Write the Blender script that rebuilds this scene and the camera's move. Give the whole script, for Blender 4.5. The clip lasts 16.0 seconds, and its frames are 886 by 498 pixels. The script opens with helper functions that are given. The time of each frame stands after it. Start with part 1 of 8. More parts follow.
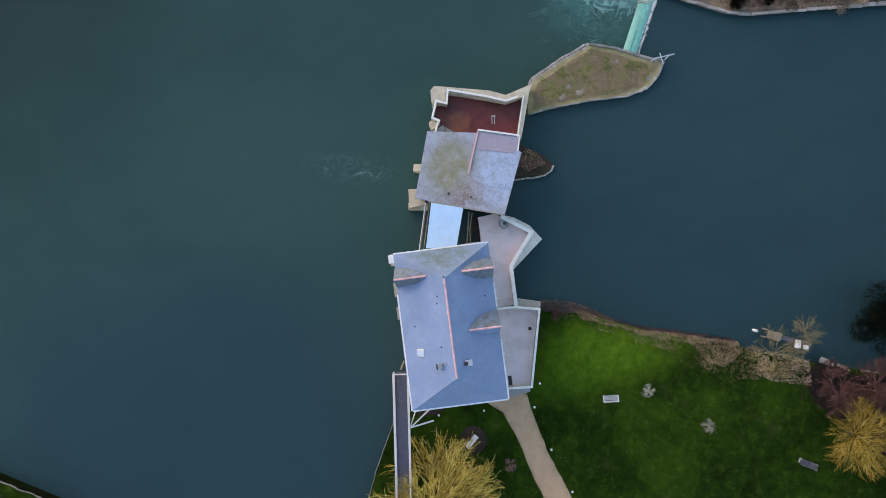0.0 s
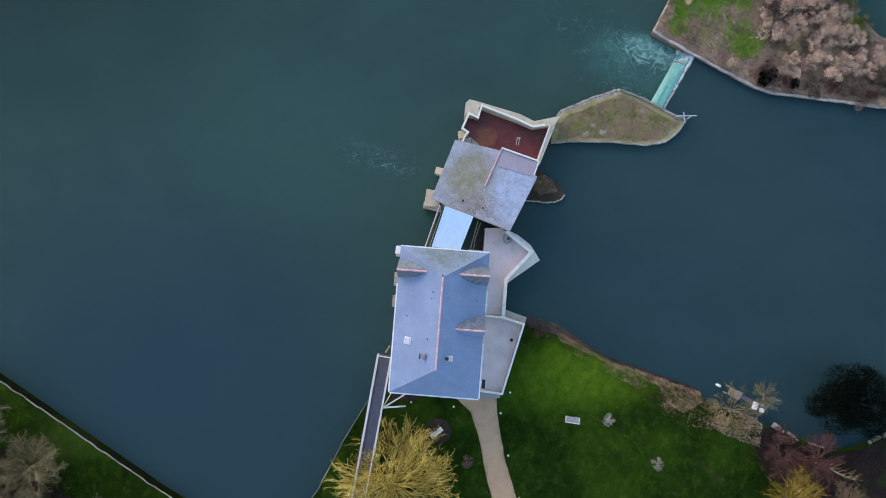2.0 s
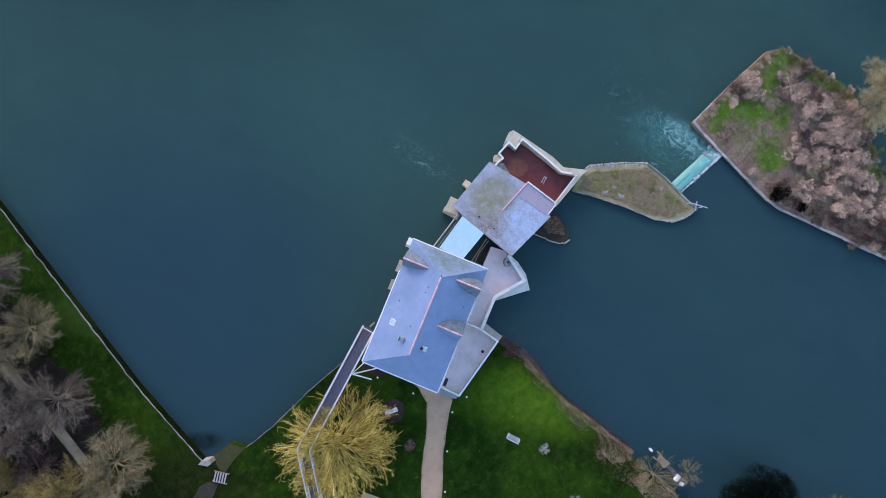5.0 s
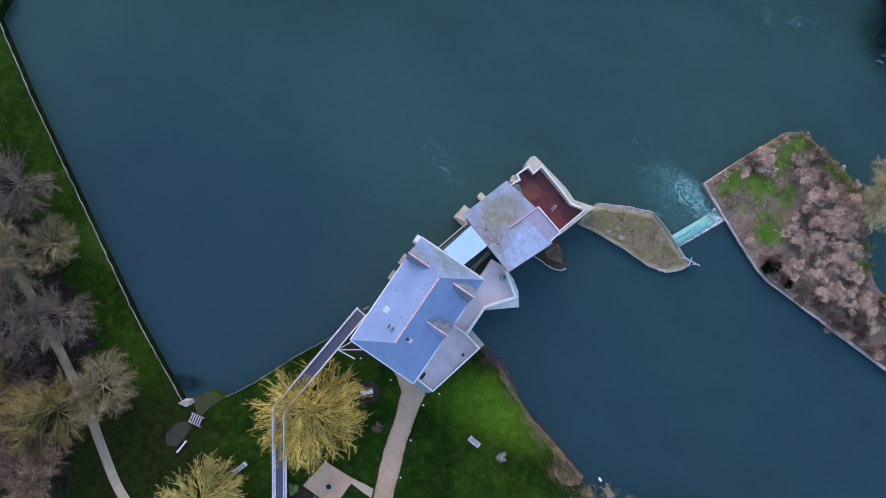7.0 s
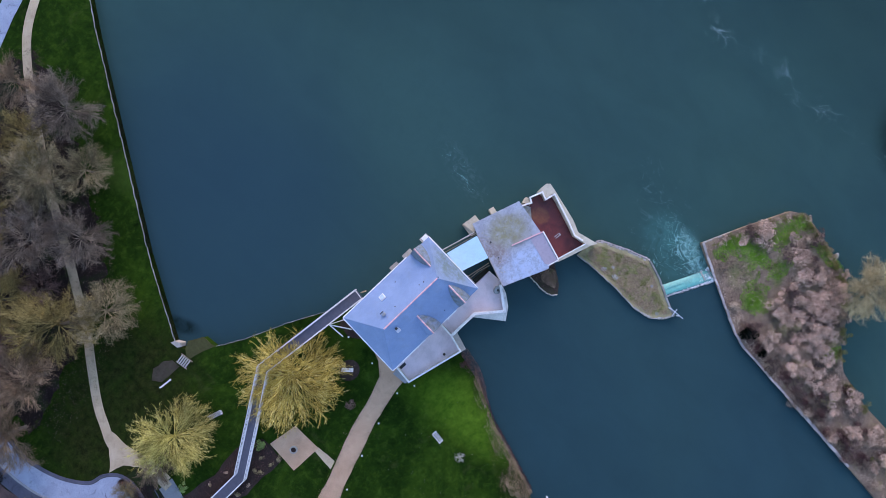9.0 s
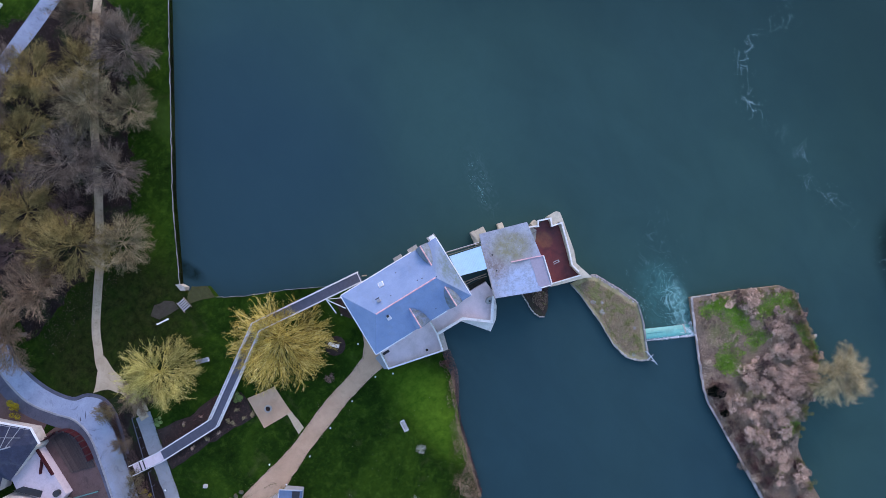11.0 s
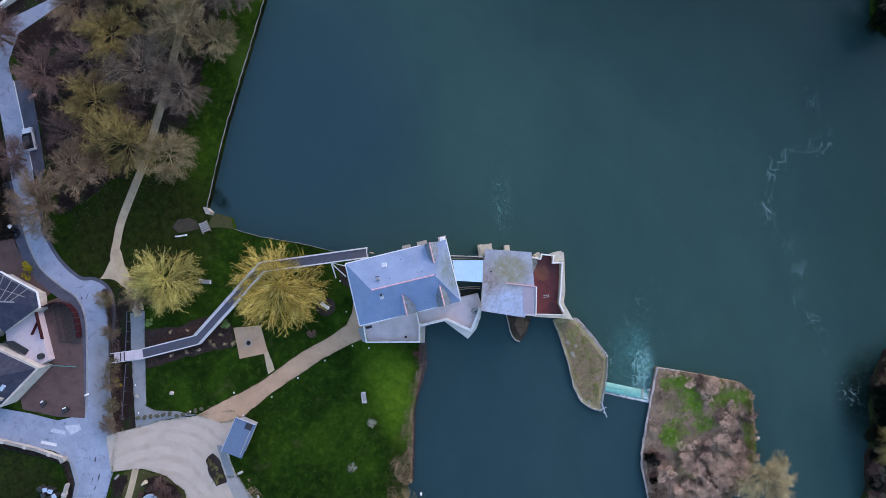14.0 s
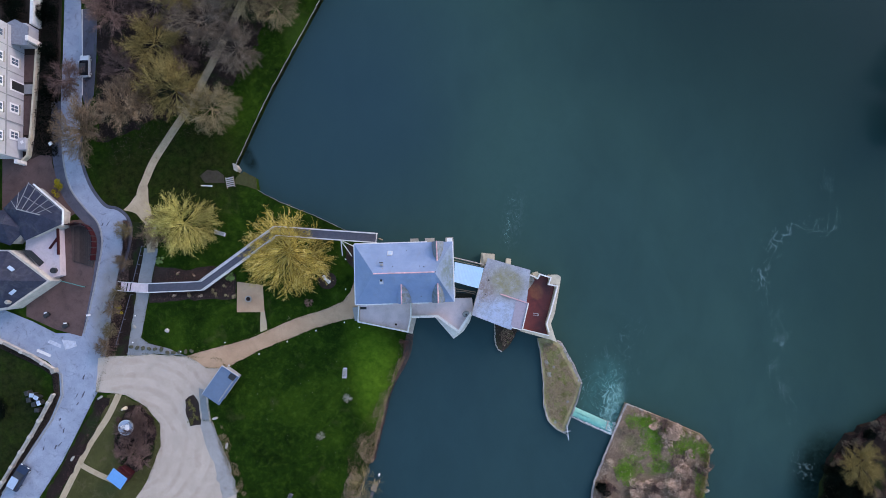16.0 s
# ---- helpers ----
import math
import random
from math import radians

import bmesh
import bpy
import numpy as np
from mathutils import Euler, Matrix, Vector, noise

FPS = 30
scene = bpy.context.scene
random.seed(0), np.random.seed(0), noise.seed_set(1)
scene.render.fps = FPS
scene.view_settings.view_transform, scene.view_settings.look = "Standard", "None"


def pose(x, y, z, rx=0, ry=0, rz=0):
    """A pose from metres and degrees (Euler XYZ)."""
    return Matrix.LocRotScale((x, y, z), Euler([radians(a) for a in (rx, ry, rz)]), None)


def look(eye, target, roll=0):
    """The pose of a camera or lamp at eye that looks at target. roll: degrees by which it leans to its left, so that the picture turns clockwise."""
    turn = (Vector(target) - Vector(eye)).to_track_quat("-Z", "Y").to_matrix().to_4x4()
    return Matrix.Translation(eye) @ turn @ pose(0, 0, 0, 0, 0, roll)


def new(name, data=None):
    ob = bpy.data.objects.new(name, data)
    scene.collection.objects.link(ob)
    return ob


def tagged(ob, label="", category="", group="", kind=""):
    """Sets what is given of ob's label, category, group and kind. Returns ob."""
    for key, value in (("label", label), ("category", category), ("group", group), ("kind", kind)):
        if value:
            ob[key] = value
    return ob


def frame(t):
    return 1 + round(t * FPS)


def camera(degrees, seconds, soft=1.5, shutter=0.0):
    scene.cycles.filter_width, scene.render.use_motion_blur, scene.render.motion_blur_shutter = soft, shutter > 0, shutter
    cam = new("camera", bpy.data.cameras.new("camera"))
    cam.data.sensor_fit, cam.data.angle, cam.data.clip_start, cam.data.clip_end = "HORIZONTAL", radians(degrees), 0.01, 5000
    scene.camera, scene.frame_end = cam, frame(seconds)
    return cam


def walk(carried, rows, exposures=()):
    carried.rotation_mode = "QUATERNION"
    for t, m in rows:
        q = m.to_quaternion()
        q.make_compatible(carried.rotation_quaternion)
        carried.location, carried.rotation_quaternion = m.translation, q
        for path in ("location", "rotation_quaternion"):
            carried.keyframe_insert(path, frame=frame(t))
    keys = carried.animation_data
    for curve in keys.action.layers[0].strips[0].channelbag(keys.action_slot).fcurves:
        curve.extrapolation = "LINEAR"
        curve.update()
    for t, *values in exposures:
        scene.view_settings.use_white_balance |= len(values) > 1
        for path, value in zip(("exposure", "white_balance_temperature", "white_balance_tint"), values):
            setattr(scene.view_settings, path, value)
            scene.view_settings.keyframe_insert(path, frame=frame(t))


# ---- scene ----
# A river mill, its lawn and islands, seen from a drone that climbs and turns.
# World: x along the mill's ridge, y across it towards the river, lawn at z = 0.
cam = camera(79.5, 16.0, soft=0.62)
PATH = [
    (0.0, -1.741, -0.164, 54.400, 0.776, 0.315, -97.274),
    (1.0, -1.777, -0.008, 56.200, 0.865, 0.289, -91.390),
    (2.0, -1.802, 0.129, 57.995, 0.955, 0.273, -85.479),
    (3.0, -1.817, 0.249, 59.784, 1.048, 0.266, -79.547),
    (4.0, -1.820, 0.350, 61.567, 1.144, 0.270, -73.594),
    (5.0, -1.812, 0.434, 63.345, 1.241, 0.284, -67.624),
    (6.0, -1.792, 0.499, 65.117, 1.341, 0.309, -61.640),
    (7.0, -1.762, 0.546, 66.884, 1.444, 0.343, -55.646),
    (8.0, -1.721, 0.575, 68.644, 1.549, 0.388, -49.643),
    (9.0, -1.668, 0.586, 70.400, 1.656, 0.443, -43.635),
    (10.0, -1.605, 0.578, 72.149, 1.765, 0.508, -37.625),
    (11.0, -1.530, 0.553, 73.893, 1.877, 0.583, -31.615),
    (12.0, -1.444, 0.509, 75.632, 1.991, 0.668, -25.609),
    (13.0, -1.347, 0.448, 77.364, 2.108, 0.764, -19.610),
    (14.0, -1.239, 0.368, 79.091, 2.227, 0.869, -13.620),
    (15.0, -1.120, 0.270, 80.813, 2.348, 0.985, -7.643),
    (16.0, -0.990, 0.154, 82.529, 2.471, 1.111, -1.681),
]
TINTS = [(0.0, 1.28, 7650, 9), (3.5, 1.38, 6700, 10), (7.0, 1.43, 6300, 18), (9.0, 1.44, 6180, 18), (12.5, 1.41, 6360, 16), (16.0, 1.36, 6820, 12)]
walk(cam, [(t, pose(x, y, z, rx, ry, rz)) for t, x, y, z, rx, ry, rz in PATH], TINTS)

# ---- light: a dull winter evening, the brighter sky over the river ----
world = bpy.data.worlds.new("evening_sky")
scene.world = world
world.use_nodes = True
wn = world.node_tree.nodes
wl = world.node_tree.links
sky = wn.new("ShaderNodeTexSky")
sky.sky_type = "NISHITA"
sky.sun_disc = False
sky.sun_elevation = radians(25)
sky.sun_rotation = radians(49.4)
sky.air_density = 1.0
sky.dust_density = 0.9
sky.ozone_density = 1.3
wl.new(sky.outputs[0], wn["Background"].inputs[0])
wn["Background"].inputs[1].default_value = 0.15
sun_data = bpy.data.lights.new("sun", "SUN")
sun_data.energy = 0.30
sun_data.angle = radians(20)
sun_data.color = (1.0, 0.52, 0.60)
sun = new("sun", sun_data)
sun.matrix_world = look((46.0, 39.4, 28.3), (0, 0, 0))


# ---- materials ----
class Mat:
    """A node material with short helpers."""

    def __init__(self, name, rough=0.8, metal=0.0, spec=0.5):
        self.m = bpy.data.materials.new(name)
        self.m.use_nodes = True
        self.t = self.m.node_tree
        self.p = self.t.nodes["Principled BSDF"]
        self.p.inputs["Roughness"].default_value = rough
        self.p.inputs["Metallic"].default_value = metal
        self.p.inputs["Specular IOR Level"].default_value = spec
        self.geo = self.t.nodes.new("ShaderNodeNewGeometry")
        self.info = self.t.nodes.new("ShaderNodeObjectInfo")

    def put(self, value, socket):
        if isinstance(value, bpy.types.NodeSocket):
            self.t.links.new(value, socket)
        elif isinstance(value, tuple) and len(value) == 3 and socket.type == "RGBA":
            socket.default_value = (*value, 1)
        else:
            socket.default_value = value

    def noise(self, scale, detail=4.0, rough=0.6, distort=0.0, stretch=(1, 1, 1), turn=0.0):
        mp = self.t.nodes.new("ShaderNodeMapping")
        mp.inputs["Scale"].default_value = stretch
        mp.inputs["Rotation"].default_value = (0, 0, turn)
        self.t.links.new(self.geo.outputs["Position"], mp.inputs["Vector"])
        n = self.t.nodes.new("ShaderNodeTexNoise")
        n.inputs["Scale"].default_value = scale
        n.inputs["Detail"].default_value = detail
        n.inputs["Roughness"].default_value = rough
        n.inputs["Distortion"].default_value = distort
        self.t.links.new(mp.outputs[0], n.inputs["Vector"])
        return n.outputs["Fac"]

    def ramp(self, fac, *stops):
        r = self.t.nodes.new("ShaderNodeValToRGB")
        while len(r.color_ramp.elements) < len(stops):
            r.color_ramp.elements.new(0.5)
        for e, (pos, c) in zip(r.color_ramp.elements, stops):
            e.position = pos
            e.color = (*c, 1) if isinstance(c, tuple) else (c, c, c, 1)
        self.put(fac, r.inputs[0])
        return r.outputs[0]

    def mix(self, fac, a, b, blend="MIX"):
        n = self.t.nodes.new("ShaderNodeMix")
        n.data_type = "RGBA"
        n.blend_type = blend
        self.put(fac, n.inputs[0])
        self.put(a, n.inputs[6])
        self.put(b, n.inputs[7])
        return n.outputs[2]

    def math(self, op, a, b=0.0, clamp=False):
        n = self.t.nodes.new("ShaderNodeMath")
        n.operation = op
        n.use_clamp = clamp
        self.put(a, n.inputs[0])
        self.put(b, n.inputs[1])
        return n.outputs[0]

    def near(self, x, y, inner, outer, sx=1.0, sy=1.0, turn=0.0):
        """1 within inner metres of a place on the ground, 0 beyond outer."""
        mp = self.t.nodes.new("ShaderNodeMapping")
        mp.vector_type = "TEXTURE"
        mp.inputs["Location"].default_value = (x, y, 0)
        mp.inputs["Rotation"].default_value = (0, 0, radians(turn))
        mp.inputs["Scale"].default_value = (sx, sy, 1e6)
        self.t.links.new(self.geo.outputs["Position"], mp.inputs["Vector"])
        v = self.t.nodes.new("ShaderNodeVectorMath")
        v.operation = "LENGTH"
        self.t.links.new(mp.outputs[0], v.inputs[0])
        r = self.t.nodes.new("ShaderNodeMapRange")
        r.interpolation_type = "SMOOTHSTEP"
        self.put(v.outputs["Value"], r.inputs["Value"])
        r.inputs["From Min"].default_value = inner
        r.inputs["From Max"].default_value = outer
        r.inputs["To Min"].default_value = 1.0
        r.inputs["To Max"].default_value = 0.0
        return r.outputs[0]

    def color(self, value):
        self.put(value, self.p.inputs["Base Color"])
        return self

    def bump(self, height, strength=0.4, dist=0.02):
        b = self.t.nodes.new("ShaderNodeBump")
        b.inputs["Strength"].default_value = strength
        b.inputs["Distance"].default_value = dist
        self.put(height, b.inputs["Height"])
        self.t.links.new(b.outputs[0], self.p.inputs["Normal"])
        return self


def plain(name, c, rough=0.7, metal=0.0, vary=0.25, scale=3.0, fine=40.0, dirt=(0.1, 0.09, 0.07), stain=0.25, rand=0.0):
    """A worn everyday surface: a base colour with blotches, grain and a few stains."""
    m = Mat(name, rough, metal, 0.15 if rough > 0.5 else 0.5)
    lo = tuple(v * (1 - vary) for v in c)
    hi = tuple(min(1.0, v * (1 + vary)) for v in c)
    col = m.ramp(m.noise(scale, 5, 0.65), (0.3, lo), (0.7, hi))
    grain = m.noise(fine, 3, 0.6)
    col = m.mix(0.35, col, m.ramp(grain, (0.3, tuple(v * 0.7 for v in c)), (0.7, hi)))
    spot = m.ramp(m.noise(scale * 0.45, 6, 0.7, 0.6), (0.52, 0.0), (0.75, stain))
    col = m.mix(spot, col, dirt)
    if rand:
        tint = m.ramp(m.info.outputs["Random"], (0.0, 1 - rand), (1.0, 1 + rand * 0.4))
        col = m.mix(1.0, col, tint, "MULTIPLY")
    m.color(col)
    m.bump(grain, 0.35, 0.01)
    return m.m


def island_mix(name, stops, rough=0.9, scale=0.35, zone=None):
    """Many small leaves or twigs: each one its own tone, within broad drifts of colour."""
    m = Mat(name, rough, 0, 0.04)
    col = m.ramp(m.geo.outputs["Random Per Island"], *stops)
    drift = m.ramp(m.noise(scale, 4, 0.6), (0.35, 0.6), (0.65, 1.25))
    col = m.mix(1.0, col, drift, "MULTIPLY")
    if zone:
        n = m.ramp(m.noise(zone[0], 3, 0.6, 0.4), (zone[1], 0.0), (zone[1] + 0.06, 1.0))
        col = m.mix(n, col, m.ramp(m.geo.outputs["Random Per Island"], *zone[2]))
    m.color(col)
    return m.m


def make_lawn():
    m = Mat("lawn", 0.95, 0, 0.02)
    a = m.ramp(m.noise(0.13, 6, 0.7, 0.5), (0.34, (0.004, 0.011, 0.002)), (0.5, (0.013, 0.034, 0.004)), (0.66, (0.040, 0.082, 0.008)))
    b = m.ramp(m.noise(0.9, 7, 0.75, 0.3), (0.34, (0.003, 0.009, 0.002)), (0.52, (0.014, 0.034, 0.004)), (0.68, (0.050, 0.088, 0.012)))
    col = m.mix(0.5, a, b)
    bare = m.ramp(m.noise(0.3, 5, 0.65, 0.6), (0.60, 0.0), (0.74, 0.5))
    col = m.mix(bare, col, (0.055, 0.062, 0.022))
    lush = m.near(-12.6, -17.0, 0.25, 1.0, 6.0, 14, 15)
    col = m.mix(m.math("MULTIPLY", lush, 0.8), col, m.ramp(m.noise(0.8, 6, 0.7), (0.3, (0.032, 0.092, 0.006)), (0.7, (0.118, 0.205, 0.016))))
    edge = m.near(-24, 38, 0.2, 1.0, 3.5, 34, 29)
    col = m.mix(m.math("MULTIPLY", edge, 0.5), col, (0.045, 0.085, 0.016))
    # tree shade at the wood's edge, put into the lawn's colour
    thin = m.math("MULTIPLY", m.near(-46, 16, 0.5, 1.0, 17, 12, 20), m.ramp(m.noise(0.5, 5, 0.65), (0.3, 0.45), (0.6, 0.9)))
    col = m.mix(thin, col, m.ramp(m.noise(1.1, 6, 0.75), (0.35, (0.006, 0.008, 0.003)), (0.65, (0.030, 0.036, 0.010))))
    for x, y, sx, sy in ((-74, -19, 11, 14), (-66, 30, 6, 22)):
        mossy = m.math("MULTIPLY", m.near(x, y, 0.6, 1.0, sx, sy), m.ramp(m.noise(0.4, 5, 0.65), (0.3, 0.5), (0.6, 0.9)))
        col = m.mix(mossy, col, m.ramp(m.noise(1.1, 6, 0.75), (0.35, (0.006, 0.008, 0.004)), (0.65, (0.028, 0.034, 0.012))))
    fleck = m.ramp(m.noise(9, 3, 0.8), (0.70, 0.0), (0.80, 0.45))
    col = m.mix(fleck, col, (0.16, 0.19, 0.09))
    m.color(col)
    m.bump(m.noise(14, 4, 0.8), 0.8, 0.06)
    return m.m


def make_water(name, weir):
    m = Mat(name, 0.12, 0, 0.14)
    m.p.inputs["IOR"].default_value = 1.33
    big = m.noise(0.022, 4, 0.55, 0.5)
    if weir:
        col = m.ramp(big, (0.34, (0.028, 0.067, 0.066)), (0.5, (0.031, 0.073, 0.067)), (0.66, (0.034, 0.078, 0.067)))
    else:
        col = m.ramp(big, (0.34, (0.021, 0.052, 0.062)), (0.5, (0.023, 0.056, 0.065)), (0.66, (0.025, 0.060, 0.066)))
    mid = m.ramp(m.noise(0.18, 5, 0.6, 0.4, (1, 0.6, 1), 0.5), (0.3, 0.93), (0.7, 1.07))
    col = m.mix(1.0, col, mid, "MULTIPLY")
    # bluer sky reflection behind the mill, put into the water's colour
    blue_sheen = m.near(-24, 26, 0.25, 1.0, 40, 36, 30)
    col = m.mix(m.math("MULTIPLY", blue_sheen, 0.65), col, (0.021, 0.050, 0.072))
    # duller sky reflection off the far bank, put into the water's colour
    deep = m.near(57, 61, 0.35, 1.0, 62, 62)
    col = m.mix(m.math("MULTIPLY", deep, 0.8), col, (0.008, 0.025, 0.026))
    # darker again along the outer reach
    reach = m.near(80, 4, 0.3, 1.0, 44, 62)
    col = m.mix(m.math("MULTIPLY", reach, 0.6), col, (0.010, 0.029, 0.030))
    # dark tree reflections off the banks, put into the water's colour
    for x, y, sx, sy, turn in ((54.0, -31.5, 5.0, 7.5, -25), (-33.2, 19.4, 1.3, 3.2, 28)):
        tree_reflection = m.math("MULTIPLY", m.near(x, y, 0.35, 1.1, sx, sy, turn), m.ramp(m.noise(0.7, 5, 0.65, 0.5), (0.3, 0.45), (0.55, 0.9)))
        col = m.mix(tree_reflection, col, (0.006, 0.014, 0.012))
    wave = m.noise(1.1, 4, 0.6, 0.4, (1, 0.55, 1), 0.4)
    if weir:
        # broken, aerated water below the weir and in the mill's tailrace
        curl = m.noise(0.55, 7, 0.7, 0.9)
        milk = m.math("MULTIPLY", m.near(21.6, -18.6, 0.25, 1.0, 4.6, 6.6, -18), m.ramp(curl, (0.35, 0.15), (0.65, 0.75)))
        col = m.mix(milk, col, (0.055, 0.165, 0.15))
        boil = m.math("MULTIPLY", m.near(23.1, -21.6, 0.1, 1.0, 1.9, 4.6, -18), m.ramp(m.noise(0.8, 7, 0.72, 1.2), (0.36, 0.1), (0.62, 0.85)))
        col = m.mix(boil, col, (0.16, 0.37, 0.34))
        swirl = m.noise(0.9, 9, 0.74, 2.2, (1.0, 0.6, 1), 0.35)
        lace = m.ramp(swirl, (0.47, 0.0), (0.55, 0.25), (0.60, 0.85), (0.70, 1.0))
        zone = m.near(23.0, -21.2, 0.15, 1.0, 1.7, 5.4, -18)
        col = m.mix(m.math("MULTIPLY", m.math("MULTIPLY", lace, zone), 0.75), col, (0.36, 0.62, 0.57))
        wisp = m.ramp(m.noise(0.8, 9, 0.8, 1.5, (1, 0.6, 1), 0.2), (0.56, 0.0), (0.66, 0.8))
        spread = m.near(24.0, -15.5, 0.1, 1.0, 4.6, 11.5, -22)
        col = m.mix(m.math("MULTIPLY", m.math("MULTIPLY", wisp, spread), 0.3), col, (0.25, 0.45, 0.43))
        stir = m.math("MULTIPLY", m.near(9, 14, 0.1, 1.0, 15, 24, -10), m.ramp(curl, (0.3, 0.35), (0.7, 0.75)))
        col = m.mix(stir, col, (0.038, 0.090, 0.082))
        tail = m.math("MULTIPLY", m.near(8.6, 8.0, 0.1, 1.0, 2.4, 7.0, -12), 0.32)
        col = m.mix(m.math("MULTIPLY", tail, m.ramp(swirl, (0.48, 0.0), (0.68, 1.0))), col, (0.16, 0.27, 0.26))
        rough = m.math("ADD", m.math("MULTIPLY", zone, 0.3), 0.16)
        m.put(rough, m.p.inputs["Roughness"])
    m.color(col)
    m.bump(wave, 0.12, 0.05)
    return m.m


def make_slate(name="slate", lichen=0.0):
    m = Mat(name, 0.6, 0, 0.3)
    base = m.ramp(m.noise(0.5, 5, 0.6), (0.3, (0.165, 0.240, 0.400)), (0.7, (0.215, 0.295, 0.470)))
    w = m.t.nodes.new("ShaderNodeTexBrick")
    w.offset = 0.5
    w.inputs["Scale"].default_value = 1.0
    w.inputs["Brick Width"].default_value = 0.26
    w.inputs["Row Height"].default_value = 0.17
    w.inputs["Mortar Size"].default_value = 0.008
    w.inputs["Color1"].default_value = (0.97, 0.97, 0.97, 1)
    w.inputs["Color2"].default_value = (1.03, 1.03, 1.03, 1)
    w.inputs["Mortar"].default_value = (0.90, 0.90, 0.90, 1)
    m.t.links.new(m.geo.outputs["Position"], w.inputs["Vector"])
    col = m.mix(1.0, base, w.outputs["Color"], "MULTIPLY")
    # moss towards the shaded end of the roof
    moss = m.math("MULTIPLY", m.near(-1.2, 0.2, 0.3, 1.0, 2.6, 4.2), m.ramp(m.noise(1.1, 6, 0.75), (0.35, 0.15), (0.6, 0.85)))
    col = m.mix(moss, col, (0.105, 0.145, 0.110))
    if lichen:
        grey = m.ramp(m.noise(1.6, 6, 0.75, 0.4), (0.35, 0.35), (0.6, lichen))
        col = m.mix(grey, col, m.ramp(m.noise(2.6, 6, 0.8), (0.35, (0.075, 0.095, 0.085)), (0.65, (0.185, 0.205, 0.190))))
    drip = m.ramp(m.noise(0.9, 5, 0.7, 0.2, (1, 0.25, 1)), (0.55, 0.0), (0.75, 0.3))
    col = m.mix(drip, col, (0.16, 0.17, 0.15))
    m.color(col)
    m.bump(w.outputs["Fac"], 0.12, 0.008)
    return m.m


def make_leadroof():
    m = Mat("weathered_flat_roof", 0.6, 0, 0.4)
    a = m.ramp(m.noise(0.6, 6, 0.7), (0.3, (0.28, 0.30, 0.36)), (0.7, (0.43, 0.47, 0.57)))
    moss = m.math("MULTIPLY", m.near(6.9, -1.6, 0.3, 1.0, 4.2, 3.4, -18), m.ramp(m.noise(1.1, 6, 0.72), (0.30, 0.4), (0.58, 0.95)))
    col = m.mix(moss, a, (0.235, 0.225, 0.115))
    brown = m.math("MULTIPLY", m.near(3.7, -2.6, 0.3, 1.0, 1.9, 4.8, 16), m.ramp(m.noise(1.9, 6, 0.75), (0.38, 0.2), (0.56, 0.95)))
    col = m.mix(brown, col, (0.245, 0.195, 0.175))
    blue = m.near(5.6, -6.4, 0.45, 1.0, 4.2, 2.8, -22)
    col = m.mix(m.math("MULTIPLY", blue, m.ramp(m.noise(0.9, 6, 0.7), (0.3, 0.45), (0.65, 0.95))), col, (0.38, 0.48, 0.66))
    rim = m.near(9.0, 0.2, 0.3, 1.0, 1.6, 0.9, -18)
    col = m.mix(m.math("MULTIPLY", rim, 0.5), col, (0.36, 0.40, 0.50))
    blotch = m.ramp(m.noise(1.9, 8, 0.78), (0.46, 0.0), (0.62, 0.45))
    col = m.mix(blotch, col, (0.155, 0.155, 0.145))
    chalk = m.ramp(m.noise(1.0, 8, 0.72, 0.1, (1, 1.4, 1), 0.7), (0.52, 0.0), (0.68, 0.28))
    col = m.mix(chalk, col, (0.44, 0.46, 0.54))
    spot = m.ramp(m.noise(5, 5, 0.7), (0.62, 0.0), (0.70, 0.7))
    col = m.mix(spot, col, (0.50, 0.50, 0.49))
    dark = m.ramp(m.noise(3.2, 6, 0.75, 0.4), (0.60, 0.0), (0.70, 0.65))
    col = m.mix(dark, col, (0.10, 0.10, 0.085))
    m.color(col)
    m.bump(m.noise(10, 4, 0.7), 0.3, 0.02)
    return m.m


def make_rust():
    m = Mat("rust_red_floor", 0.35, 0, 0.5)
    col = m.ramp(m.noise(0.55, 5, 0.6, 0.5), (0.3, (0.070, 0.013, 0.012)), (0.55, (0.145, 0.027, 0.022)), (0.75, (0.18, 0.042, 0.026)))
    warm = m.math("MULTIPLY", m.near(11.6, -3.2, 0.55, 0.9, 1.4, 1.7, 20), m.ramp(m.noise(1.6, 5, 0.7), (0.35, 0.35), (0.6, 0.8)))
    col = m.mix(warm, col, (0.23, 0.085, 0.032))
    sed = m.ramp(m.noise(3.5, 6, 0.75), (0.5, 0.0), (0.75, 0.4))
    col = m.mix(sed, col, (0.05, 0.02, 0.018))
    m.color(col)
    m.bump(m.noise(12, 4), 0.2, 0.01)
    return m.m


def make_gravel(name, a, b, worn):
    m = Mat(name, 0.95, 0, 0.08)
    col = m.ramp(m.noise(0.35, 6, 0.65, 0.3), (0.3, a), (0.7, b))
    col = m.mix(0.3, col, m.ramp(m.noise(16, 3, 0.8), (0.3, tuple(v * 0.6 for v in a)), (0.7, tuple(min(1, v * 1.3) for v in b))))
    w = m.ramp(m.noise(0.9, 6, 0.72, 0.8), (0.52, 0.0), (0.72, 0.6))
    col = m.mix(w, col, worn)
    m.color(col)
    m.bump(m.noise(22, 3, 0.8), 0.6, 0.03)
    return m.m


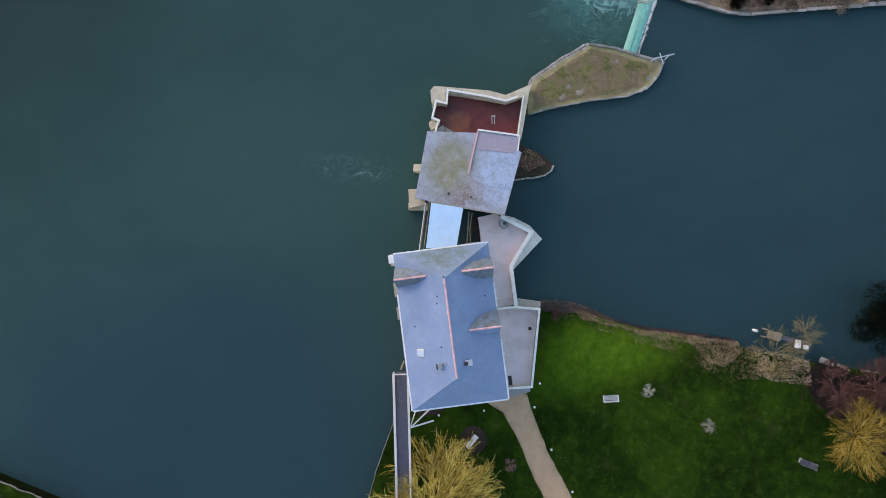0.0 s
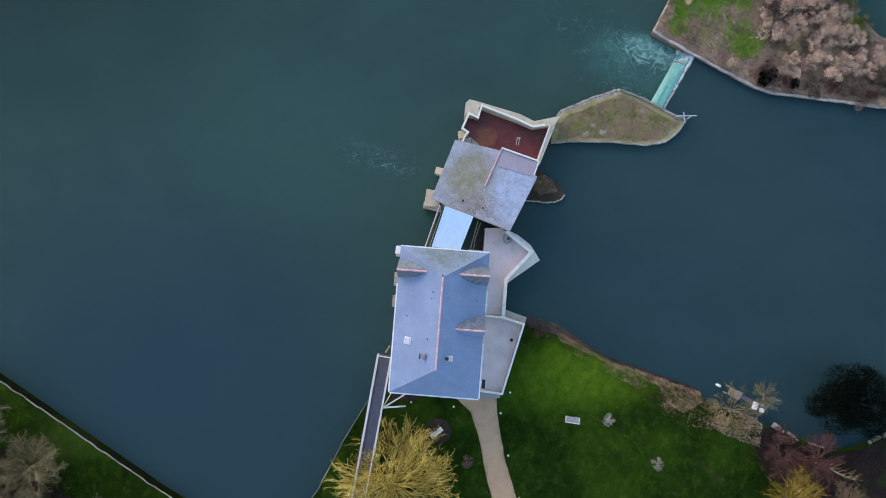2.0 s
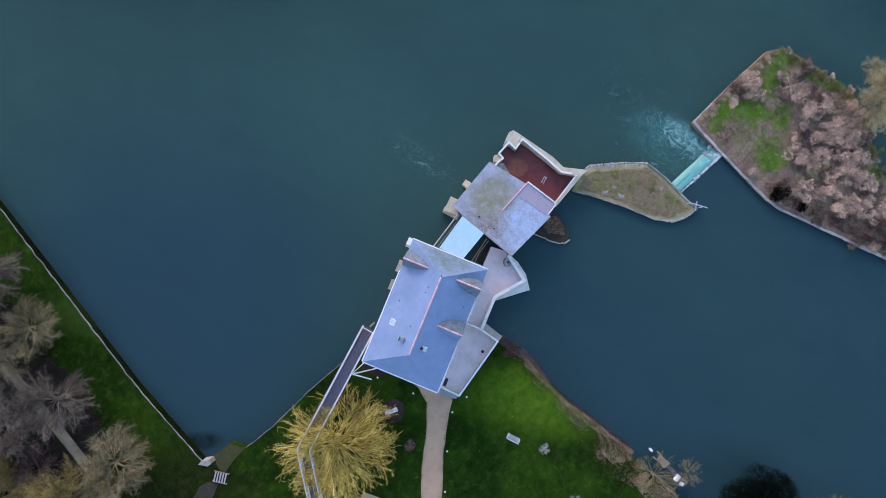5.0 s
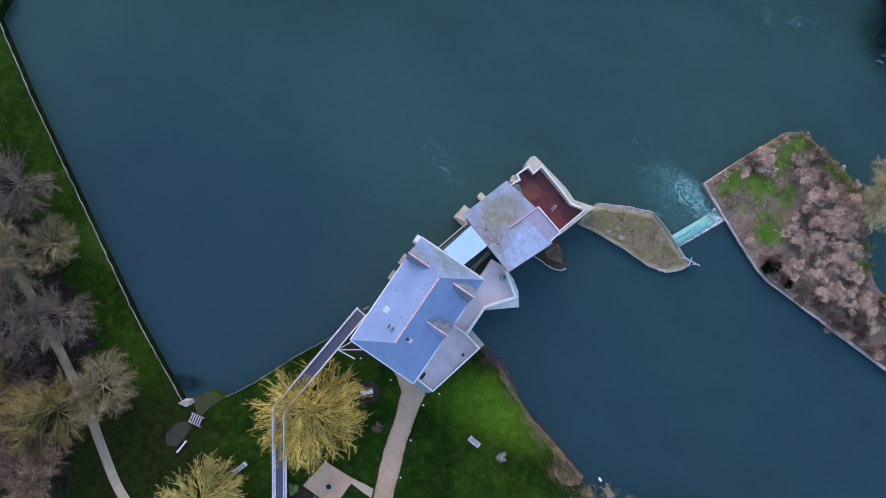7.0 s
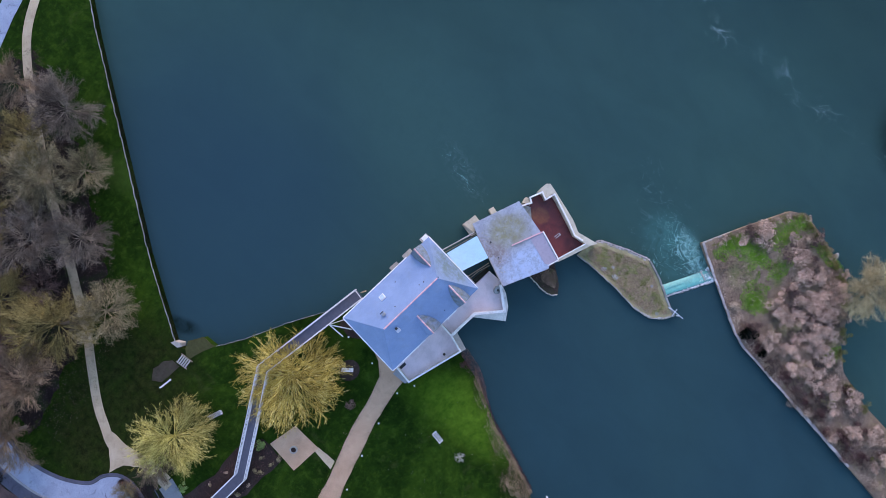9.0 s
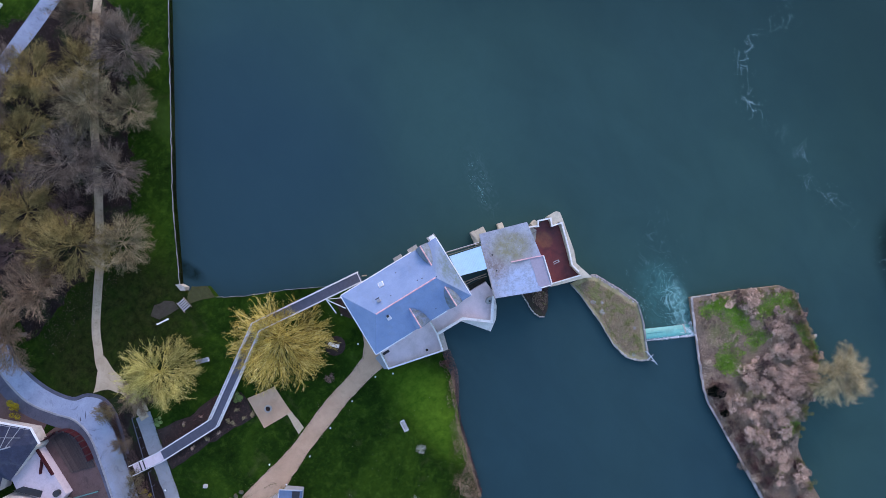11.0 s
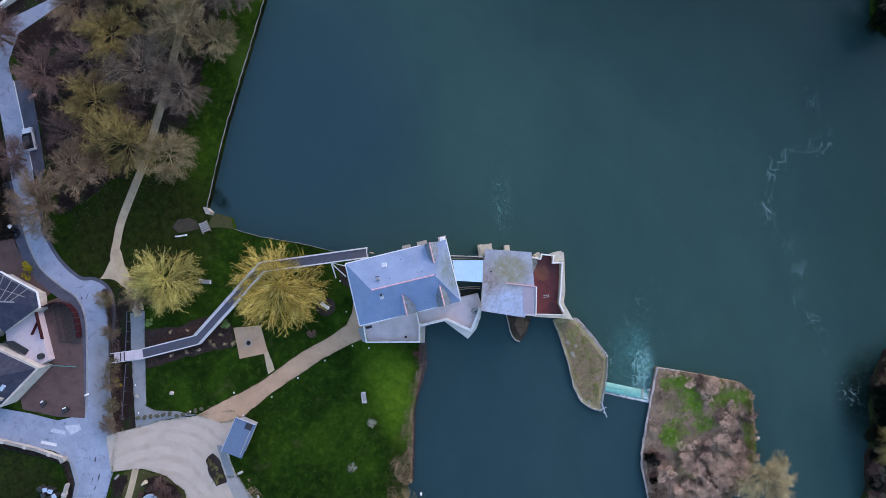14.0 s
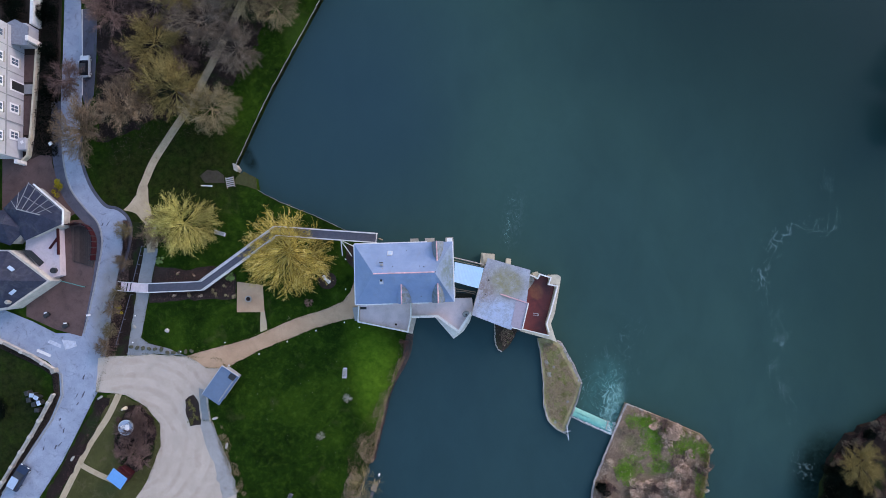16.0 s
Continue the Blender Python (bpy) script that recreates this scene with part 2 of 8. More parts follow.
def make_road(name, a, b, worn):
    """Damp tarmac, dusted brown along the hedge, with dark wet streaks."""
    m = Mat(name, 0.9, 0, 0.12)
    col = m.ramp(m.noise(0.35, 6, 0.65, 0.3), (0.3, a), (0.7, b))
    col = m.mix(0.3, col, m.ramp(m.noise(16, 3, 0.8), (0.3, tuple(v * 0.6 for v in a)), (0.7, tuple(min(1, v * 1.3) for v in b))))
    dust = m.math("MULTIPLY", m.near(-54.4, -3.5, 0.35, 1.0, 4.2, 13, -9), m.ramp(m.noise(0.5, 6, 0.7, 0.4), (0.3, 0.45), (0.65, 0.95)))
    col = m.mix(dust, col, (0.225, 0.21, 0.19))
    w = m.ramp(m.noise(0.9, 7, 0.75, 0.9), (0.54, 0.0), (0.70, 0.65))
    col = m.mix(w, col, worn)
    m.color(col)
    m.bump(m.noise(22, 3, 0.8), 0.6, 0.03)
    return m.m


def make_yard():
    """Pale gravel with the arcs that turning wheels have worn into it."""
    m = Mat("pale_gravel", 0.95, 0, 0.2)
    a, b = (0.41, 0.335, 0.265), (0.57, 0.48, 0.395)
    col = m.ramp(m.noise(0.3, 6, 0.65, 0.4), (0.3, a), (0.7, b))
    col = m.mix(0.3, col, m.ramp(m.noise(16, 3, 0.8), (0.3, (0.30, 0.26, 0.215)), (0.7, (0.72, 0.65, 0.57))))
    mp = m.t.nodes.new("ShaderNodeMapping")
    mp.inputs["Location"].default_value = (51.5, 25.0, 0)
    mp.inputs["Scale"].default_value = (1, 1, 0)
    m.t.links.new(m.geo.outputs["Position"], mp.inputs["Vector"])
    w = m.t.nodes.new("ShaderNodeTexWave")
    w.wave_type = "RINGS"
    w.rings_direction = "SPHERICAL"
    w.inputs["Scale"].default_value = 0.16
    w.inputs["Distortion"].default_value = 4.0
    w.inputs["Detail"].default_value = 3
    m.t.links.new(mp.outputs[0], w.inputs["Vector"])
    arc = m.math("MULTIPLY", m.ramp(w.outputs["Fac"], (0.45, 0.0), (0.95, 0.38)), m.ramp(m.noise(0.3, 5, 0.65), (0.42, 0.05), (0.6, 1.0)))
    col = m.mix(arc, col, (0.33, 0.235, 0.175))
    pale = m.ramp(m.noise(0.7, 6, 0.7, 0.5), (0.58, 0.0), (0.75, 0.5))
    col = m.mix(pale, col, (0.50, 0.46, 0.43))
    m.color(col)
    m.bump(m.noise(22, 3, 0.8), 0.6, 0.03)
    return m.m


def make_litter():
    m = Mat("woodland_floor", 0.95, 0, 0.02)
    col = m.ramp(m.noise(0.5, 6, 0.7, 0.4), (0.3, (0.005, 0.004, 0.004)), (0.55, (0.017, 0.012, 0.012)), (0.75, (0.045, 0.033, 0.029)))
    col = m.mix(0.4, col, m.ramp(m.noise(6, 4, 0.8), (0.3, (0.006, 0.005, 0.005)), (0.7, (0.075, 0.056, 0.048))))
    g = m.ramp(m.noise(0.25, 4, 0.6), (0.52, 0.0), (0.62, 0.6))
    col = m.mix(g, col, (0.018, 0.04, 0.010))
    m.color(col)
    m.bump(m.noise(9, 4, 0.8), 0.8, 0.06)
    return m.m


LAWN = make_lawn()
RIVER = make_water("river_water", True)
POND = make_water("pond_water", False)
SLATE = make_slate()
LICHENSLATE = make_slate("lichen_slate", 0.95)
LEAD = make_leadroof()
RUST = make_rust()
LITTER = make_litter()
PATHM = make_gravel("sandy_path", (0.42, 0.268, 0.165), (0.56, 0.385, 0.25), (0.34, 0.245, 0.15))
GRAVEL = make_yard()
GREYPATH = make_gravel("grey_path", (0.20, 0.21, 0.22), (0.30, 0.31, 0.32), (0.18, 0.17, 0.15))
WOODPATH = make_gravel("trodden_path", (0.40, 0.31, 0.20), (0.54, 0.44, 0.30), (0.26, 0.19, 0.12))
ROADM = make_road("wet_road", (0.215, 0.255, 0.335), (0.37, 0.42, 0.52), (0.09, 0.095, 0.115))
TARMAC = make_gravel("dark_tarmac", (0.060, 0.065, 0.090), (0.125, 0.13, 0.165), (0.035, 0.033, 0.035))
COURT = make_gravel("reddish_court", (0.085, 0.056, 0.052), (0.15, 0.10, 0.092), (0.05, 0.036, 0.033))
SOIL = make_gravel("dark_soil", (0.022, 0.016, 0.014), (0.055, 0.040, 0.034), (0.10, 0.075, 0.06))
# near-black base holds the shade below the quay edge and in the race
SHADEWALL = plain("shaded_dark_wall", (0.022, 0.024, 0.020), 0.6, 0, 0.4, 2.0, 14, (0.06, 0.07, 0.04), 0.5)
BED = plain("river_bed", (0.06, 0.06, 0.05))
STONE = plain("pale_stone", (0.40, 0.385, 0.35), 0.85, 0, 0.25, 2.0, 30, (0.17, 0.17, 0.12), 0.5, 0.25)
CREAM = plain("cream_masonry", (0.52, 0.475, 0.37), 0.9, 0, 0.3, 1.1, 22, (0.19, 0.18, 0.12), 0.8)
COPING = plain("white_coping", (0.78, 0.77, 0.75), 0.8, 0, 0.12, 3, 40, (0.25, 0.25, 0.22), 0.35)
RENDERW = plain("pale_render", (0.47, 0.475, 0.51), 0.9, 0, 0.1, 1.0, 30, (0.3, 0.28, 0.24), 0.3)
WHITE = plain("white_paint", (0.80, 0.81, 0.83), 0.55, 0, 0.06, 4, 40, (0.35, 0.34, 0.32), 0.2)
TERRACE = plain("terrace_paving", (0.71, 0.61, 0.63), 0.9, 0, 0.12, 0.8, 14, (0.22, 0.20, 0.18), 0.35)
GREYSTONE = plain("grey_concrete", (0.30, 0.31, 0.32), 0.9, 0, 0.2, 1.2, 20, (0.14, 0.14, 0.12), 0.4)
DECK = plain("grey_deck", (0.10, 0.105, 0.135), 0.8, 0, 0.2, 2.5, 30, (0.07, 0.07, 0.07), 0.4)
RAILM = plain("weathered_rail", (0.66, 0.65, 0.66), 0.6, 0, 0.15, 3, 30, (0.25, 0.25, 0.24), 0.3)
PINK = plain("clay_ridge", (0.74, 0.44, 0.46), 0.8, 0, 0.18, 3, 30, (0.35, 0.33, 0.30), 0.4, 0.2)
SHEET = plain("pale_corrugated_sheet", (0.43, 0.67, 0.97), 0.4, 0, 0.08, 1.5, 20, (0.32, 0.38, 0.45), 0.3)
DARK = plain("dark_metal", (0.03, 0.032, 0.035), 0.5, 0.3)
ZINC = plain("zinc", (0.50, 0.55, 0.62), 0.4, 0.2, 0.15)
TIMBER = plain("weathered_timber", (0.26, 0.22, 0.17), 0.85, 0, 0.25, 4, 40)
BENCHM = plain("silvered_bench_wood", (0.42, 0.42, 0.42), 0.8, 0, 0.2, 6, 40)
BROWNDECK = plain("brown_decking", (0.085, 0.062, 0.056), 0.8, 0, 0.25, 3, 30, (0.05, 0.04, 0.04), 0.3, 0.3)
REDWALL = plain("dark_red_fence", (0.045, 0.009, 0.013), 0.6)
BLUEROOF = plain("blue_sheet_roof", (0.13, 0.36, 0.74), 0.45, 0, 0.08)
SHEDROOF = plain("blue_grey_felt_roof", (0.125, 0.185, 0.285), 0.7, 0, 0.10, 1.2)
DARKSLATE = plain("dark_slate", (0.034, 0.039, 0.064), 0.7, 0, 0.4, 1.4, 12, (0.13, 0.13, 0.14), 0.45)
CARBLUE = plain("dark_blue_car_paint", (0.03, 0.05, 0.10), 0.2, 0.3, 0.05)
CARWHITE = plain("pale_car_paint", (0.62, 0.65, 0.70), 0.25, 0.1, 0.05)
GLASSD = plain("dark_glass", (0.02, 0.025, 0.035), 0.08, 0, 0.05, stain=0.0)
RUBBER = plain("tyre_rubber", (0.02, 0.02, 0.02), 0.9)
PALEBLUE = plain("pale_blue_panel", (0.42, 0.53, 0.68), 0.25, 0.1, 0.06)
BARK = plain("bark", (0.12, 0.10, 0.08), 0.95, 0, 0.3, 4, 30)
SLIME = plain("aqua_apron", (0.09, 0.34, 0.31), 0.5, 0, 0.3, 1.6, 7, (0.20, 0.50, 0.47), 0.7)
FOAMM = plain("foam", (0.34, 0.50, 0.50), 0.7, 0, 0.2, 0.8)
WEIRFOAM = plain("weir_foam", (0.24, 0.47, 0.44), 0.7, 0, 0.4, 0.9)
YELLOW = island_mix("yellow_willow_shoots", ((0.00, (0.130, 0.080, 0.018)), (0.45, (0.500, 0.365, 0.070)), (0.80, (0.760, 0.590, 0.150)), (1.00, (0.860, 0.730, 0.300))), scale=0.25)
OLIVE = island_mix("olive_willow_shoots", ((0.00, (0.140, 0.120, 0.030)), (0.50, (0.410, 0.365, 0.100)), (1.00, (0.680, 0.620, 0.240))), scale=0.3)
GOLD = island_mix("ochre_twigs", ((0.00, (0.081, 0.056, 0.019)), (0.50, (0.217, 0.166, 0.060)), (1.00, (0.442, 0.348, 0.136))), scale=0.3)
TWIGGREY = island_mix("grey_twigs", ((0.00, (0.058, 0.044, 0.033)), (0.50, (0.160, 0.125, 0.094)), (1.00, (0.335, 0.273, 0.211))), scale=0.25)
TWIGBROWN = island_mix("purple_brown_twigs", ((0.00, (0.051, 0.031, 0.029)), (0.50, (0.140, 0.091, 0.078)), (1.00, (0.306, 0.212, 0.178))), scale=0.25)
TWIGTAN = island_mix("tan_twigs", ((0.00, (0.072, 0.048, 0.030)), (0.50, (0.200, 0.140, 0.088)), (1.00, (0.368, 0.272, 0.180))), scale=0.3)
PALETWIG = island_mix("bleached_twigs", ((0.0, (0.30, 0.29, 0.24)), (1.0, (0.58, 0.56, 0.48))))
SCRUB = island_mix("winter_scrub", ((0.0, (0.15, 0.10, 0.075)), (0.5, (0.46, 0.335, 0.24)), (1.0, (0.76, 0.60, 0.44))), scale=0.5, zone=(0.3, 0.52, ((0.0, (0.18, 0.145, 0.08)), (0.5, (0.29, 0.24, 0.125)), (1.0, (0.42, 0.35, 0.20)))))
BLUSH = island_mix("faded_pink_heads", ((0.00, (0.270, 0.165, 0.120)), (0.50, (0.640, 0.440, 0.325)), (1.00, (0.860, 0.670, 0.520))), scale=0.8)
MOSSG = island_mix("fresh_green_leaves", ((0.00, (0.065, 0.150, 0.012)), (0.50, (0.155, 0.320, 0.020)), (1.00, (0.300, 0.480, 0.060))), scale=0.8)
TUSSOCK = island_mix("rough_grass", ((0.0, (0.10, 0.135, 0.03)), (0.5, (0.23, 0.26, 0.07)), (1.0, (0.46, 0.44, 0.20))), scale=0.6, zone=(0.75, 0.42, ((0.0, (0.19, 0.13, 0.085)), (1.0, (0.52, 0.39, 0.28)))))
REED = island_mix("dead_reed", ((0.0, (0.11, 0.070, 0.040)), (0.5, (0.32, 0.225, 0.13)), (1.0, (0.58, 0.45, 0.30))), scale=0.6)
REDSHRUB = island_mix("dark_red_brush", ((0.0, (0.045, 0.022, 0.022)), (0.5, (0.105, 0.055, 0.050)), (1.0, (0.18, 0.105, 0.09))), scale=0.5)
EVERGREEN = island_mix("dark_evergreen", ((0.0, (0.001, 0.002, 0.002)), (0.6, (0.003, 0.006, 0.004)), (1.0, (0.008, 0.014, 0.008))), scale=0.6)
YELLOWBUSH = island_mix("yellow_leaves", ((0.0, (0.22, 0.17, 0.01)), (1.0, (0.55, 0.45, 0.03))))
LIME = island_mix("lime_leaves", ((0.0, (0.18, 0.30, 0.06)), (1.0, (0.48, 0.64, 0.24))))
GRASST = island_mix("coarse_grass", ((0.0, (0.022, 0.045, 0.006)), (0.5, (0.045, 0.085, 0.010)), (0.85, (0.07, 0.10, 0.015)), (1.0, (0.22, 0.19, 0.09))), scale=0.5)
PLUM = island_mix("plum_brown_stems", ((0.0, (0.035, 0.016, 0.020)), (0.5, (0.10, 0.052, 0.056)), (1.0, (0.24, 0.15, 0.135))), scale=0.5)


def make_island():
    """Plum-brown earth with drifts of pale dead grass and soft moss."""
    m = Mat("island_earth", 0.95, 0, 0.02)
    col = m.ramp(m.noise(0.4, 7, 0.72, 0.5), (0.32, (0.075, 0.050, 0.045)), (0.48, (0.20, 0.140, 0.100)), (0.62, (0.37, 0.275, 0.185)), (0.75, (0.47, 0.37, 0.235)))
    col = m.mix(0.45, col, m.ramp(m.noise(3.0, 6, 0.8), (0.3, (0.055, 0.038, 0.032)), (0.7, (0.45, 0.33, 0.24))))
    torn = m.noise(0.9, 6, 0.75, 0.5)
    for x, y, sx, sy, turn, k in ((27.4, -23.4, 2.2, 1.1, -8, 1.0), (28.7, -26.2, 1.2, 2.6, 8, 1.0), (33.6, -27.6, 2.6, 1.3, -5, 0.85), (36.3, -27.9, 1.0, 1.4, 0, 0.8), (24.2, -30.9, 1.6, 1.5, 0, 1.0), (29.6, -30.2, 2.6, 1.0, 35, 0.55),
                                  (35.3, -33.6, 0.9, 3.2, 10, 0.5), (26.6, -43.0, 2.2, 1.2, 30, 0.6), (25.6, -27.4, 2.4, 2.2, 0, 0.35)):
        a = m.math("MULTIPLY", m.near(x, y, 0.45, 1.15, sx, sy, turn), m.ramp(torn, (0.36, 0.15), (0.52, 1.0)))
        col = m.mix(m.math("MULTIPLY", a, k * 0.9), col, (0.125, 0.260, 0.022))
    m.color(col)
    m.bump(m.noise(5, 6, 0.8), 0.9, 0.12)
    return m.m


ISLE2BASE = make_island()
ISLEBASE = plain("bare_island_earth", (0.34, 0.29, 0.155), 0.95, 0, 0.4, 0.9, 8, (0.10, 0.115, 0.03), 0.8)
MOSSYSTONE = plain("mossy_boulder", (0.085, 0.085, 0.055), 0.9, 0, 0.4, 3, 20, (0.25, 0.24, 0.20), 0.4)
PALELEAD = plain("pale_blue_roofing", (0.40, 0.44, 0.53), 0.55, 0, 0.12, 1.4, 14, (0.24, 0.24, 0.24), 0.4)
SPRAY = plain("white_water", (0.90, 0.95, 0.95), 0.7, 0, 0.08, stain=0.1)
INNSTONE = plain("grey_cream_stone", (0.46, 0.44, 0.41), 0.9, 0, 0.25, 1.2, 20, (0.14, 0.13, 0.11), 0.6)
PANE = plain("bluish_pane", (0.10, 0.14, 0.20), 0.15, 0, 0.05, stain=0.0)

OLIVEBUSH = island_mix("olive_leaves", ((0.0, (0.06, 0.06, 0.018)), (0.5, (0.17, 0.165, 0.05)), (1.0, (0.34, 0.30, 0.12))))
DARKEARTH = plain("dark_mossy_earth", (0.050, 0.044, 0.032), 0.95, 0, 0.4, 1.4, 9, (0.035, 0.055, 0.018), 0.7)
QUAYSTONE = plain("weathered_quay_stone", (0.27, 0.27, 0.255), 0.9, 0, 0.3, 0.8, 24, (0.07, 0.08, 0.05), 0.75, 0.3)
LEDGESTONE = plain("pinkish_ledge_stone", (0.42, 0.375, 0.355), 0.9, 0, 0.3, 2.5, 24, (0.10, 0.09, 0.075), 0.6, 0.3)
CUTSTONE = plain("pale_cutwater_stone", (0.68, 0.665, 0.62), 0.9, 0, 0.2, 1.6, 20, (0.22, 0.21, 0.17), 0.55)
OLIVEGREY = island_mix("olive_grey_twigs", ((0.00, (0.076, 0.060, 0.031)), (0.50, (0.212, 0.170, 0.089)), (1.00, (0.416, 0.348, 0.208))), scale=0.3)
AMBER = island_mix("amber_willow_shoots", ((0.00, (0.120, 0.070, 0.014)), (0.45, (0.330, 0.225, 0.040)), (0.80, (0.500, 0.370, 0.075)), (1.00, (0.640, 0.520, 0.200))), scale=0.3)
STRAWTWIG = island_mix("straw_twigs", ((0.00, (0.110, 0.080, 0.035)), (0.50, (0.270, 0.210, 0.090)), (1.00, (0.470, 0.390, 0.190))), scale=0.3)
CREAMTWIG = island_mix("cream_twigs", ((0.00, (0.200, 0.150, 0.070)), (0.50, (0.440, 0.350, 0.185)), (1.00, (0.660, 0.550, 0.330))), scale=0.3)


# ---- building blocks ----
def link(name, bm, mat):
    me = bpy.data.meshes.new(name)
    bm.normal_update()
    bm.to_mesh(me)
    bm.free()
    me.materials.append(mat)
    return new(name, me)


def thing(name, label, category, at=(0, 0, 0), turn=0.0, group="", kind=""):
    ob = new(name)
    ob.matrix_world = pose(*at, 0, 0, turn)
    return tagged(ob, label, category, group, kind)


def part(name, bm, mat, parent, label=""):
    ob = link(name, bm, mat)
    ob.parent = parent
    return tagged(ob, label)


def solid(name, bm, mat, label, category, group="", kind=""):
    return tagged(link(name, bm, mat), label, category, group, kind)


def smooth(ob):
    for f in ob.data.polygons:
        f.use_smooth = True
    return ob


def slab(pts, z0, z1, bm=None):
    """An upright prism on an outline of any shape."""
    bm = bm or bmesh.new()
    area = sum(a[0] * b[1] - b[0] * a[1] for a, b in zip(pts, pts[1:] + pts[:1]))
    if area < 0:
        pts = pts[::-1]
    lo = [bm.verts.new((x, y, z0)) for x, y in pts]
    hi = [bm.verts.new((x, y, z1)) for x, y in pts]
    top = bm.faces.new(hi)
    low = bm.faces.new(lo[::-1])
    n = len(pts)
    for i in range(n):
        bm.faces.new((lo[i], lo[(i + 1) % n], hi[(i + 1) % n], hi[i]))
    top.normal_update()
    low.normal_update()
    bmesh.ops.triangulate(bm, faces=[top, low])
    return bm


def sheet(pts, z, bm=None):
    bm = bm or bmesh.new()
    area = sum(a[0] * b[1] - b[0] * a[1] for a, b in zip(pts, pts[1:] + pts[:1]))
    f = bm.faces.new([bm.verts.new((x, y, z)) for x, y in (pts if area > 0 else pts[::-1])])
    f.normal_update()
    bmesh.ops.triangulate(bm, faces=[f])
    return bm


def box(sx, sy, sz, at=(0, 0, 0), turn=0.0, bevel=0.0, bm=None, tilt=0.0, pitch=0.0):
    """A box that stands on at, with its edges rounded off."""
    bm = bm or bmesh.new()
    made = bmesh.ops.create_cube(bm, size=1.0, matrix=pose(*at, tilt, pitch, turn) @ Matrix.Translation((0, 0, sz / 2)) @ Matrix.Diagonal((sx, sy, sz, 1)))
    if bevel:
        es = list({e for v in made["verts"] for e in v.link_edges})
        bmesh.ops.bevel(bm, geom=es, offset=bevel, segments=1, affect="EDGES")
    return bm


def rod(a, b, r0, r1=None, sides=8, bm=None):
    bm = bm or bmesh.new()
    a, b = Vector(a), Vector(b)
    d = b - a
    m = Matrix.Translation((a + b) / 2) @ d.to_track_quat("Z", "Y").to_matrix().to_4x4()
    bmesh.ops.create_cone(bm, cap_ends=True, segments=sides, radius1=r0, radius2=r0 if r1 is None else r1, depth=d.length, matrix=m)
    return bm


def beam(a, b, w, h, bm=None):
    """A straight bar of width w and height h from a to b."""
    bm = bm or bmesh.new()
    a, b = Vector(a), Vector(b)
    d = (b - a).normalized()
    s = Vector((-d.y, d.x, 0)).normalized() * (w / 2)
    u = s.cross(d).normalized() * (h / 2)
    u = u if u.z > 0 else -u
    v = [bm.verts.new(p + i * s + j * u) for p in (a, b) for i, j in ((-1, -1), (1, -1), (1, 1), (-1, 1))]
    for f in ((0, 1, 2, 3), (7, 6, 5, 4), (0, 4, 5, 1), (1, 5, 6, 2), (2, 6, 7, 3), (3, 7, 4, 0)):
        bm.faces.new([v[i] for i in f])
    bmesh.ops.recalc_face_normals(bm, faces=bm.faces[:])
    return bm


def offset(pts, w, closed=False):
    """The polyline moved w metres to its left, with mitred corners."""
    out = []
    n = len(pts)
    for i in range(n):
        p = Vector(pts[i])
        a = Vector(pts[i - 1]) if closed or i > 0 else None
        b = Vector(pts[(i + 1) % n]) if closed or i < n - 1 else None
        d1 = (p - a).normalized() if a is not None else None
        d2 = (b - p).normalized() if b is not None else None
        d1, d2 = d1 or d2, d2 or d1
        n1, n2 = Vector((-d1.y, d1.x)), Vector((-d2.y, d2.x))
        m = (n1 + n2).normalized()
        k = w / max(0.35, m.dot(n1))
        out.append((p.x + m.x * k, p.y + m.y * k))
    return out


def band(pts, w, z0, z1, closed=False, bm=None):
    """A wall of width w that follows a line."""
    bm = bm or bmesh.new()
    left, right = offset(pts, w / 2, closed), offset(pts, -w / 2, closed)
    rows = [[bm.verts.new((x, y, z)) for x, y, z in ((*l, z0), (*l, z1), (*r, z1), (*r, z0))] for l, r in zip(left, right)]
    n = len(rows)
    for i in range(n if closed else n - 1):
        a, b = rows[i], rows[(i + 1) % n]
        for j in range(4):
            bm.faces.new((a[j], a[(j + 1) % 4], b[(j + 1) % 4], b[j]))
    if not closed:
        bm.faces.new(rows[0])
        bm.faces.new(rows[-1][::-1])
    bmesh.ops.recalc_face_normals(bm, faces=bm.faces[:])
    return bm


def ragged(pts, amount, step, seed):
    """The outline with its sides broken into short, uneven lengths."""
    rng = random.Random(seed)
    out = []
    for a, b in zip(pts, pts[1:] + pts[:1]):
        n = max(1, int(math.dist(a, b) / step))
        for i in range(n):
            k = i / n
            j = amount if i else 0
            out.append((a[0] + (b[0] - a[0]) * k + rng.uniform(-j, j), a[1] + (b[1] - a[1]) * k + rng.uniform(-j, j)))
    return out


def curve(pts, n=6):
    """A smooth line through the points (Catmull-Rom)."""
    p = [pts[0]] + list(pts) + [pts[-1]]
    out = []
    for i in range(1, len(p) - 2):
        a, b, c, d = (np.array(p[i + k], float) for k in (-1, 0, 1, 2))
        for j in range(n):
            t = j / n
            out.append(tuple(0.5 * (2 * b + (c - a) * t + (2 * a - 5 * b + 4 * c - d) * t * t + (3 * b - a - 3 * c + d) * t ** 3)))
    return out + [tuple(pts[-1])]


def ribbon(pts, w, z, thick=0.05, bm=None):
    """A path of width w (one, or one for each end) laid on the ground."""
    c = curve(pts)
    left, right = offset(c, w / 2), offset(c, -w / 2)
    return slab(left + right[::-1], z - thick, z, bm)


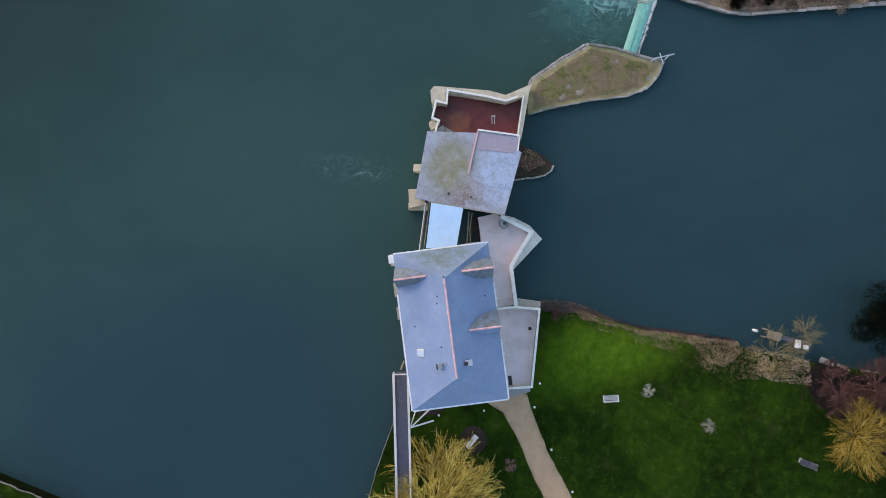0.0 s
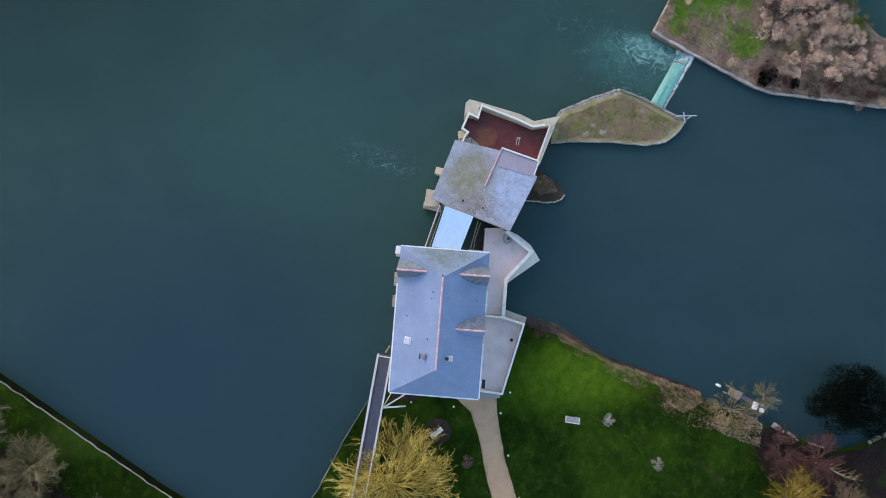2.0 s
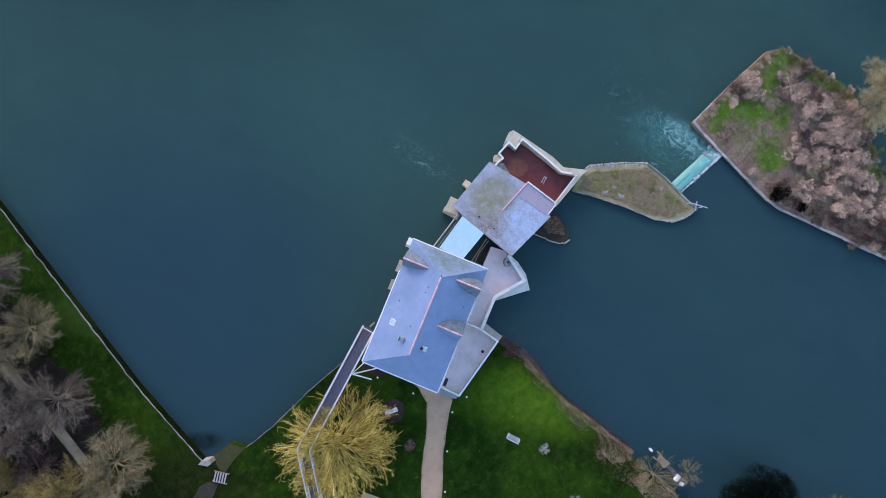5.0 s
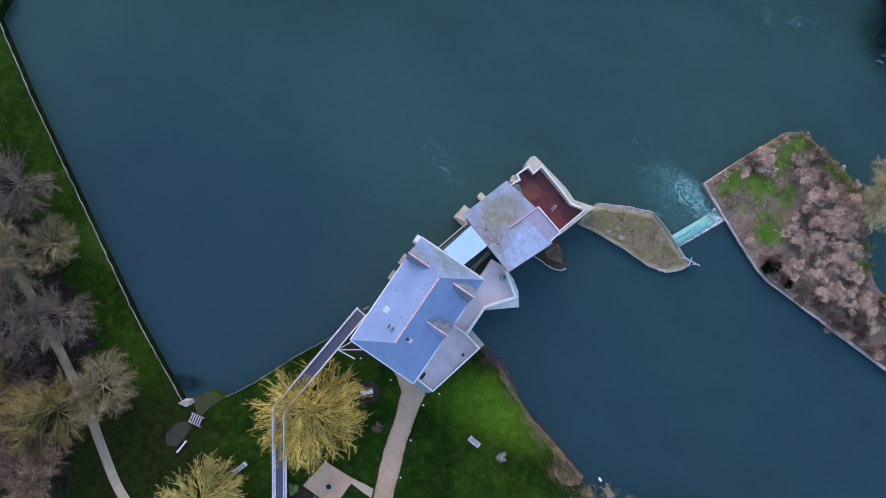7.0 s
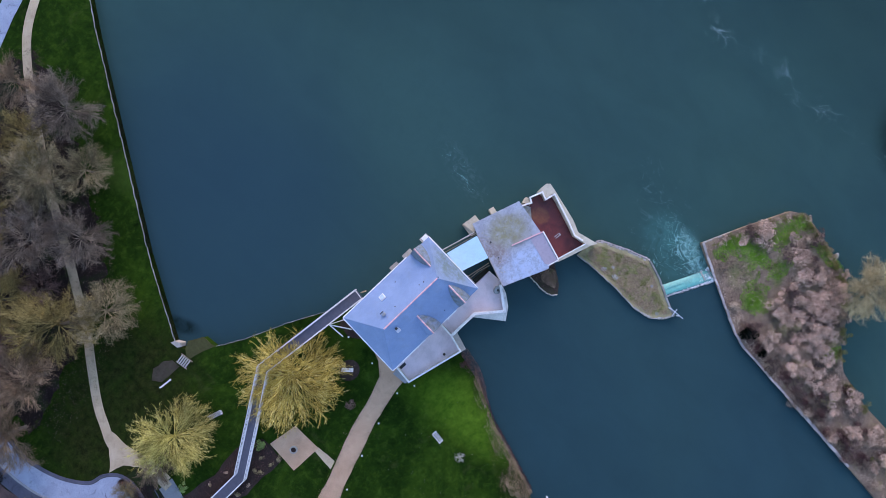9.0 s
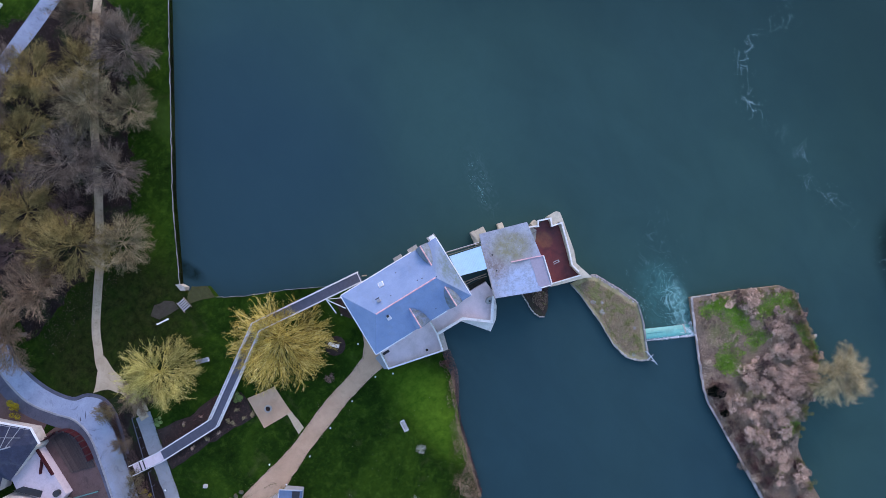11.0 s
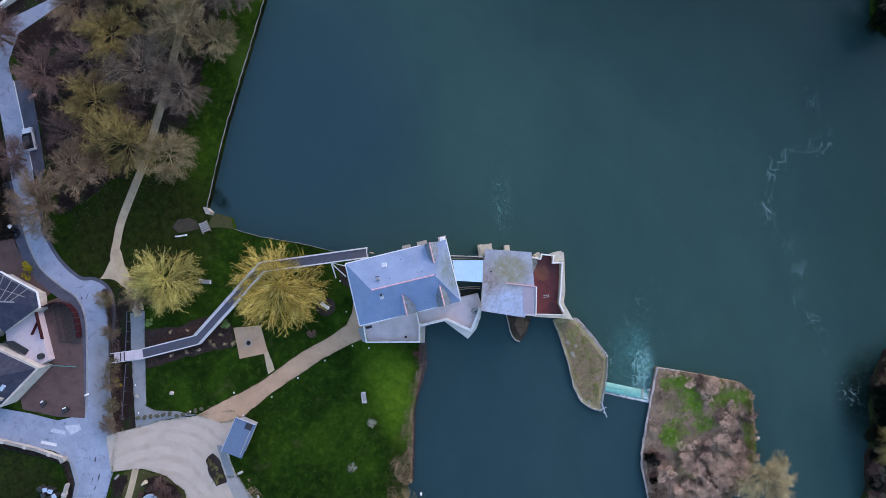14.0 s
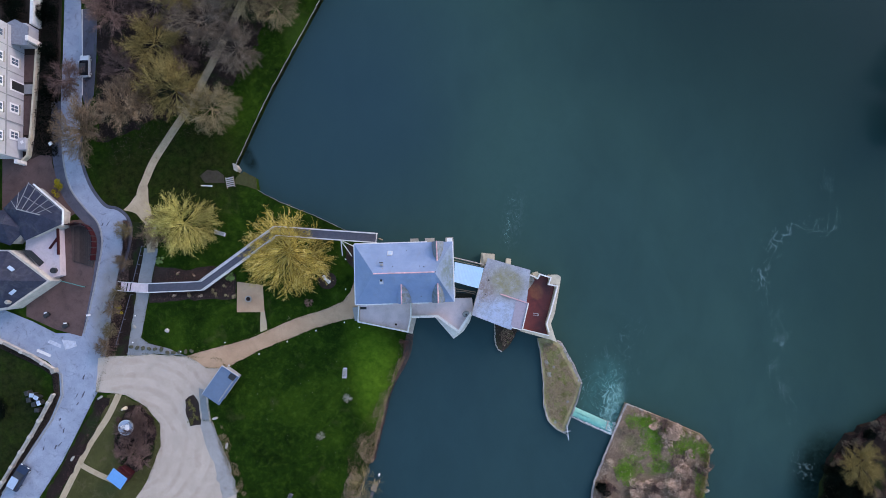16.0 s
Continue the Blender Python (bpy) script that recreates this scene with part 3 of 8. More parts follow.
def inside(x, y, pts):
    hit = False
    for (ax, ay), (bx, by) in zip(pts, pts[1:] + pts[:1]):
        if (ay > y) != (by > y) and x < (bx - ax) * (y - ay) / (by - ay) + ax:
            hit = not hit
    return hit


def mesh_of(name, verts, faces, mat):
    me = bpy.data.meshes.new(name)
    me.from_pydata(np.asarray(verts).tolist(), [], faces)
    me.materials.append(mat)
    return me


def twigs(a, b, ra, rb):
    """Thin three-sided sticks from each a to each b: vertices and faces."""
    a, b = np.asarray(a, float), np.asarray(b, float)
    ra, rb = np.broadcast_to(ra, len(a)), np.broadcast_to(rb, len(a))
    d = b - a
    d /= np.maximum(np.linalg.norm(d, axis=1, keepdims=True), 1e-6)
    ref = np.where(np.abs(d[:, 2:3]) < 0.9, np.array([[0, 0, 1.0]]), np.array([[1.0, 0, 0]]))
    u = np.cross(d, ref)
    u /= np.linalg.norm(u, axis=1, keepdims=True)
    v = np.cross(d, u)
    vs = []
    for k in range(3):
        w = 2 * math.pi * k / 3 + 0.5
        o = u * math.cos(w) + v * math.sin(w)
        vs += [a + o * ra[:, None], b + o * rb[:, None]]
    verts = np.stack(vs, 1).reshape(-1, 3)
    faces = []
    for i in range(len(a)):
        s = 6 * i
        faces += [(s, s + 1, s + 3, s + 2), (s + 2, s + 3, s + 5, s + 4), (s + 4, s + 5, s + 1, s)]
    return verts, faces


def flakes(centers, size, rng, flat=0.5, slim=0.4):
    """Small leaf-like quads, one at each place, turned at random."""
    c = np.asarray(centers, float)
    n = len(c)
    s = size * (0.6 + 0.8 * rng.random(n))[:, None]
    nrm = rng.normal(size=(n, 3))
    nrm[:, 2] = np.abs(nrm[:, 2]) + flat
    nrm /= np.linalg.norm(nrm, axis=1, keepdims=True)
    u = np.cross(nrm, rng.normal(size=(n, 3)))
    u /= np.linalg.norm(u, axis=1, keepdims=True)
    v = np.cross(nrm, u)
    verts = np.stack([c - u * s, c - v * s * slim + nrm * s * 0.15, c + u * s, c + v * s * slim + nrm * s * 0.15], 1).reshape(-1, 3)
    return verts, [(4 * i, 4 * i + 1, 4 * i + 2, 4 * i + 3) for i in range(n)]


def blades(a, b, w, rng):
    """The finest twigs: a narrow strip from each a to each b."""
    a, b = np.asarray(a, float), np.asarray(b, float)
    d = b - a
    u = np.cross(d, rng.normal(size=d.shape))
    u /= np.maximum(np.linalg.norm(u, axis=1, keepdims=True), 1e-6)
    w = np.broadcast_to(w, len(a))[:, None]
    verts = np.stack([a - u * w, b - u * w * 0.5, b + u * w * 0.5, a + u * w], 1).reshape(-1, 3)
    return verts, [(4 * i, 4 * i + 1, 4 * i + 2, 4 * i + 3) for i in range(len(a))]


# ---- ground, water and paths ----
WEST_BANK = [(-4.5, 66.3), (-8.0, 66.0), (-14.5, 55.4), (-22.0, 42.1), (-29.4, 29.0), (-34.9, 17.7)]
LAND = [(-1500, 1500), (30, 1500), (0, 90)] + WEST_BANK + [
    (-34.4, 16.3), (-33.4, 16.8), (-31.6, 15.8), (-31.3, 13.8), (-27.5, 11.7), (-22.1, 9.4), (-16.6, 6.6), (-14.9, 5.0), (-14.5, 3.9),
    (-8.2, 3.9), (-8.0, -8.4), (-8.6, -9.4), (-9.2, -12.6), (-10.3, -15.7), (-12.1, -20.0), (-13.3, -24.3), (-14.5, -28.4), (-16.2, -32.2),
    (-18.0, -38.6), (-19.0, -41.9), (-19.4, -43.7), (-18.8, -46.0), (-17.4, -48.6), (-15.5, -50.8), (-13.0, -53.2), (-14.5, -60), (-26, -76), (-36, -96), (-60, -300), (-200, -1500), (-1500, -1500)]
EAST = [(1500, -1500), (60, -1500), (46, -90), (48, -52), (51.6, -41.5), (54.2, -35), (55.6, -30.2), (58.4, -26.8), (66, -23.5), (74, -18), (80, 0), (76, 16), (69, 21), (71, 28), (80, 36), (92, 90), (140, 1500), (1500, 1500)]
bm = slab(ragged(LAND[:3], 0, 1e9, 0) + LAND[3:], -3.5, 0.0)
slab(EAST, -3.5, -0.1, bm)
sheet([(-1600, -1600), (1600, -1600), (1600, 1600), (-1600, 1600)], -3.4, bm)
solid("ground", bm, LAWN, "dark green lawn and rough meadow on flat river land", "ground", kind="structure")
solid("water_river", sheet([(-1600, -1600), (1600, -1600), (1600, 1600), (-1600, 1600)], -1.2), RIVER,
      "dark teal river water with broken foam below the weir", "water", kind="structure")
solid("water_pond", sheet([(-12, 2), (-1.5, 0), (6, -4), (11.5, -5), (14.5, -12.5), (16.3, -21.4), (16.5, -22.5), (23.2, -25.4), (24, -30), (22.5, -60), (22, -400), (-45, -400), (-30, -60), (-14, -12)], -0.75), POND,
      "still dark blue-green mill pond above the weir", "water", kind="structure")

WOOD = [(-62, 60), (-40, 63), (-22, 60), (-24.5, 50), (-29, 42), (-33, 34), (-37.5, 29), (-42.5, 26.8), (-47, 25.6), (-50, 24.0), (-53.5, 23.2), (-57, 22.4), (-57, 45)]
FAR = [(45.4, -88), (47.4, -52), (51.0, -41.6), (53.6, -35), (55.0, -30.0), (58.0, -26.2), (65.8, -22.9), (73.8, -17.4), (90, -14), (90, -88)]
solid("woodland_floor", slab(ragged(FAR, 0.35, 1.2, 18), -1.3, -0.07), LITTER, "dark leaf litter on the far bank", "ground", kind="structure")
solid("woodland_floor", slab(ragged(WOOD, 0.7, 0.9, 3), -0.05, 0.02), LITTER, "leaf litter and bare earth under the trees", "ground", kind="structure")
EDGE = [(-19, -40), (-19.5, -43.6), (-18.9, -46.1), (-17.5, -48.6), (-15.6, -50.9), (-13.1, -53.3), (-15.2, -60), (-60, -60), (-60, -44), (-33, -44), (-27, -41), (-23.4, -38), (-21.2, -35.4), (-18.6, -34.6), (-17.2, -36.0), (-18, -38.5)]
scrub_floor = solid("scrub_floor", slab(ragged(EDGE, 0.15, 1.0, 4), -0.05, 0.02), LITTER, "dark earth and dead leaves under shrubs", "ground", kind="structure")

road_l = [(-62.0, 47), (-62.3, 36.4), (-62.6, 29.1), (-62.5, 23.6), (-62.2, 19.1), (-61.1, 15.0), (-58.8, 11.8), (-56.8, 9.5), (-56.1, 6.4), (-56.8, 1.9), (-57.9, -3.3), (-59.0, -7.7)]
road_r = [(-59.4, 47), (-59.2, 36.2), (-59.2, 29.8), (-59.6, 23.5), (-59.6, 19.9), (-58.1, 15.4), (-55.7, 12.1), (-53.6, 11.4), (-52.0, 9.8), (-51.7, 7.1), (-53.0, 1.8), (-54.3, -3.4), (-55.2, -10.4)]
far_road = [(-57, 51.0), (-50.8, 53.4), (-43.9, 55.4), (-34, 59.2), (-21, 65), (-4, 71), (11, 88), (10, 92), (-5, 74), (-22, 67.2), (-35, 61.4), (-44.2, 57.4), (-50.4, 55.2), (-58.6, 53.4)]
main = [(-58.8, -8.4), (-63.3, -7.6), (-66.9, -5.7), (-72.3, -3.4), (-130, 20), (-130, 14), (-72.3, -8.2), (-64.6, -11.9), (-62.8, -13.7), (-62.6, -17.2), (-64.1, -20.7), (-67.7, -25.8), (-72, -32), (-90, -60),
        (-84, -60), (-65.9, -32.8), (-62.4, -27.6), (-59.7, -22.5), (-57.5, -18.2), (-56.0, -15.6), (-55.6, -12.2)]
solid("road", slab(curve(road_l, 4) + main[1:] + [(-55.4, -11)] + curve(road_r, 4)[::-1] + far_road, -0.06, 0.03), ROADM,
      "damp grey-blue tarmac lane with a junction", "road", kind="structure")
solid("parking_strip", slab([(-59.1, 44), (-56.7, 44), (-56.9, 36.2), (-57.3, 30), (-58.4, 27.5), (-59.1, 29.5)], -0.06, 0.025), TARMAC, "dark tarmac parking strip beside the lane", "road", kind="structure")
solid("pavement", slab(offset(curve(road_l[2:9], 4), -1.55) + offset(curve(road_l[2:9], 4), 0.0)[::-1], -0.04, 0.055), TARMAC, "dark tarmac pavement beside the lane", "pavement", kind="structure")
# dark gutters and a low kerb along the lane's bends
kerb_line = curve(road_l[3:], 4)
solid("road_marking", band([(-59.2, 44), (-59.15, 36.2), (-59.15, 30)], 0.12, 0.0, 0.042), COPING, "thin white edge line of the lane", "marking", kind="structure")
solid("kerb", band(offset(kerb_line, 0.12), 0.22, -0.05, 0.13), GREYSTONE, "worn grey stone kerb along the lane", "kerb", kind="structure")
solid("gutter", slab(offset(kerb_line, -0.05)[8:34] + offset(kerb_line, -0.95)[8:34][::-1], -0.02, 0.038), TARMAC, "dark wet gutter along the lane", "road", kind="structure")
solid("kerb", band([(-72.3, -8.6), (-64.8, -12.2), (-62.4, -14.0), (-62.2, -17.2), (-63.8, -20.9), (-67.4, -26), (-71.6, -32)], 0.25, -0.05, 0.14), GREYSTONE, "worn grey stone kerb along the road's bend", "kerb", kind="structure")
solid("verge", slab([(-72.3, -8.7), (-64.9, -12.4), (-62.9, -13.9), (-62.7, -17.2), (-64.2, -20.9), (-67.8, -26.2), (-72, -32.6), (-73, -32), (-69.2, -26.4), (-65.3, -20.4), (-63.6, -16.8), (-63.9, -14.2), (-65.6, -12.9), (-72.3, -9.6)], -0.03, 0.05), SOIL,
      "dark earth verge below a garden wall", "ground", kind="structure")
solid("verge", slab(ragged([(-56.6, -17.6), (-59.2, -22.6), (-62.0, -27.6), (-66.4, -34.8), (-64.0, -34.8), (-60.3, -28.2), (-57.4, -23.4), (-54.8, -17.8)], 0.25, 0.8, 8), -0.03, 0.05), LITTER,
      "dark earth verge with weeds beside the road", "ground", kind="structure")

gravel = [(-56.6, -11.6), (-53.0, -11.4), (-48, -11.2), (-42.8, -11.7), (-37.5, -12.2), (-36.4, -13.9), (-38.4, -15.2), (-39.6, -17.0), (-39.4, -19.4), (-39.0, -21.5), (-38.7, -21.9), (-37.2, -26.5), (-35.6, -31), (-34.5, -36), (-33, -44),
          (-56, -44), (-53.5, -36), (-50.9, -33.2), (-49.0, -30.5), (-46.9, -25.4), (-47.0, -21.9), (-49.1, -19.3), (-52.4, -17.4), (-55.0, -17.0), (-57.0, -16.8)]
solid("gravel_yard", slab(ragged(gravel, 0.12, 1.2, 5), -0.05, 0.045), GRAVEL, "pale compacted gravel yard with worn wheel tracks", "gravel", kind="structure")
solid("path", slab(ragged([(-40.9, -16.6), (-40.0, -16.9), (-39.2, -22.2), (-40.3, -22.4)], 0.06, 0.6, 21), -0.05, 0.05), GREYPATH, "narrow grey strip of grit beside the shed", "path", kind="structure")
solid("planting_bed", slab(ragged([(-43.0, -18.4), (-41.7, -17.6), (-41.0, -18.6), (-40.6, -22.2), (-42.3, -22.4), (-42.9, -20.6)], 0.12, 0.6, 22), -0.05, 0.06), SOIL, "small bed of low olive plants in the gravel", "ground", kind="structure")
solid("yard_apron", slab(ragged([(-41.0, -21.4), (-38.8, -21.8), (-37.0, -26.5), (-34.9, -32.5), (-37.4, -34), (-38.6, -28), (-40, -25)], 0.25, 0.8, 6), -0.05, 0.055), make_gravel("pale_grey_grit", (0.27, 0.265, 0.255), (0.40, 0.39, 0.38), (0.20, 0.18, 0.15)), "grey stony edge of the gravel yard", "gravel", kind="structure")
path = [(-42.8, -11.6), (-33.1, -9.3), (-25.9, -6.4), (-20.6, -4.9), (-18.2, -3.9), (-17.0, -2.4), (-16.4, -0.8), (-14.8, -0.8), (-14.8, -6.3), (-18.0, -6.75), (-22.4, -7.8), (-30.9, -10.9), (-36.6, -13.6), (-39.5, -13.6)]
solid("path", slab(ragged(path, 0.07, 0.7, 7), -0.05, 0.05), PATHM, "pinkish sandy footpath across the lawn", "path", kind="structure")
solid("patio", slab([(-34.7, -0.4), (-30.7, -1.0), (-30.5, -5.2), (-34.8, -5.1)], -0.05, 0.055), PATHM, "small square sandy patio under the willow", "path", kind="structure")
solid("path", slab(ragged([(-31.1, -5.1), (-30.4, -5.1), (-30.1, -7.9), (-31.2, -8.3)], 0.06, 0.6, 9), -0.05, 0.04), WOODPATH, "short trodden path from patio to footpath", "path", kind="structure")
solid("path", slab(ragged([(-49.3, 5.3), (-50.3, 0.0), (-51.7, -8.8), (-52.1, -11.6), (-47, -11.2), (-42.8, -11.6), (-46.0, -10.3), (-48.6, -9.6), (-49.9, -8.6), (-48.2, -0.1), (-47.1, 5.2)], 0.06, 0.8, 10), -0.05, 0.04), GREYPATH,
      "grey asphalt footpath below the lane", "path", kind="structure")
solid("path", ribbon([(-48.2, 4.6), (-48.5, 9.7), (-49.9, 13.4), (-48.9, 16.4), (-47.6, 19.2), (-44.9, 23.3), (-42.5, 26.8), (-40.0, 31.2), (-37.0, 36.8), (-33.6, 43.5), (-30.4, 49), (-27.6, 53.6), (-24.2, 58.6), (-20.5, 62.6), (-15, 66), (-8, 70)], 1.2, 0.05), WOODPATH,
      "trodden earth path through the trees", "path", kind="structure")
solid("path", slab(ragged([(-52.6, 11.4), (-51.4, 12.6), (-49.6, 14.8), (-48.8, 15.2), (-48.6, 12.6), (-47.4, 9.0), (-47.2, 5.4), (-48.9, 5.4), (-49.2, 9.2), (-50.6, 10.8)], 0.1, 0.7, 11), -0.05, 0.045), WOODPATH, "worn earth where the path meets the lane", "path", kind="structure")
solid("planting_bed", slab(ragged([(-47.9, 2.6), (-42.7, 1.6), (-38.2, 2.2), (-35.0, 0.8), (-34.8, -0.6), (-34.9, -3.0), (-38.3, -2.9), (-45.4, -3.1), (-48.6, -3.3), (-48.1, -1.1)], 0.2, 0.9, 12), -0.05, 0.03), SOIL, "dark mulched planting bed along the footbridge", "ground", kind="structure")
solid("planting_bed", slab(ragged([(-52.7, 9.8), (-49.8, 9.4), (-49.2, 5.3), (-50.2, 0.0), (-51.6, -8.8), (-52.1, -11.3), (-55.3, -11.3), (-54.2, -3.4), (-52.7, 5.6)], 0.12, 0.9, 13), -0.05, 0.03), LITTER, "strip of brown brush beside the lane", "ground", kind="structure")
solid("planting_bed", slab(ragged([(-17.8, 4.6), (-15.2, 4.8), (-14.9, 0.6), (-16.2, 0.9), (-17.4, 2.2)], 0.15, 0.7, 14), -0.05, 0.03), SOIL, "dark soil bed against the mill wall", "ground", kind="structure")
disc = [(-20.6 + 1.45 * math.cos(i * 0.4488), -0.6 + 1.35 * math.sin(i * 0.4488)) for i in range(14)]
solid("planting_bed", slab(ragged(disc, 0.1, 0.5, 15), -0.05, 0.03), SOIL, "round patch of bare soil under a bench", "ground", kind="structure")
solid("bare_patch", slab(ragged([(-40.4, 16.4), (-39.2, 17.4), (-37.6, 17.2), (-36.6, 16.4), (-36.5, 15.2), (-38.0, 15.2), (-39.6, 15.3)], 0.15, 0.7, 19), -0.05, 0.028), DARKEARTH, "worn dark patch of earth behind the bench", "ground", kind="structure")
solid("rough_turf", slab(ragged([(-55.2, -17.3), (-52.2, -17.6), (-49.0, -19.6), (-46.9, -22.2), (-46.8, -25.6), (-48.8, -30.6), (-52.6, -35), (-62, -40), (-64.5, -37), (-60.4, -29.0), (-57.2, -23.4)], 0.25, 1.0, 20), -0.05, 0.022), make_gravel("thin_olive_turf", (0.035, 0.038, 0.012), (0.085, 0.085, 0.030), (0.13, 0.10, 0.06)), "thin olive-brown turf round the shrub bed", "ground", kind="structure")
garden = [(-52.2, -19.0), (-50.2, -18.9), (-48.0, -21.0), (-47.5, -23.5), (-48.2, -27.0), (-50.6, -29.2), (-53.2, -28.0), (-54.2, -25.4), (-53.6, -22.0)]
solid("shrub_bed", slab(ragged(garden, 0.2, 0.9, 16), -0.05, 0.03), LITTER, "round bed of dormant reddish shrubs", "ground", kind="structure")
solid("path", ribbon([(-53.0, -16.4), (-55.2, -20.8), (-58.2, -25.2), (-62.3, -33), (-66, -40)], 0.95, 0.04), WOODPATH, "narrow beige path beside the shrub bed", "path", kind="structure")
solid("path", ribbon([(-59.2, -28.0), (-57.0, -29.2), (-54.4, -30.4)], 0.8, 0.038), WOODPATH, "narrow beige path to the kiosk", "path", kind="structure")
solid("courtyard", slab([(-62.2, 9.9), (-58.8, 10.2), (-57.2, 8.4), (-56.8, 5.4), (-57.4, 1.0), (-58.3, -3.6), (-59.2, -8.2), (-63.3, -7.0), (-68, -4.8), (-68, 8)], -0.05, 0.04), COURT, "reddish brown paved courtyard", "courtyard", kind="structure")
solid("front_garden", slab([(-72, 20.5), (-67.2, 20.0), (-64.2, 21.4), (-64.0, 19.2), (-62.6, 14.6), (-60.2, 11.2), (-62.2, 9.9), (-72, 9.9)], -0.05, 0.035), COURT, "bare brown earth beside the houses", "ground", kind="structure")
# this dark soil sheet also stands for the shade under the hedges
solid("yard_shade", slab([(-73, 48), (-62.4, 48), (-63.0, 24.0), (-62.7, 19.2), (-67.4, 20.0), (-73, 20.5)], -0.05, 0.03), SOIL, "dark bare soil under hedges, laid to stand for their shade", "ground", kind="structure")


# ---- banks and islands ----
def stone_mesh(seed, size=(1, 1, 1)):
    rng = random.Random(seed)
    bm = bmesh.new()
    bmesh.ops.create_icosphere(bm, subdivisions=1, radius=0.5)
    for v in bm.verts:
        v.co = Vector([math.copysign(abs(c * 2) ** 0.6 / 2, c) for c in v.co]) * rng.uniform(0.82, 1.12)
        v.co = Vector((v.co.x * size[0], v.co.y * size[1], v.co.z * size[2]))
    me = bpy.data.meshes.new("stone")
    bm.to_mesh(me)
    bm.free()
    me.materials.append(STONE)
    return me


STONES = [stone_mesh(i) for i in range(6)]
BLOCK = bpy.data.meshes.new("coping_stone")
bm = box(1, 1, 1, bevel=0.06)
bm.to_mesh(BLOCK)
bm.free()
BLOCK.materials.append(COPING)
QUAY = BLOCK.copy()
QUAY.materials[0] = QUAYSTONE
LEDGE = BLOCK.copy()
LEDGE.materials[0] = LEDGESTONE


def along(pts, step):
    for a, b in zip(pts, pts[1:]):
        n = max(1, round(math.dist(a, b) / step))
        for i in range(n):
            k = (i + 0.5) / n
            yield a[0] + (b[0] - a[0]) * k, a[1] + (b[1] - a[1]) * k, math.degrees(math.atan2(b[1] - a[1], b[0] - a[0])), math.dist(a, b) / n


def stone_edge(parent, pts, step, width, z, rng, mesh=None, rise=0.3):
    for x, y, turn, length in along(pts, step):
        loose = mesh is None or isinstance(mesh, list)
        o = new("stone" if loose else "coping_stone", rng.choice(mesh or STONES) if loose else mesh)
        o.parent = parent
        k = rng.uniform(0.85, 1.15)
        o.matrix_basis = pose(x + rng.uniform(-0.04, 0.04), y + rng.uniform(-0.04, 0.04), z + rng.uniform(-0.04, 0.04), 0, 0, turn + rng.uniform(-4, 4)) @ Matrix.Diagonal((length * (1.1 if loose else 0.985), width * k, rise, 1))


def island(name, outline, z, mat, label):
    return solid(name, slab(outline, -3.4, z), mat, label, "island", kind="structure")


rng = random.Random(5)
ISLE1 = [(11.7, -10.4), (13.9, -10.6), (15.2, -11.3), (16.9, -14.6), (18.1, -17.6), (17.3, -20.3), (16.2, -22.5), (15.3, -25.0), (14.2, -24.4), (12.9, -23.0), (12.25, -20.6), (12.3, -17), (12.1, -13.5)]
ISLE2 = [(24.8, -20.7), (30.5, -23.1), (36.1, -25.7), (37.3, -27.4), (36.8, -31), (35.4, -36.8), (32.9, -39.9), (28.6, -42.7), (26.2, -45.5), (25.1, -50.7), (25, -56), (26, -75), (22, -130), (10, -130), (16.5, -75), (17.6, -61), (18, -54.6), (18.6, -43.6), (19.0, -34.4), (19.6, -32.0), (22.2, -26.2)]
ISLET = [(5.2, -7.8), (5.1, -10.7), (5.5, -11.9), (6.2, -12.4), (7.2, -11.6), (8.0, -10.4), (8.6, -9.2), (8.4, -7.8)]
isle1 = island("island_1", ISLE1, -0.42, ISLEBASE, "small grassy island edged with pale rough stones")
isle2 = island("island_2", ISLE2, -0.3, ISLE2BASE, "overgrown island with brown scrub, moss and stone edging")
islet = island("island_3", ISLET, -0.5, DARKEARTH, "tiny overgrown spit of earth beside the mill")
ROUGH = [me.copy() for me in STONES]
for me in ROUGH:
    me.materials[0] = LEDGESTONE
for k in range(2):
    stone_edge(isle1, offset(ISLE1[1:5], -0.1 + 0.22 * k), 0.42, 0.26, -0.5 + 0.05 * k, rng, ROUGH)
stone_edge(isle1, ISLE1[4:8], 0.9, 0.22, -0.42, rng, QUAY, 0.24)
stone_edge(isle1, ISLE1[6:11], 0.5, 0.36, -0.5, rng)
stone_edge(isle1, ISLE1[10:] + [ISLE1[0]], 1.3, 0.13, -0.46, rng, QUAY, 0.24)
for x, y, sx, sy in ((12.95, -14.2, 0.9, 0.6), (13.3, -16.0, 0.7, 0.9), (14.0, -14.9, 0.5, 0.4), (15.9, -20.2, 0.5, 0.5), (13.9, -23.2, 0.6, 0.5)):
    o = new("slab_stone", rng.choice(STONES))
    o.parent = isle1
    o.matrix_basis = pose(x, y, -0.42, 0, 0, rng.uniform(0, 180)) @ Matrix.Diagonal((sx, sy, 0.16, 1))
stone_edge(isle2, [ISLE2[i] for i in (17, 18, 19, 20, 0)], 1.1, 0.26, -0.42, rng, LEDGE, 0.22)
stone_edge(isle2, ISLE2[16:18], 1.2, 0.34, -0.42, rng, LEDGE, 0.26)
stone_edge(isle2, [ISLE2[0], (28.6, -22.3)], 0.7, 0.24, -0.4, rng)
stone_edge(islet, ISLET[0:4], 0.45, 0.2, -0.5, rng)
bank_rng = random.Random(91)
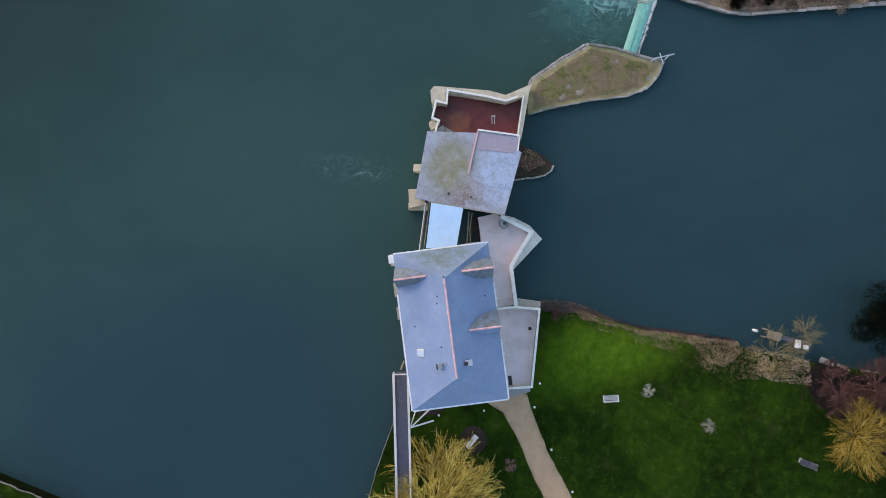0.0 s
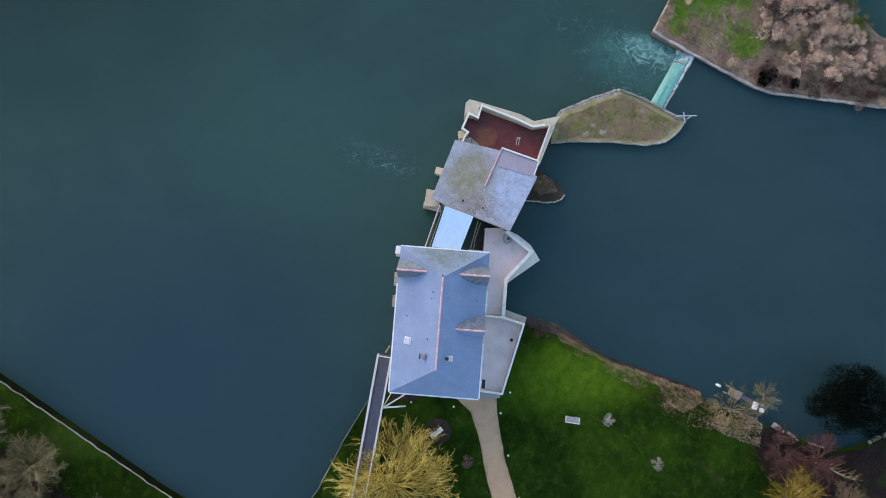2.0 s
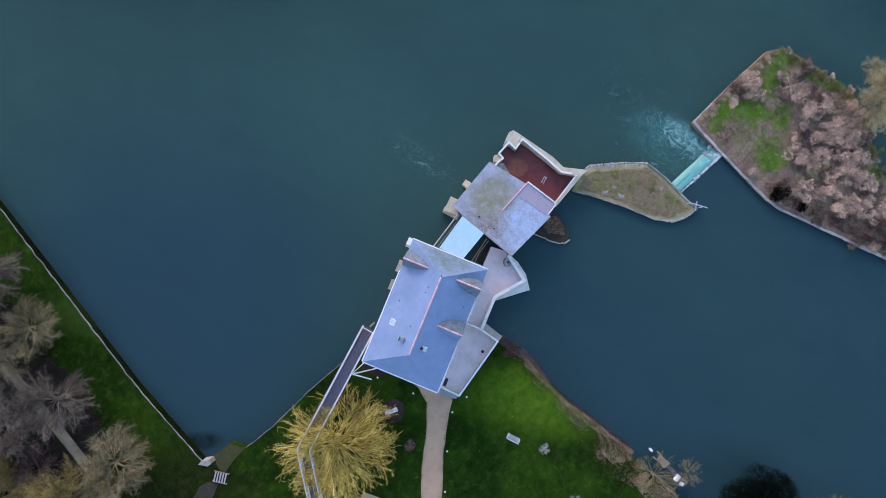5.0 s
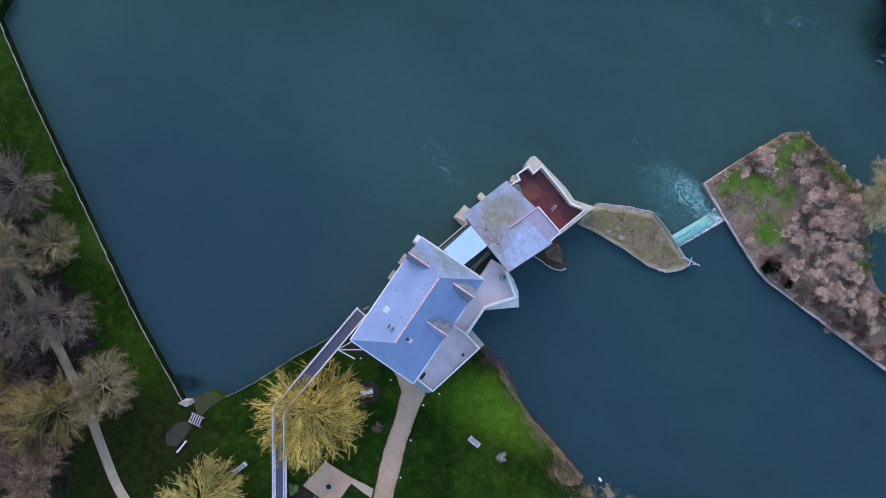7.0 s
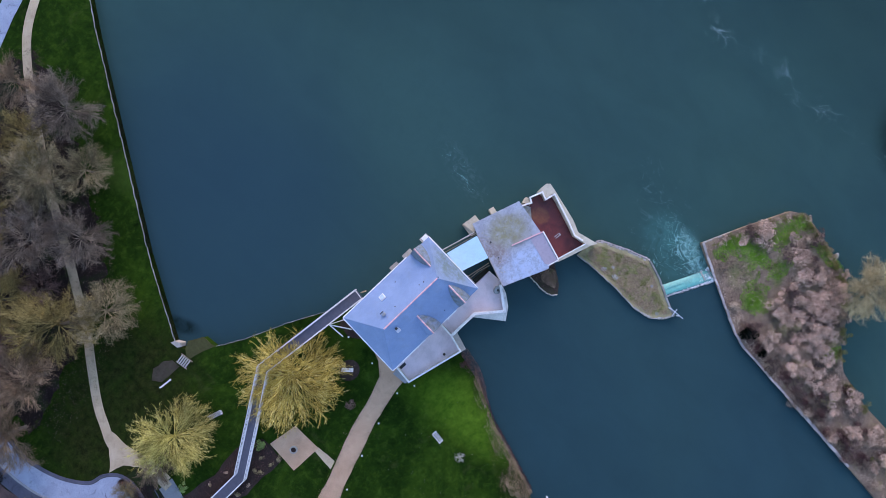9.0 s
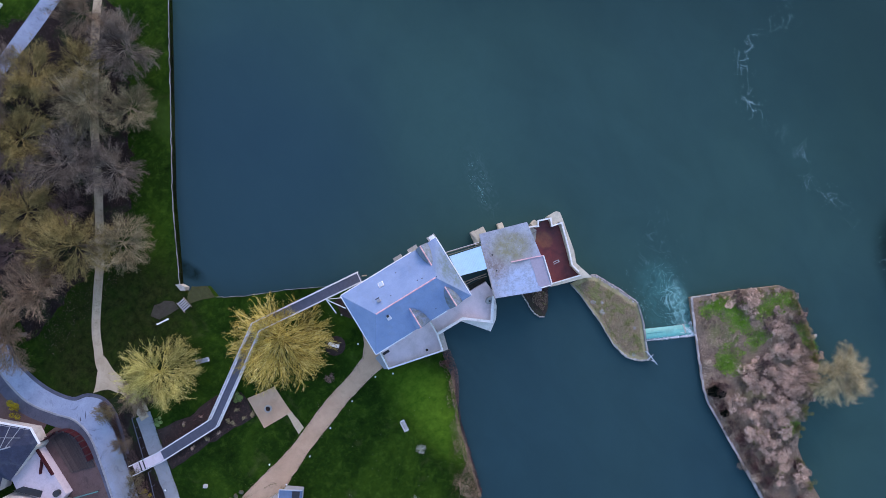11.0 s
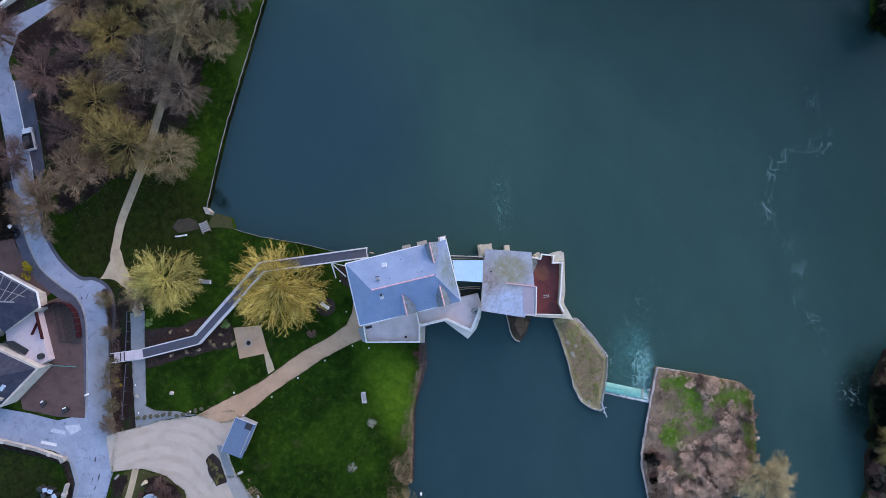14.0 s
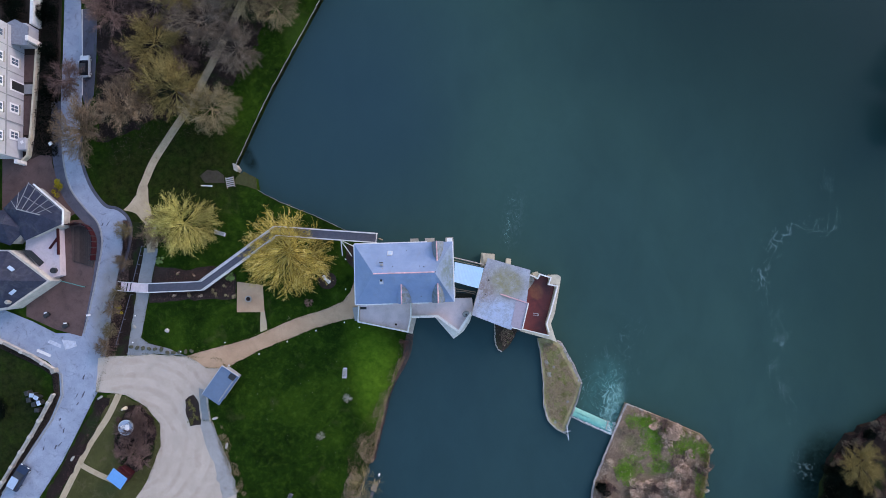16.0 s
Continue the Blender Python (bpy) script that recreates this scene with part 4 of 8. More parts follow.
stone_edge(scrub_floor, [(-17.1, -36.5), (-17.7, -37.8)], 0.42, 0.42, -0.12, bank_rng, ROUGH)
stone_edge(scrub_floor, [(-18.2, -38.8), (-18.5, -39.4)], 0.4, 0.22, -0.12, bank_rng, ROUGH)
stone_edge(scrub_floor, [(-18.6, -40.4), (-19.1, -42.3)], 0.5, 0.24, -0.12, bank_rng, ROUGH)
stone_edge(scrub_floor, [(-18.1, -47.0), (-16.9, -49.1)], 0.4, 0.42, -0.12, bank_rng, ROUGH)
bank_wall = solid("bank_wall", band(offset(WEST_BANK, -0.06), 0.12, -2.5, -0.03), SHADEWALL, "low quay wall along the river lawn, shade put into its dark colour", "wall", kind="structure")
stone_edge(bank_wall, WEST_BANK[1:], 0.95, 0.085, -0.1, rng, QUAY, 0.15)
stone_edge(bank_wall, [(-31.2, 13.8), (-27.5, 11.75), (-22.1, 9.45), (-16.6, 6.65)], 0.9, 0.08, -0.1, rng, QUAY, 0.14)
jetty = solid("quay_corner", slab([(-35.2, 18.3), (-34.7, 18.1), (-34.2, 17.3), (-34.5, 16.9), (-35.0, 17.2)], -2.5, 0.1), STONE, "pale stone corner block of the quay", "wall", kind="structure")


solid("quay_patch", slab(ragged([(-34.3, 16.4), (-33.4, 16.9), (-31.6, 15.9), (-31.3, 13.9), (-33.2, 14.6), (-35.2, 15.0)], 0.06, 0.5, 17), -0.05, 0.03), plain("olive_turf", (0.055, 0.058, 0.022), 0.95, 0, 0.3, 2.0, 12), "worn olive turf on the quay corner", "ground", kind="structure")
solid("gutter", slab(offset(curve(road_r[3:11], 4), 0.05) + offset(curve(road_r[3:11], 4), 0.5)[::-1], -0.02, 0.037), TARMAC, "dark wet gutter along the lane", "road", kind="structure")


def fleck_field(name, spots, size, mat, label, category, seed):
    rng2 = np.random.default_rng(seed)
    v, f = flakes(spots, size, rng2, 6.0)
    return tagged(new(name, mesh_of(name, v, f, mat)), label, category, kind="stuff")


def scatter(outline, n, zmin, zmax, rng2, keep=None):
    x0, x1 = min(p[0] for p in outline), max(p[0] for p in outline)
    y0, y1 = min(p[1] for p in outline), max(p[1] for p in outline)
    out = []
    while len(out) < n:
        x, y = rng2.uniform(x0, x1), rng2.uniform(y0, y1)
        if inside(x, y, outline) and (keep is None or keep(x, y)):
            out.append((x, y, rng2.uniform(zmin, zmax)))
    return out


def brush(name, outline, n, z, height, size, mat, label, category, seed, keep=None, stalks=0.5, lean=0.6):
    """Low growth of any kind: short leaning stems and small leaves over a patch of ground, stirred into humps."""
    rng2 = np.random.default_rng(seed)
    p = np.array(scatter(outline, n, 0, 1, rng2, keep))
    hump = np.array([noise.noise(Vector((x * 0.7, y * 0.7, seed))) * 0.5 + 0.55 for x, y, _ in p])
    p[:, 2] = z + p[:, 2] * height * np.clip(hump, 0.15, 1.2)
    k = int(n * stalks)
    v, f = flakes(p[k:], size, rng2, 0.6, 0.35) if k < n else (np.zeros((0, 3)), [])
    q = p[:k]
    # stems of one tussock lean the same way
    way = np.array([noise.noise(Vector((x * 1.3, y * 1.3, 5.0 + seed))) * 6.0 for x, y, _ in q]) + rng2.normal(size=k) * 0.5
    tip = q + np.stack([np.cos(way), np.sin(way), 0.25 * np.ones(k)], 1) * (size * 3.2 * lean * (0.5 + rng2.random(k)))[:, None]
    v2, f2 = blades(q, tip, size * 0.22, rng2)
    m = len(v)
    return tagged(new(name, mesh_of(name, np.concatenate([v, v2]), f + [tuple(i + m for i in g) for g in f2], mat)), label, category, kind="stuff")


near2 = [(24.75, -20.95), (30.5, -23.3), (36.0, -25.9), (37.1, -27.6), (36.6, -31), (35.2, -36.7), (32.7, -39.7), (28.4, -42.5), (26.0, -45.5), (24.9, -50.7), (24.8, -58), (18.0, -61), (18.3, -54.6), (18.9, -43.6), (19.3, -34.4), (19.9, -32.0), (22.4, -26.4)]
def green_zone(x, y):
    for cx, cy, rx, ry in ((27.4, -23.5, 2.2, 1.2), (28.5, -26.2, 1.4, 2.4), (33.8, -27.2, 2.4, 1.2), (36.2, -27.9, 0.9, 1.4), (24.4, -30.7, 1.7, 1.6), (29.6, -30.2, 1.8, 0.8), (35.3, -33.6, 0.6, 2.4), (26.6, -43.0, 1.4, 0.8)):
        d = ((x - cx) / rx) ** 2 + ((y - cy) / ry) ** 2
        if d < 1.9 + 2.4 * noise.noise(Vector((x * 1.1, y * 1.1, 0.7))):
            return True
    return False


brush("island_scrub", near2, 42000, -0.28, 0.5, 0.055, SCRUB, "brown winter scrub covering the larger island", "scrub", 21, lambda x, y: not green_zone(x, y) or noise.noise(Vector((x * 2, y * 2, 3.0))) > 0.25, 0.7, 0.8)
brush("island_brambles", near2, 3000, -0.28, 0.45, 0.07, PLUM, "plum-brown bramble stems on the larger island", "scrub", 36, lambda x, y: noise.noise(Vector((x * 0.45, y * 0.45, 9.0))) > 0.05, 0.7, 0.9)


brush("edge_brambles", [(20.2, -31.6), (21.4, -31.2), (20.9, -38), (20.5, -46), (20.1, -58), (18.6, -58), (19.1, -44), (19.6, -34.4)], 4200, -0.28, 0.8, 0.065, REDSHRUB, "dark reddish bramble thicket inside the stone ledge", "scrub", 46, lambda x, y: noise.noise(Vector((x * 0.55, y * 0.4, 2.0))) + 0.6 * noise.noise(Vector((x * 3, y * 3, 1.0))) > -0.02, 0.7, 0.9)
brush("moss", [(25, -21.6), (33, -24.8), (37.0, -27.4), (35.8, -36), (30, -42), (26, -44), (23.2, -33), (22.2, -30), (23.4, -26)], 17000, -0.28, 0.34, 0.065, MOSSG, "bright green patches of moss and young leaves", "moss", 22, green_zone)
brush("island_grass", [(12.2, -11), (13.8, -11.2), (14.8, -11.8), (17.6, -17.6), (16.8, -20), (15.6, -22.6), (14.9, -24.4), (13.2, -22.7), (12.6, -20.4), (12.7, -17), (12.5, -13.5)], 24000, -0.42, 0.2, 0.045, TUSSOCK, "rough yellow-green grass with bare patches", "grass", 23, None, 0.8, 0.9)
brush("spit_brush", [(5.5, -8), (5.4, -10.6), (6.3, -12.1), (7.3, -11.2), (8.9, -9.0), (8.3, -8)], 1700, -0.5, 0.6, 0.06, PLUM, "dark reddish brush on the spit", "scrub", 24)
brush("spit_moss", [(5.8, -9.6), (6.4, -11.6), (7.6, -10.9), (8.2, -9.8), (7.6, -8.9), (6.4, -8.9)], 1300, -0.45, 0.4, 0.06, TUSSOCK, "yellow-green moss on the spit", "moss", 25)
REEDBED = [(-8.6, -12.2), (-9.9, -14.8), (-11.5, -18.2), (-12.5, -22.3), (-14.1, -28.4), (-15.3, -28.7), (-16.5, -26.8), (-15.6, -24.9), (-13.8, -24.0), (-12.7, -20.4), (-11.0, -16.2), (-9.7, -12.8)]
brush("reeds", REEDBED, 15000, -0.25, 0.8, 0.045, REED, "dead tan reeds and grasses along the bank", "reed", 26, lambda x, y: noise.noise(Vector((x * 0.6, y * 0.6, 4.0))) + noise.noise(Vector((x * 9, y * 9, 1.0))) > -0.3, 0.9, 1.0)
brush("bank_litter", [(-9.2, -12.4), (-10.4, -15.8), (-12.1, -20.2), (-13.3, -24.2), (-14.6, -28.6), (-15.4, -31.6), (-16.6, -34.6), (-18.4, -34.0), (-18.2, -30.4), (-17.6, -26.2), (-14.9, -23.0), (-13.2, -19.2), (-11.2, -14.6)], 5200, 0.0, 0.25, 0.045, REED, "thin scatter of dead reed stems on the bank", "reed", 43, lambda x, y: noise.noise(Vector((x * 0.5, y * 0.5, 8.0))) + noise.noise(Vector((x * 6, y * 6, 3.0))) > 0.0, 0.95, 1.0)
brush("stage_brush", [(-14.9, -29.4), (-15.6, -31.6), (-16.8, -35.4), (-19.4, -35.2), (-18.6, -31.6), (-17.2, -29.0)], 4200, 0.0, 0.3, 0.05, SCRUB, "grey-brown dead growth behind the landing stage", "scrub", 44, lambda x, y: noise.noise(Vector((x * 0.6, y * 0.6, 1.0))) + noise.noise(Vector((x * 6, y * 6, 5.0))) > 0.0, 0.8, 0.8)
brush("bank_grass", [(-9.4, -12.6), (-10.6, -15.8), (-12.3, -20.2), (-13.4, -24.2), (-14.9, -28.6), (-16.6, -30.6), (-19.0, -29.6), (-17.6, -25.6), (-15.2, -22.0), (-13.6, -18.6), (-11.6, -14.6)], 7000, 0.0, 0.16, 0.04, GRASST, "coarse yellowed grass behind the reeds", "grass", 37, lambda x, y: noise.noise(Vector((x * 0.35, y * 0.35, 6.0))) + 1.5 * noise.noise(Vector((x * 7, y * 7, 2.0))) > 0.1, 0.9, 0.9)
brush("waterside_brush", [(-8.7, -12.2), (-10.3, -15.4), (-11.9, -18.9), (-13.1, -23.4), (-14.6, -28.6), (-13.9, -28.4), (-12.3, -22.6), (-11.2, -18.4), (-9.6, -14.8), (-8.3, -12.0)], 3200, -0.75, 0.4, 0.07, PLUM, "dark plum stems trailing into the pond", "scrub", 38)
brush("bank_brush", [(-7.4, -9.2), (-9.2, -9.0), (-9.9, -12.6), (-11.2, -16.2), (-10.4, -16.6), (-9.0, -14.4), (-7.9, -12.2)], 5200, -0.5, 0.8, 0.06, TWIGBROWN, "dark red brush on the bank below the terrace", "scrub", 27)
brush("lane_hedge", [(-52.8, 9.6), (-51.2, 9.6), (-51.1, 5.2), (-52.0, -1.5), (-53.8, -11.4), (-55.3, -11.4), (-54.2, -3.4), (-52.7, 5.2)], 9000, 0.0, 0.9, 0.06, TWIGBROWN, "brown leafless hedge between lane and path", "hedge", 28)
brush("leaf_litter", [(-63, 61), (-40, 64), (-21, 61), (-23.5, 50), (-28, 42), (-32, 34), (-36.5, 27), (-41, 23.5), (-47, 20.8), (-54.5, 18.3), (-56.4, 24), (-56.4, 45)], 16000, 0.02, 0.12, 0.07, TWIGBROWN, "dead leaves scattered under the trees", "leaves", 33)
brush("scrub_edge", [(-19, -40.5), (-30, -47), (-60, -61), (-60, -43), (-33, -43), (-27, -40), (-22.6, -36.6), (-20.6, -34.0), (-18.0, -33.4), (-16.6, -34.4), (-17.9, -38.2)], 15000, 0.0, 0.4, 0.06, PLUM, "dead grass and low brush at the lawn's end", "scrub", 34)
# the hedge's shade is put into its near-black leaf colour
brush("lane_evergreens", [(-65.5, 60), (-62.6, 60), (-62.8, 46), (-63.0, 24), (-62.9, 20.2), (-66.6, 20.6), (-66.6, 24), (-65.8, 37)], 14000, 0.0, 1.1, 0.12, EVERGREEN, "overgrown hedge between the lane and the white houses, shade put into its near-black leaves", "hedge", 35, None, 0.3)
brush("bed_plants", [(-47.5, 2.3), (-42.7, 1.3), (-38.2, 1.9), (-35.2, 0.4), (-35.1, -2.8), (-38.3, -2.7), (-48.2, -3.0)], 2600, 0.0, 0.3, 0.09, REDSHRUB, "sparse brown perennials in the bed", "plants", 29)
brush("garden_shrubs", [(-52.8, -18.6), (-50.2, -18.6), (-47.9, -21.2), (-47.2, -23.6), (-48.0, -27.0), (-50.6, -29.0), (-53.6, -27.6), (-54.4, -24.6), (-54.0, -21.2)], 5000, 0.0, 0.5, 0.05, PLUM, "dormant reddish-purple stems in the round bed", "shrubs", 30)
brush("wall_ivy", [(-72.3, -8.8), (-64.9, -12.5), (-63.0, -14.0), (-62.8, -17.2), (-64.3, -21.0), (-67.9, -26.3), (-72, -32.6), (-73, -32), (-69.2, -26.4), (-65.3, -20.4), (-63.6, -16.8), (-63.9, -14.2), (-65.6, -12.9), (-72.3, -9.6)], 5000, 0.03, 0.35, 0.06, EVERGREEN, "near-black low growth along the foot of the garden wall", "ivy", 45, None, 0.3)
brush("yard_litter", [(-39.0, -22.0), (-37.2, -22.4), (-35.2, -27), (-33.6, -33), (-35.4, -33.4), (-37.2, -27.5)], 2600, 0.05, 0.06, 0.05, REED, "dead leaves and straw blown against the gravel", "leaves", 46, lambda x, y: noise.noise(Vector((x * 0.8, y * 0.8, 2.0))) > -0.1, 0.6, 0.9)
brush("verge_weeds", [(-56.2, -18.8), (-58.7, -23.2), (-61.3, -28.0), (-65.0, -34), (-63.8, -34.2), (-60.5, -28.5), (-57.8, -24.2), (-54.9, -18.6)], 1500, 0.0, 0.3, 0.06, PLUM, "weeds and dead leaves on the verge", "weeds", 31)

r3 = np.random.default_rng(61)
field = [(-17.5, -8.6), (-12.0, -14.5), (-16.5, -27.5), (-24.0, -33.0), (-33.0, -33.0), (-36.0, -17.0), (-27.0, -11.2)]
fleck_field("lawn_flecks", [(x, y, 0.04) for x, y, _ in scatter(field, 80, 0, 1, r3)], 0.042, PALETWIG, "pale fallen leaves scattered on the lawn", "leaves", 62)

# foam: loose flecks on the river
rng2 = np.random.default_rng(9)
def wisps(cx, cy, sx, sy, turn, n, seed, scale, thin, z, fade=1.0):
    """Flecks that gather on wandering threads within an oval patch of water."""
    r2 = np.random.default_rng(seed)
    out = []
    c, q = math.cos(radians(turn)), math.sin(radians(turn))
    for _ in range(n):
        u, w = r2.normal() * 0.45, r2.normal() * 0.45
        x, y = cx + c * u * sx - q * w * sy, cy + q * u * sx + c * w * sy
        wx = x * scale + 1.6 * noise.noise(Vector((x * scale * 0.7, y * scale * 0.7, seed)))
        wy = y * scale * 0.7 + 1.6 * noise.noise(Vector((x * scale * 0.7, y * scale * 0.7, seed + 7.0)))
        if abs(noise.noise(Vector((wx, wy, seed * 0.3)))) < thin * (1.2 - fade * math.hypot(u, w)) * (0.4 + 1.6 * r2.random() ** 2) or r2.random() < 0.012:
            out.append((x, y, z + r2.uniform(0, 0.01)))
    return out


streak = curve([(57.3, 13.2), (58.3, 5.5), (53.1, 5.9), (49.5, 3.8), (47.5, -0.8), (46.6, -4.9), (49.4, -10.5), (47.8, -16.1), (49.9, -21.3), (50.6, -29.6), (52.2, -31.9)], 14)
spots = []
for i, (x, y) in enumerate(streak):
    dense = max(0.0, 0.1 + 1.3 * noise.noise(Vector((i * 0.21, 3.0, 0.0))))
    spots += wisps(x, y, 1.5, 1.5, 0, int(420 * dense), 31, 0.9, 0.08, -1.19, 0.5)
fleck_field("river_foam", spots, 0.05, FOAMM, "drifting line of foam flecks on the river", "foam", 10)
spots = wisps(22.6, -19.6, 2.3, 5.4, -18, 26000, 3, 1.25, 0.085, -1.19) + wisps(23.0, -22.6, 1.5, 2.4, -22, 9000, 5, 1.7, 0.11, -1.19) + wisps(20.0, -17.5, 4.2, 5.5, -12, 7000, 6, 0.8, 0.05, -1.19)
spots += wisps(8.4, 8.0, 1.3, 5.0, -8, 3000, 8, 1.0, 0.06, -1.19)
fleck_field("weir_foam", spots, 0.032, WEIRFOAM, "pale curling foam churned up below the weir", "foam", 11)

# ---- weir ----
weir = thing("weir", "low weir with an aqua-green wet concrete apron", "weir")
bm = bmesh.new()
A, B = Vector((16.4, -22.2, 0)), Vector((23.6, -25.6, 0))
ux = (B - A).normalized()
uy = Vector((-ux.y, ux.x, 0))
prof = [(-0.15, -0.66), (0.05, -0.62), (0.3, -0.68), (0.8, -0.9), (1.15, -1.12), (1.3, -1.3)]
rows = []
for i in range(25):
    q = A + (B - A) * (i / 24)
    rows.append([bm.verts.new(q + uy * d + Vector((0, 0, z + 0.03 * noise.noise(Vector((i * 0.9, d * 3, 1)))))) for d, z in prof])
for r0, r1 in zip(rows, rows[1:]):
    for j in range(len(prof) - 1):
        bm.faces.new((r0[j], r1[j], r1[j + 1], r0[j + 1]))
smooth(part("apron", bm, SLIME, weir, "aqua-green apron under a thin sheet of water"))
part("sill", beam(A - uy * 0.32 + Vector((0, 0, -0.85)), B - uy * 0.32 + Vector((0, 0, -0.85)), 0.16, 0.3), GREYSTONE, weir)
for k in (0.3, 0.52, 0.74, 0.9):
    q = A + (B - A) * k - uy * 0.45
    part("post", box(0.16, 0.16, 0.5, (q.x, q.y, -1.1), 0, 0.02), STONE, weir)
for k in (0.72, 0.84):
    q = A + (B - A) * k
    part("rib", beam(q + uy * 0.1 + Vector((0, 0, -0.60)), q + uy * 1.3 + Vector((0, 0, -1.0)), 0.14, 0.12), STONE, weir, "pale rib breaking the flow")
for k in np.linspace(0.06, 0.66, 2):
    part("lip", beam(A + (B - A) * k + uy * 0.62 + Vector((0, 0, -0.78)), A + (B - A) * (k + 0.3) + uy * 0.62 + Vector((0, 0, -0.78)), 0.07, 0.06), SLIME, weir, "raised lip across the apron")
spots = []
for _ in range(4200):
    # spray is thickest at the island's end and thins out along the crest
    k = 1.0 - abs(rng2.normal()) * 0.13
    d = rng2.uniform(-0.25, 1.5) + 0.3 * noise.noise(Vector((k * 30, 2.0, 0.0)))
    if k < 0.4 or noise.noise(Vector((k * 16, d * 2.4, 5.0))) < rng2.uniform(-0.15, 0.3):
        continue
    q = A + (B - A) * k + uy * d
    spots.append((q.x, q.y, -0.58 - max(0, d) * 0.33 + rng2.uniform(-0.03, 0.05)))
for _ in range(700):
    k = rng2.random() ** 0.6
    q = A + (B - A) * k - uy * (0.28 + 0.09 * rng2.normal())
    if noise.noise(Vector((k * 22, 0.0, 1.0))) > -0.1 - 0.3 * k:
        spots.append((q.x, q.y, -0.62 + rng2.uniform(-0.02, 0.05)))
fleck_field("weir_spray", spots, 0.05, SPRAY, "white water breaking over the weir", "foam", 12)
sluice = thing("sluice_rail", "pale metal post and rail at the island's point", "railing", (15.3, -24.3, -0.42))
part("post", box(0.1, 0.1, 0.8, (0.2, 0.6, 0)), ZINC, sluice)
part("post", box(0.1, 0.1, 0.8, (0.35, -1.0, -0.3)), ZINC, sluice)
part("rail", beam((0.2, 0.75, 0.8), (0.42, -1.5, 0.8), 0.1, 0.08), ZINC, sluice)
part("rail", beam((-0.35, -0.35, 0.6), (0.75, -0.15, 0.6), 0.08, 0.08), ZINC, sluice)


def fringe(name, lines, per_metre, spread, size, mat, label, seed):
    """Tufts that break up a mown or trodden edge."""
    r2 = np.random.default_rng(seed)
    q = []
    for pts in lines:
        for (ax, ay), (bx, by) in zip(pts, pts[1:]):
            for _ in range(int(math.dist((ax, ay), (bx, by)) * per_metre)):
                k = r2.random()
                x, y = ax + (bx - ax) * k, ay + (by - ay) * k
                if noise.noise(Vector((x * 0.8, y * 0.8, seed))) > -0.15:
                    q.append((x + r2.normal() * spread, y + r2.normal() * spread, 0.05))
    q = np.array(q)
    w = r2.uniform(0, 6.28, len(q))
    tip = q + np.stack([np.cos(w), np.sin(w), 0.5 + 0 * w], 1) * (size * r2.uniform(0.6, 1.6, len(q)))[:, None]
    v, f = blades(q, tip, size * 0.22, r2)
    return tagged(new(name, mesh_of(name, v, f, mat)), label, "grass", kind="stuff")


fringe("edge_grass", [gravel, path + path[:1], garden + garden[:1], [(-50.3, 0.0), (-51.7, -8.8)], [(-49.9, -8.6), (-48.2, -0.1), (-47.1, 5.2)], [(-46, -10.3), (-48.6, -9.6), (-49.9, -8.6)], [(-41.0, -21.4), (-38.8, -21.8), (-37.0, -26.5), (-34.9, -32.5)]],
       70, 0.12, 0.07, GRASST, "ragged tufts of grass along the path edges", 40)
fringe("verge_grass", [[(-47.5, 19.2), (-44.1, 23.8), (-39.2, 31.6), (-32.8, 44)], [(-47.8, 20.2), (-45.6, 22.8), (-40.8, 30.8), (-34.4, 43.4)], WOOD, [(-55.2, -12.2), (-57.5, -18.4), (-62.4, -27.8), (-65.9, -33)]], 60, 0.2, 0.08, GRASST, "ragged grass beside the lane and the woodland path", 41)
fringe("yard_weeds", [gravel, [(-42.8, -11.6), (-33.1, -9.3), (-25.9, -6.4)], [(-36.6, -13.6), (-30.9, -10.9), (-22.4, -7.8)]], 5, 0.35, 0.08, SCRUB, "dead leaves blown along the gravel's edge", 42)

# ---- the mill ----
X0, X1, Y0, Y1 = -15.0, -1.0, -4.05, 4.5
EAVE, RIDGE, RY = 6.85, 10.15, 0.22
RX0, RX1 = -11.9, -3.55
mill = thing("mill_house", "tall stone watermill with hipped blue-grey slate roof in the river", "house")
bm = slab([(X0 + 0.3, Y0 + 0.3), (X1 - 0.3, Y0 + 0.3), (X1 - 0.3, Y1 - 0.25), (X0 + 0.3, Y1 - 0.25)], -3.4, EAVE - 0.05)
part("wall", bm, CREAM, mill, "pale stone walls")
bm = bmesh.new()
c = [bm.verts.new((x, y, EAVE)) for x, y in ((X0, Y0), (X1, Y0), (X1, Y1), (X0, Y1))]
lo = [bm.verts.new((v.co.x, v.co.y, EAVE - 0.14)) for v in c]
ra, rb = bm.verts.new((RX0, RY, RIDGE)), bm.verts.new((RX1, RY, RIDGE))
for f in ((c[0], c[1], rb, ra), (c[2], c[3], ra, rb), (c[3], c[0], ra), (c[1], c[2], rb), lo[::-1]):
    bm.faces.new(f)
for i in range(4):
    bm.faces.new((lo[i], lo[(i + 1) % 4], c[(i + 1) % 4], c[i]))
roof = part("roof", bm, SLATE, mill, "hipped slate roof, mossy at one end")

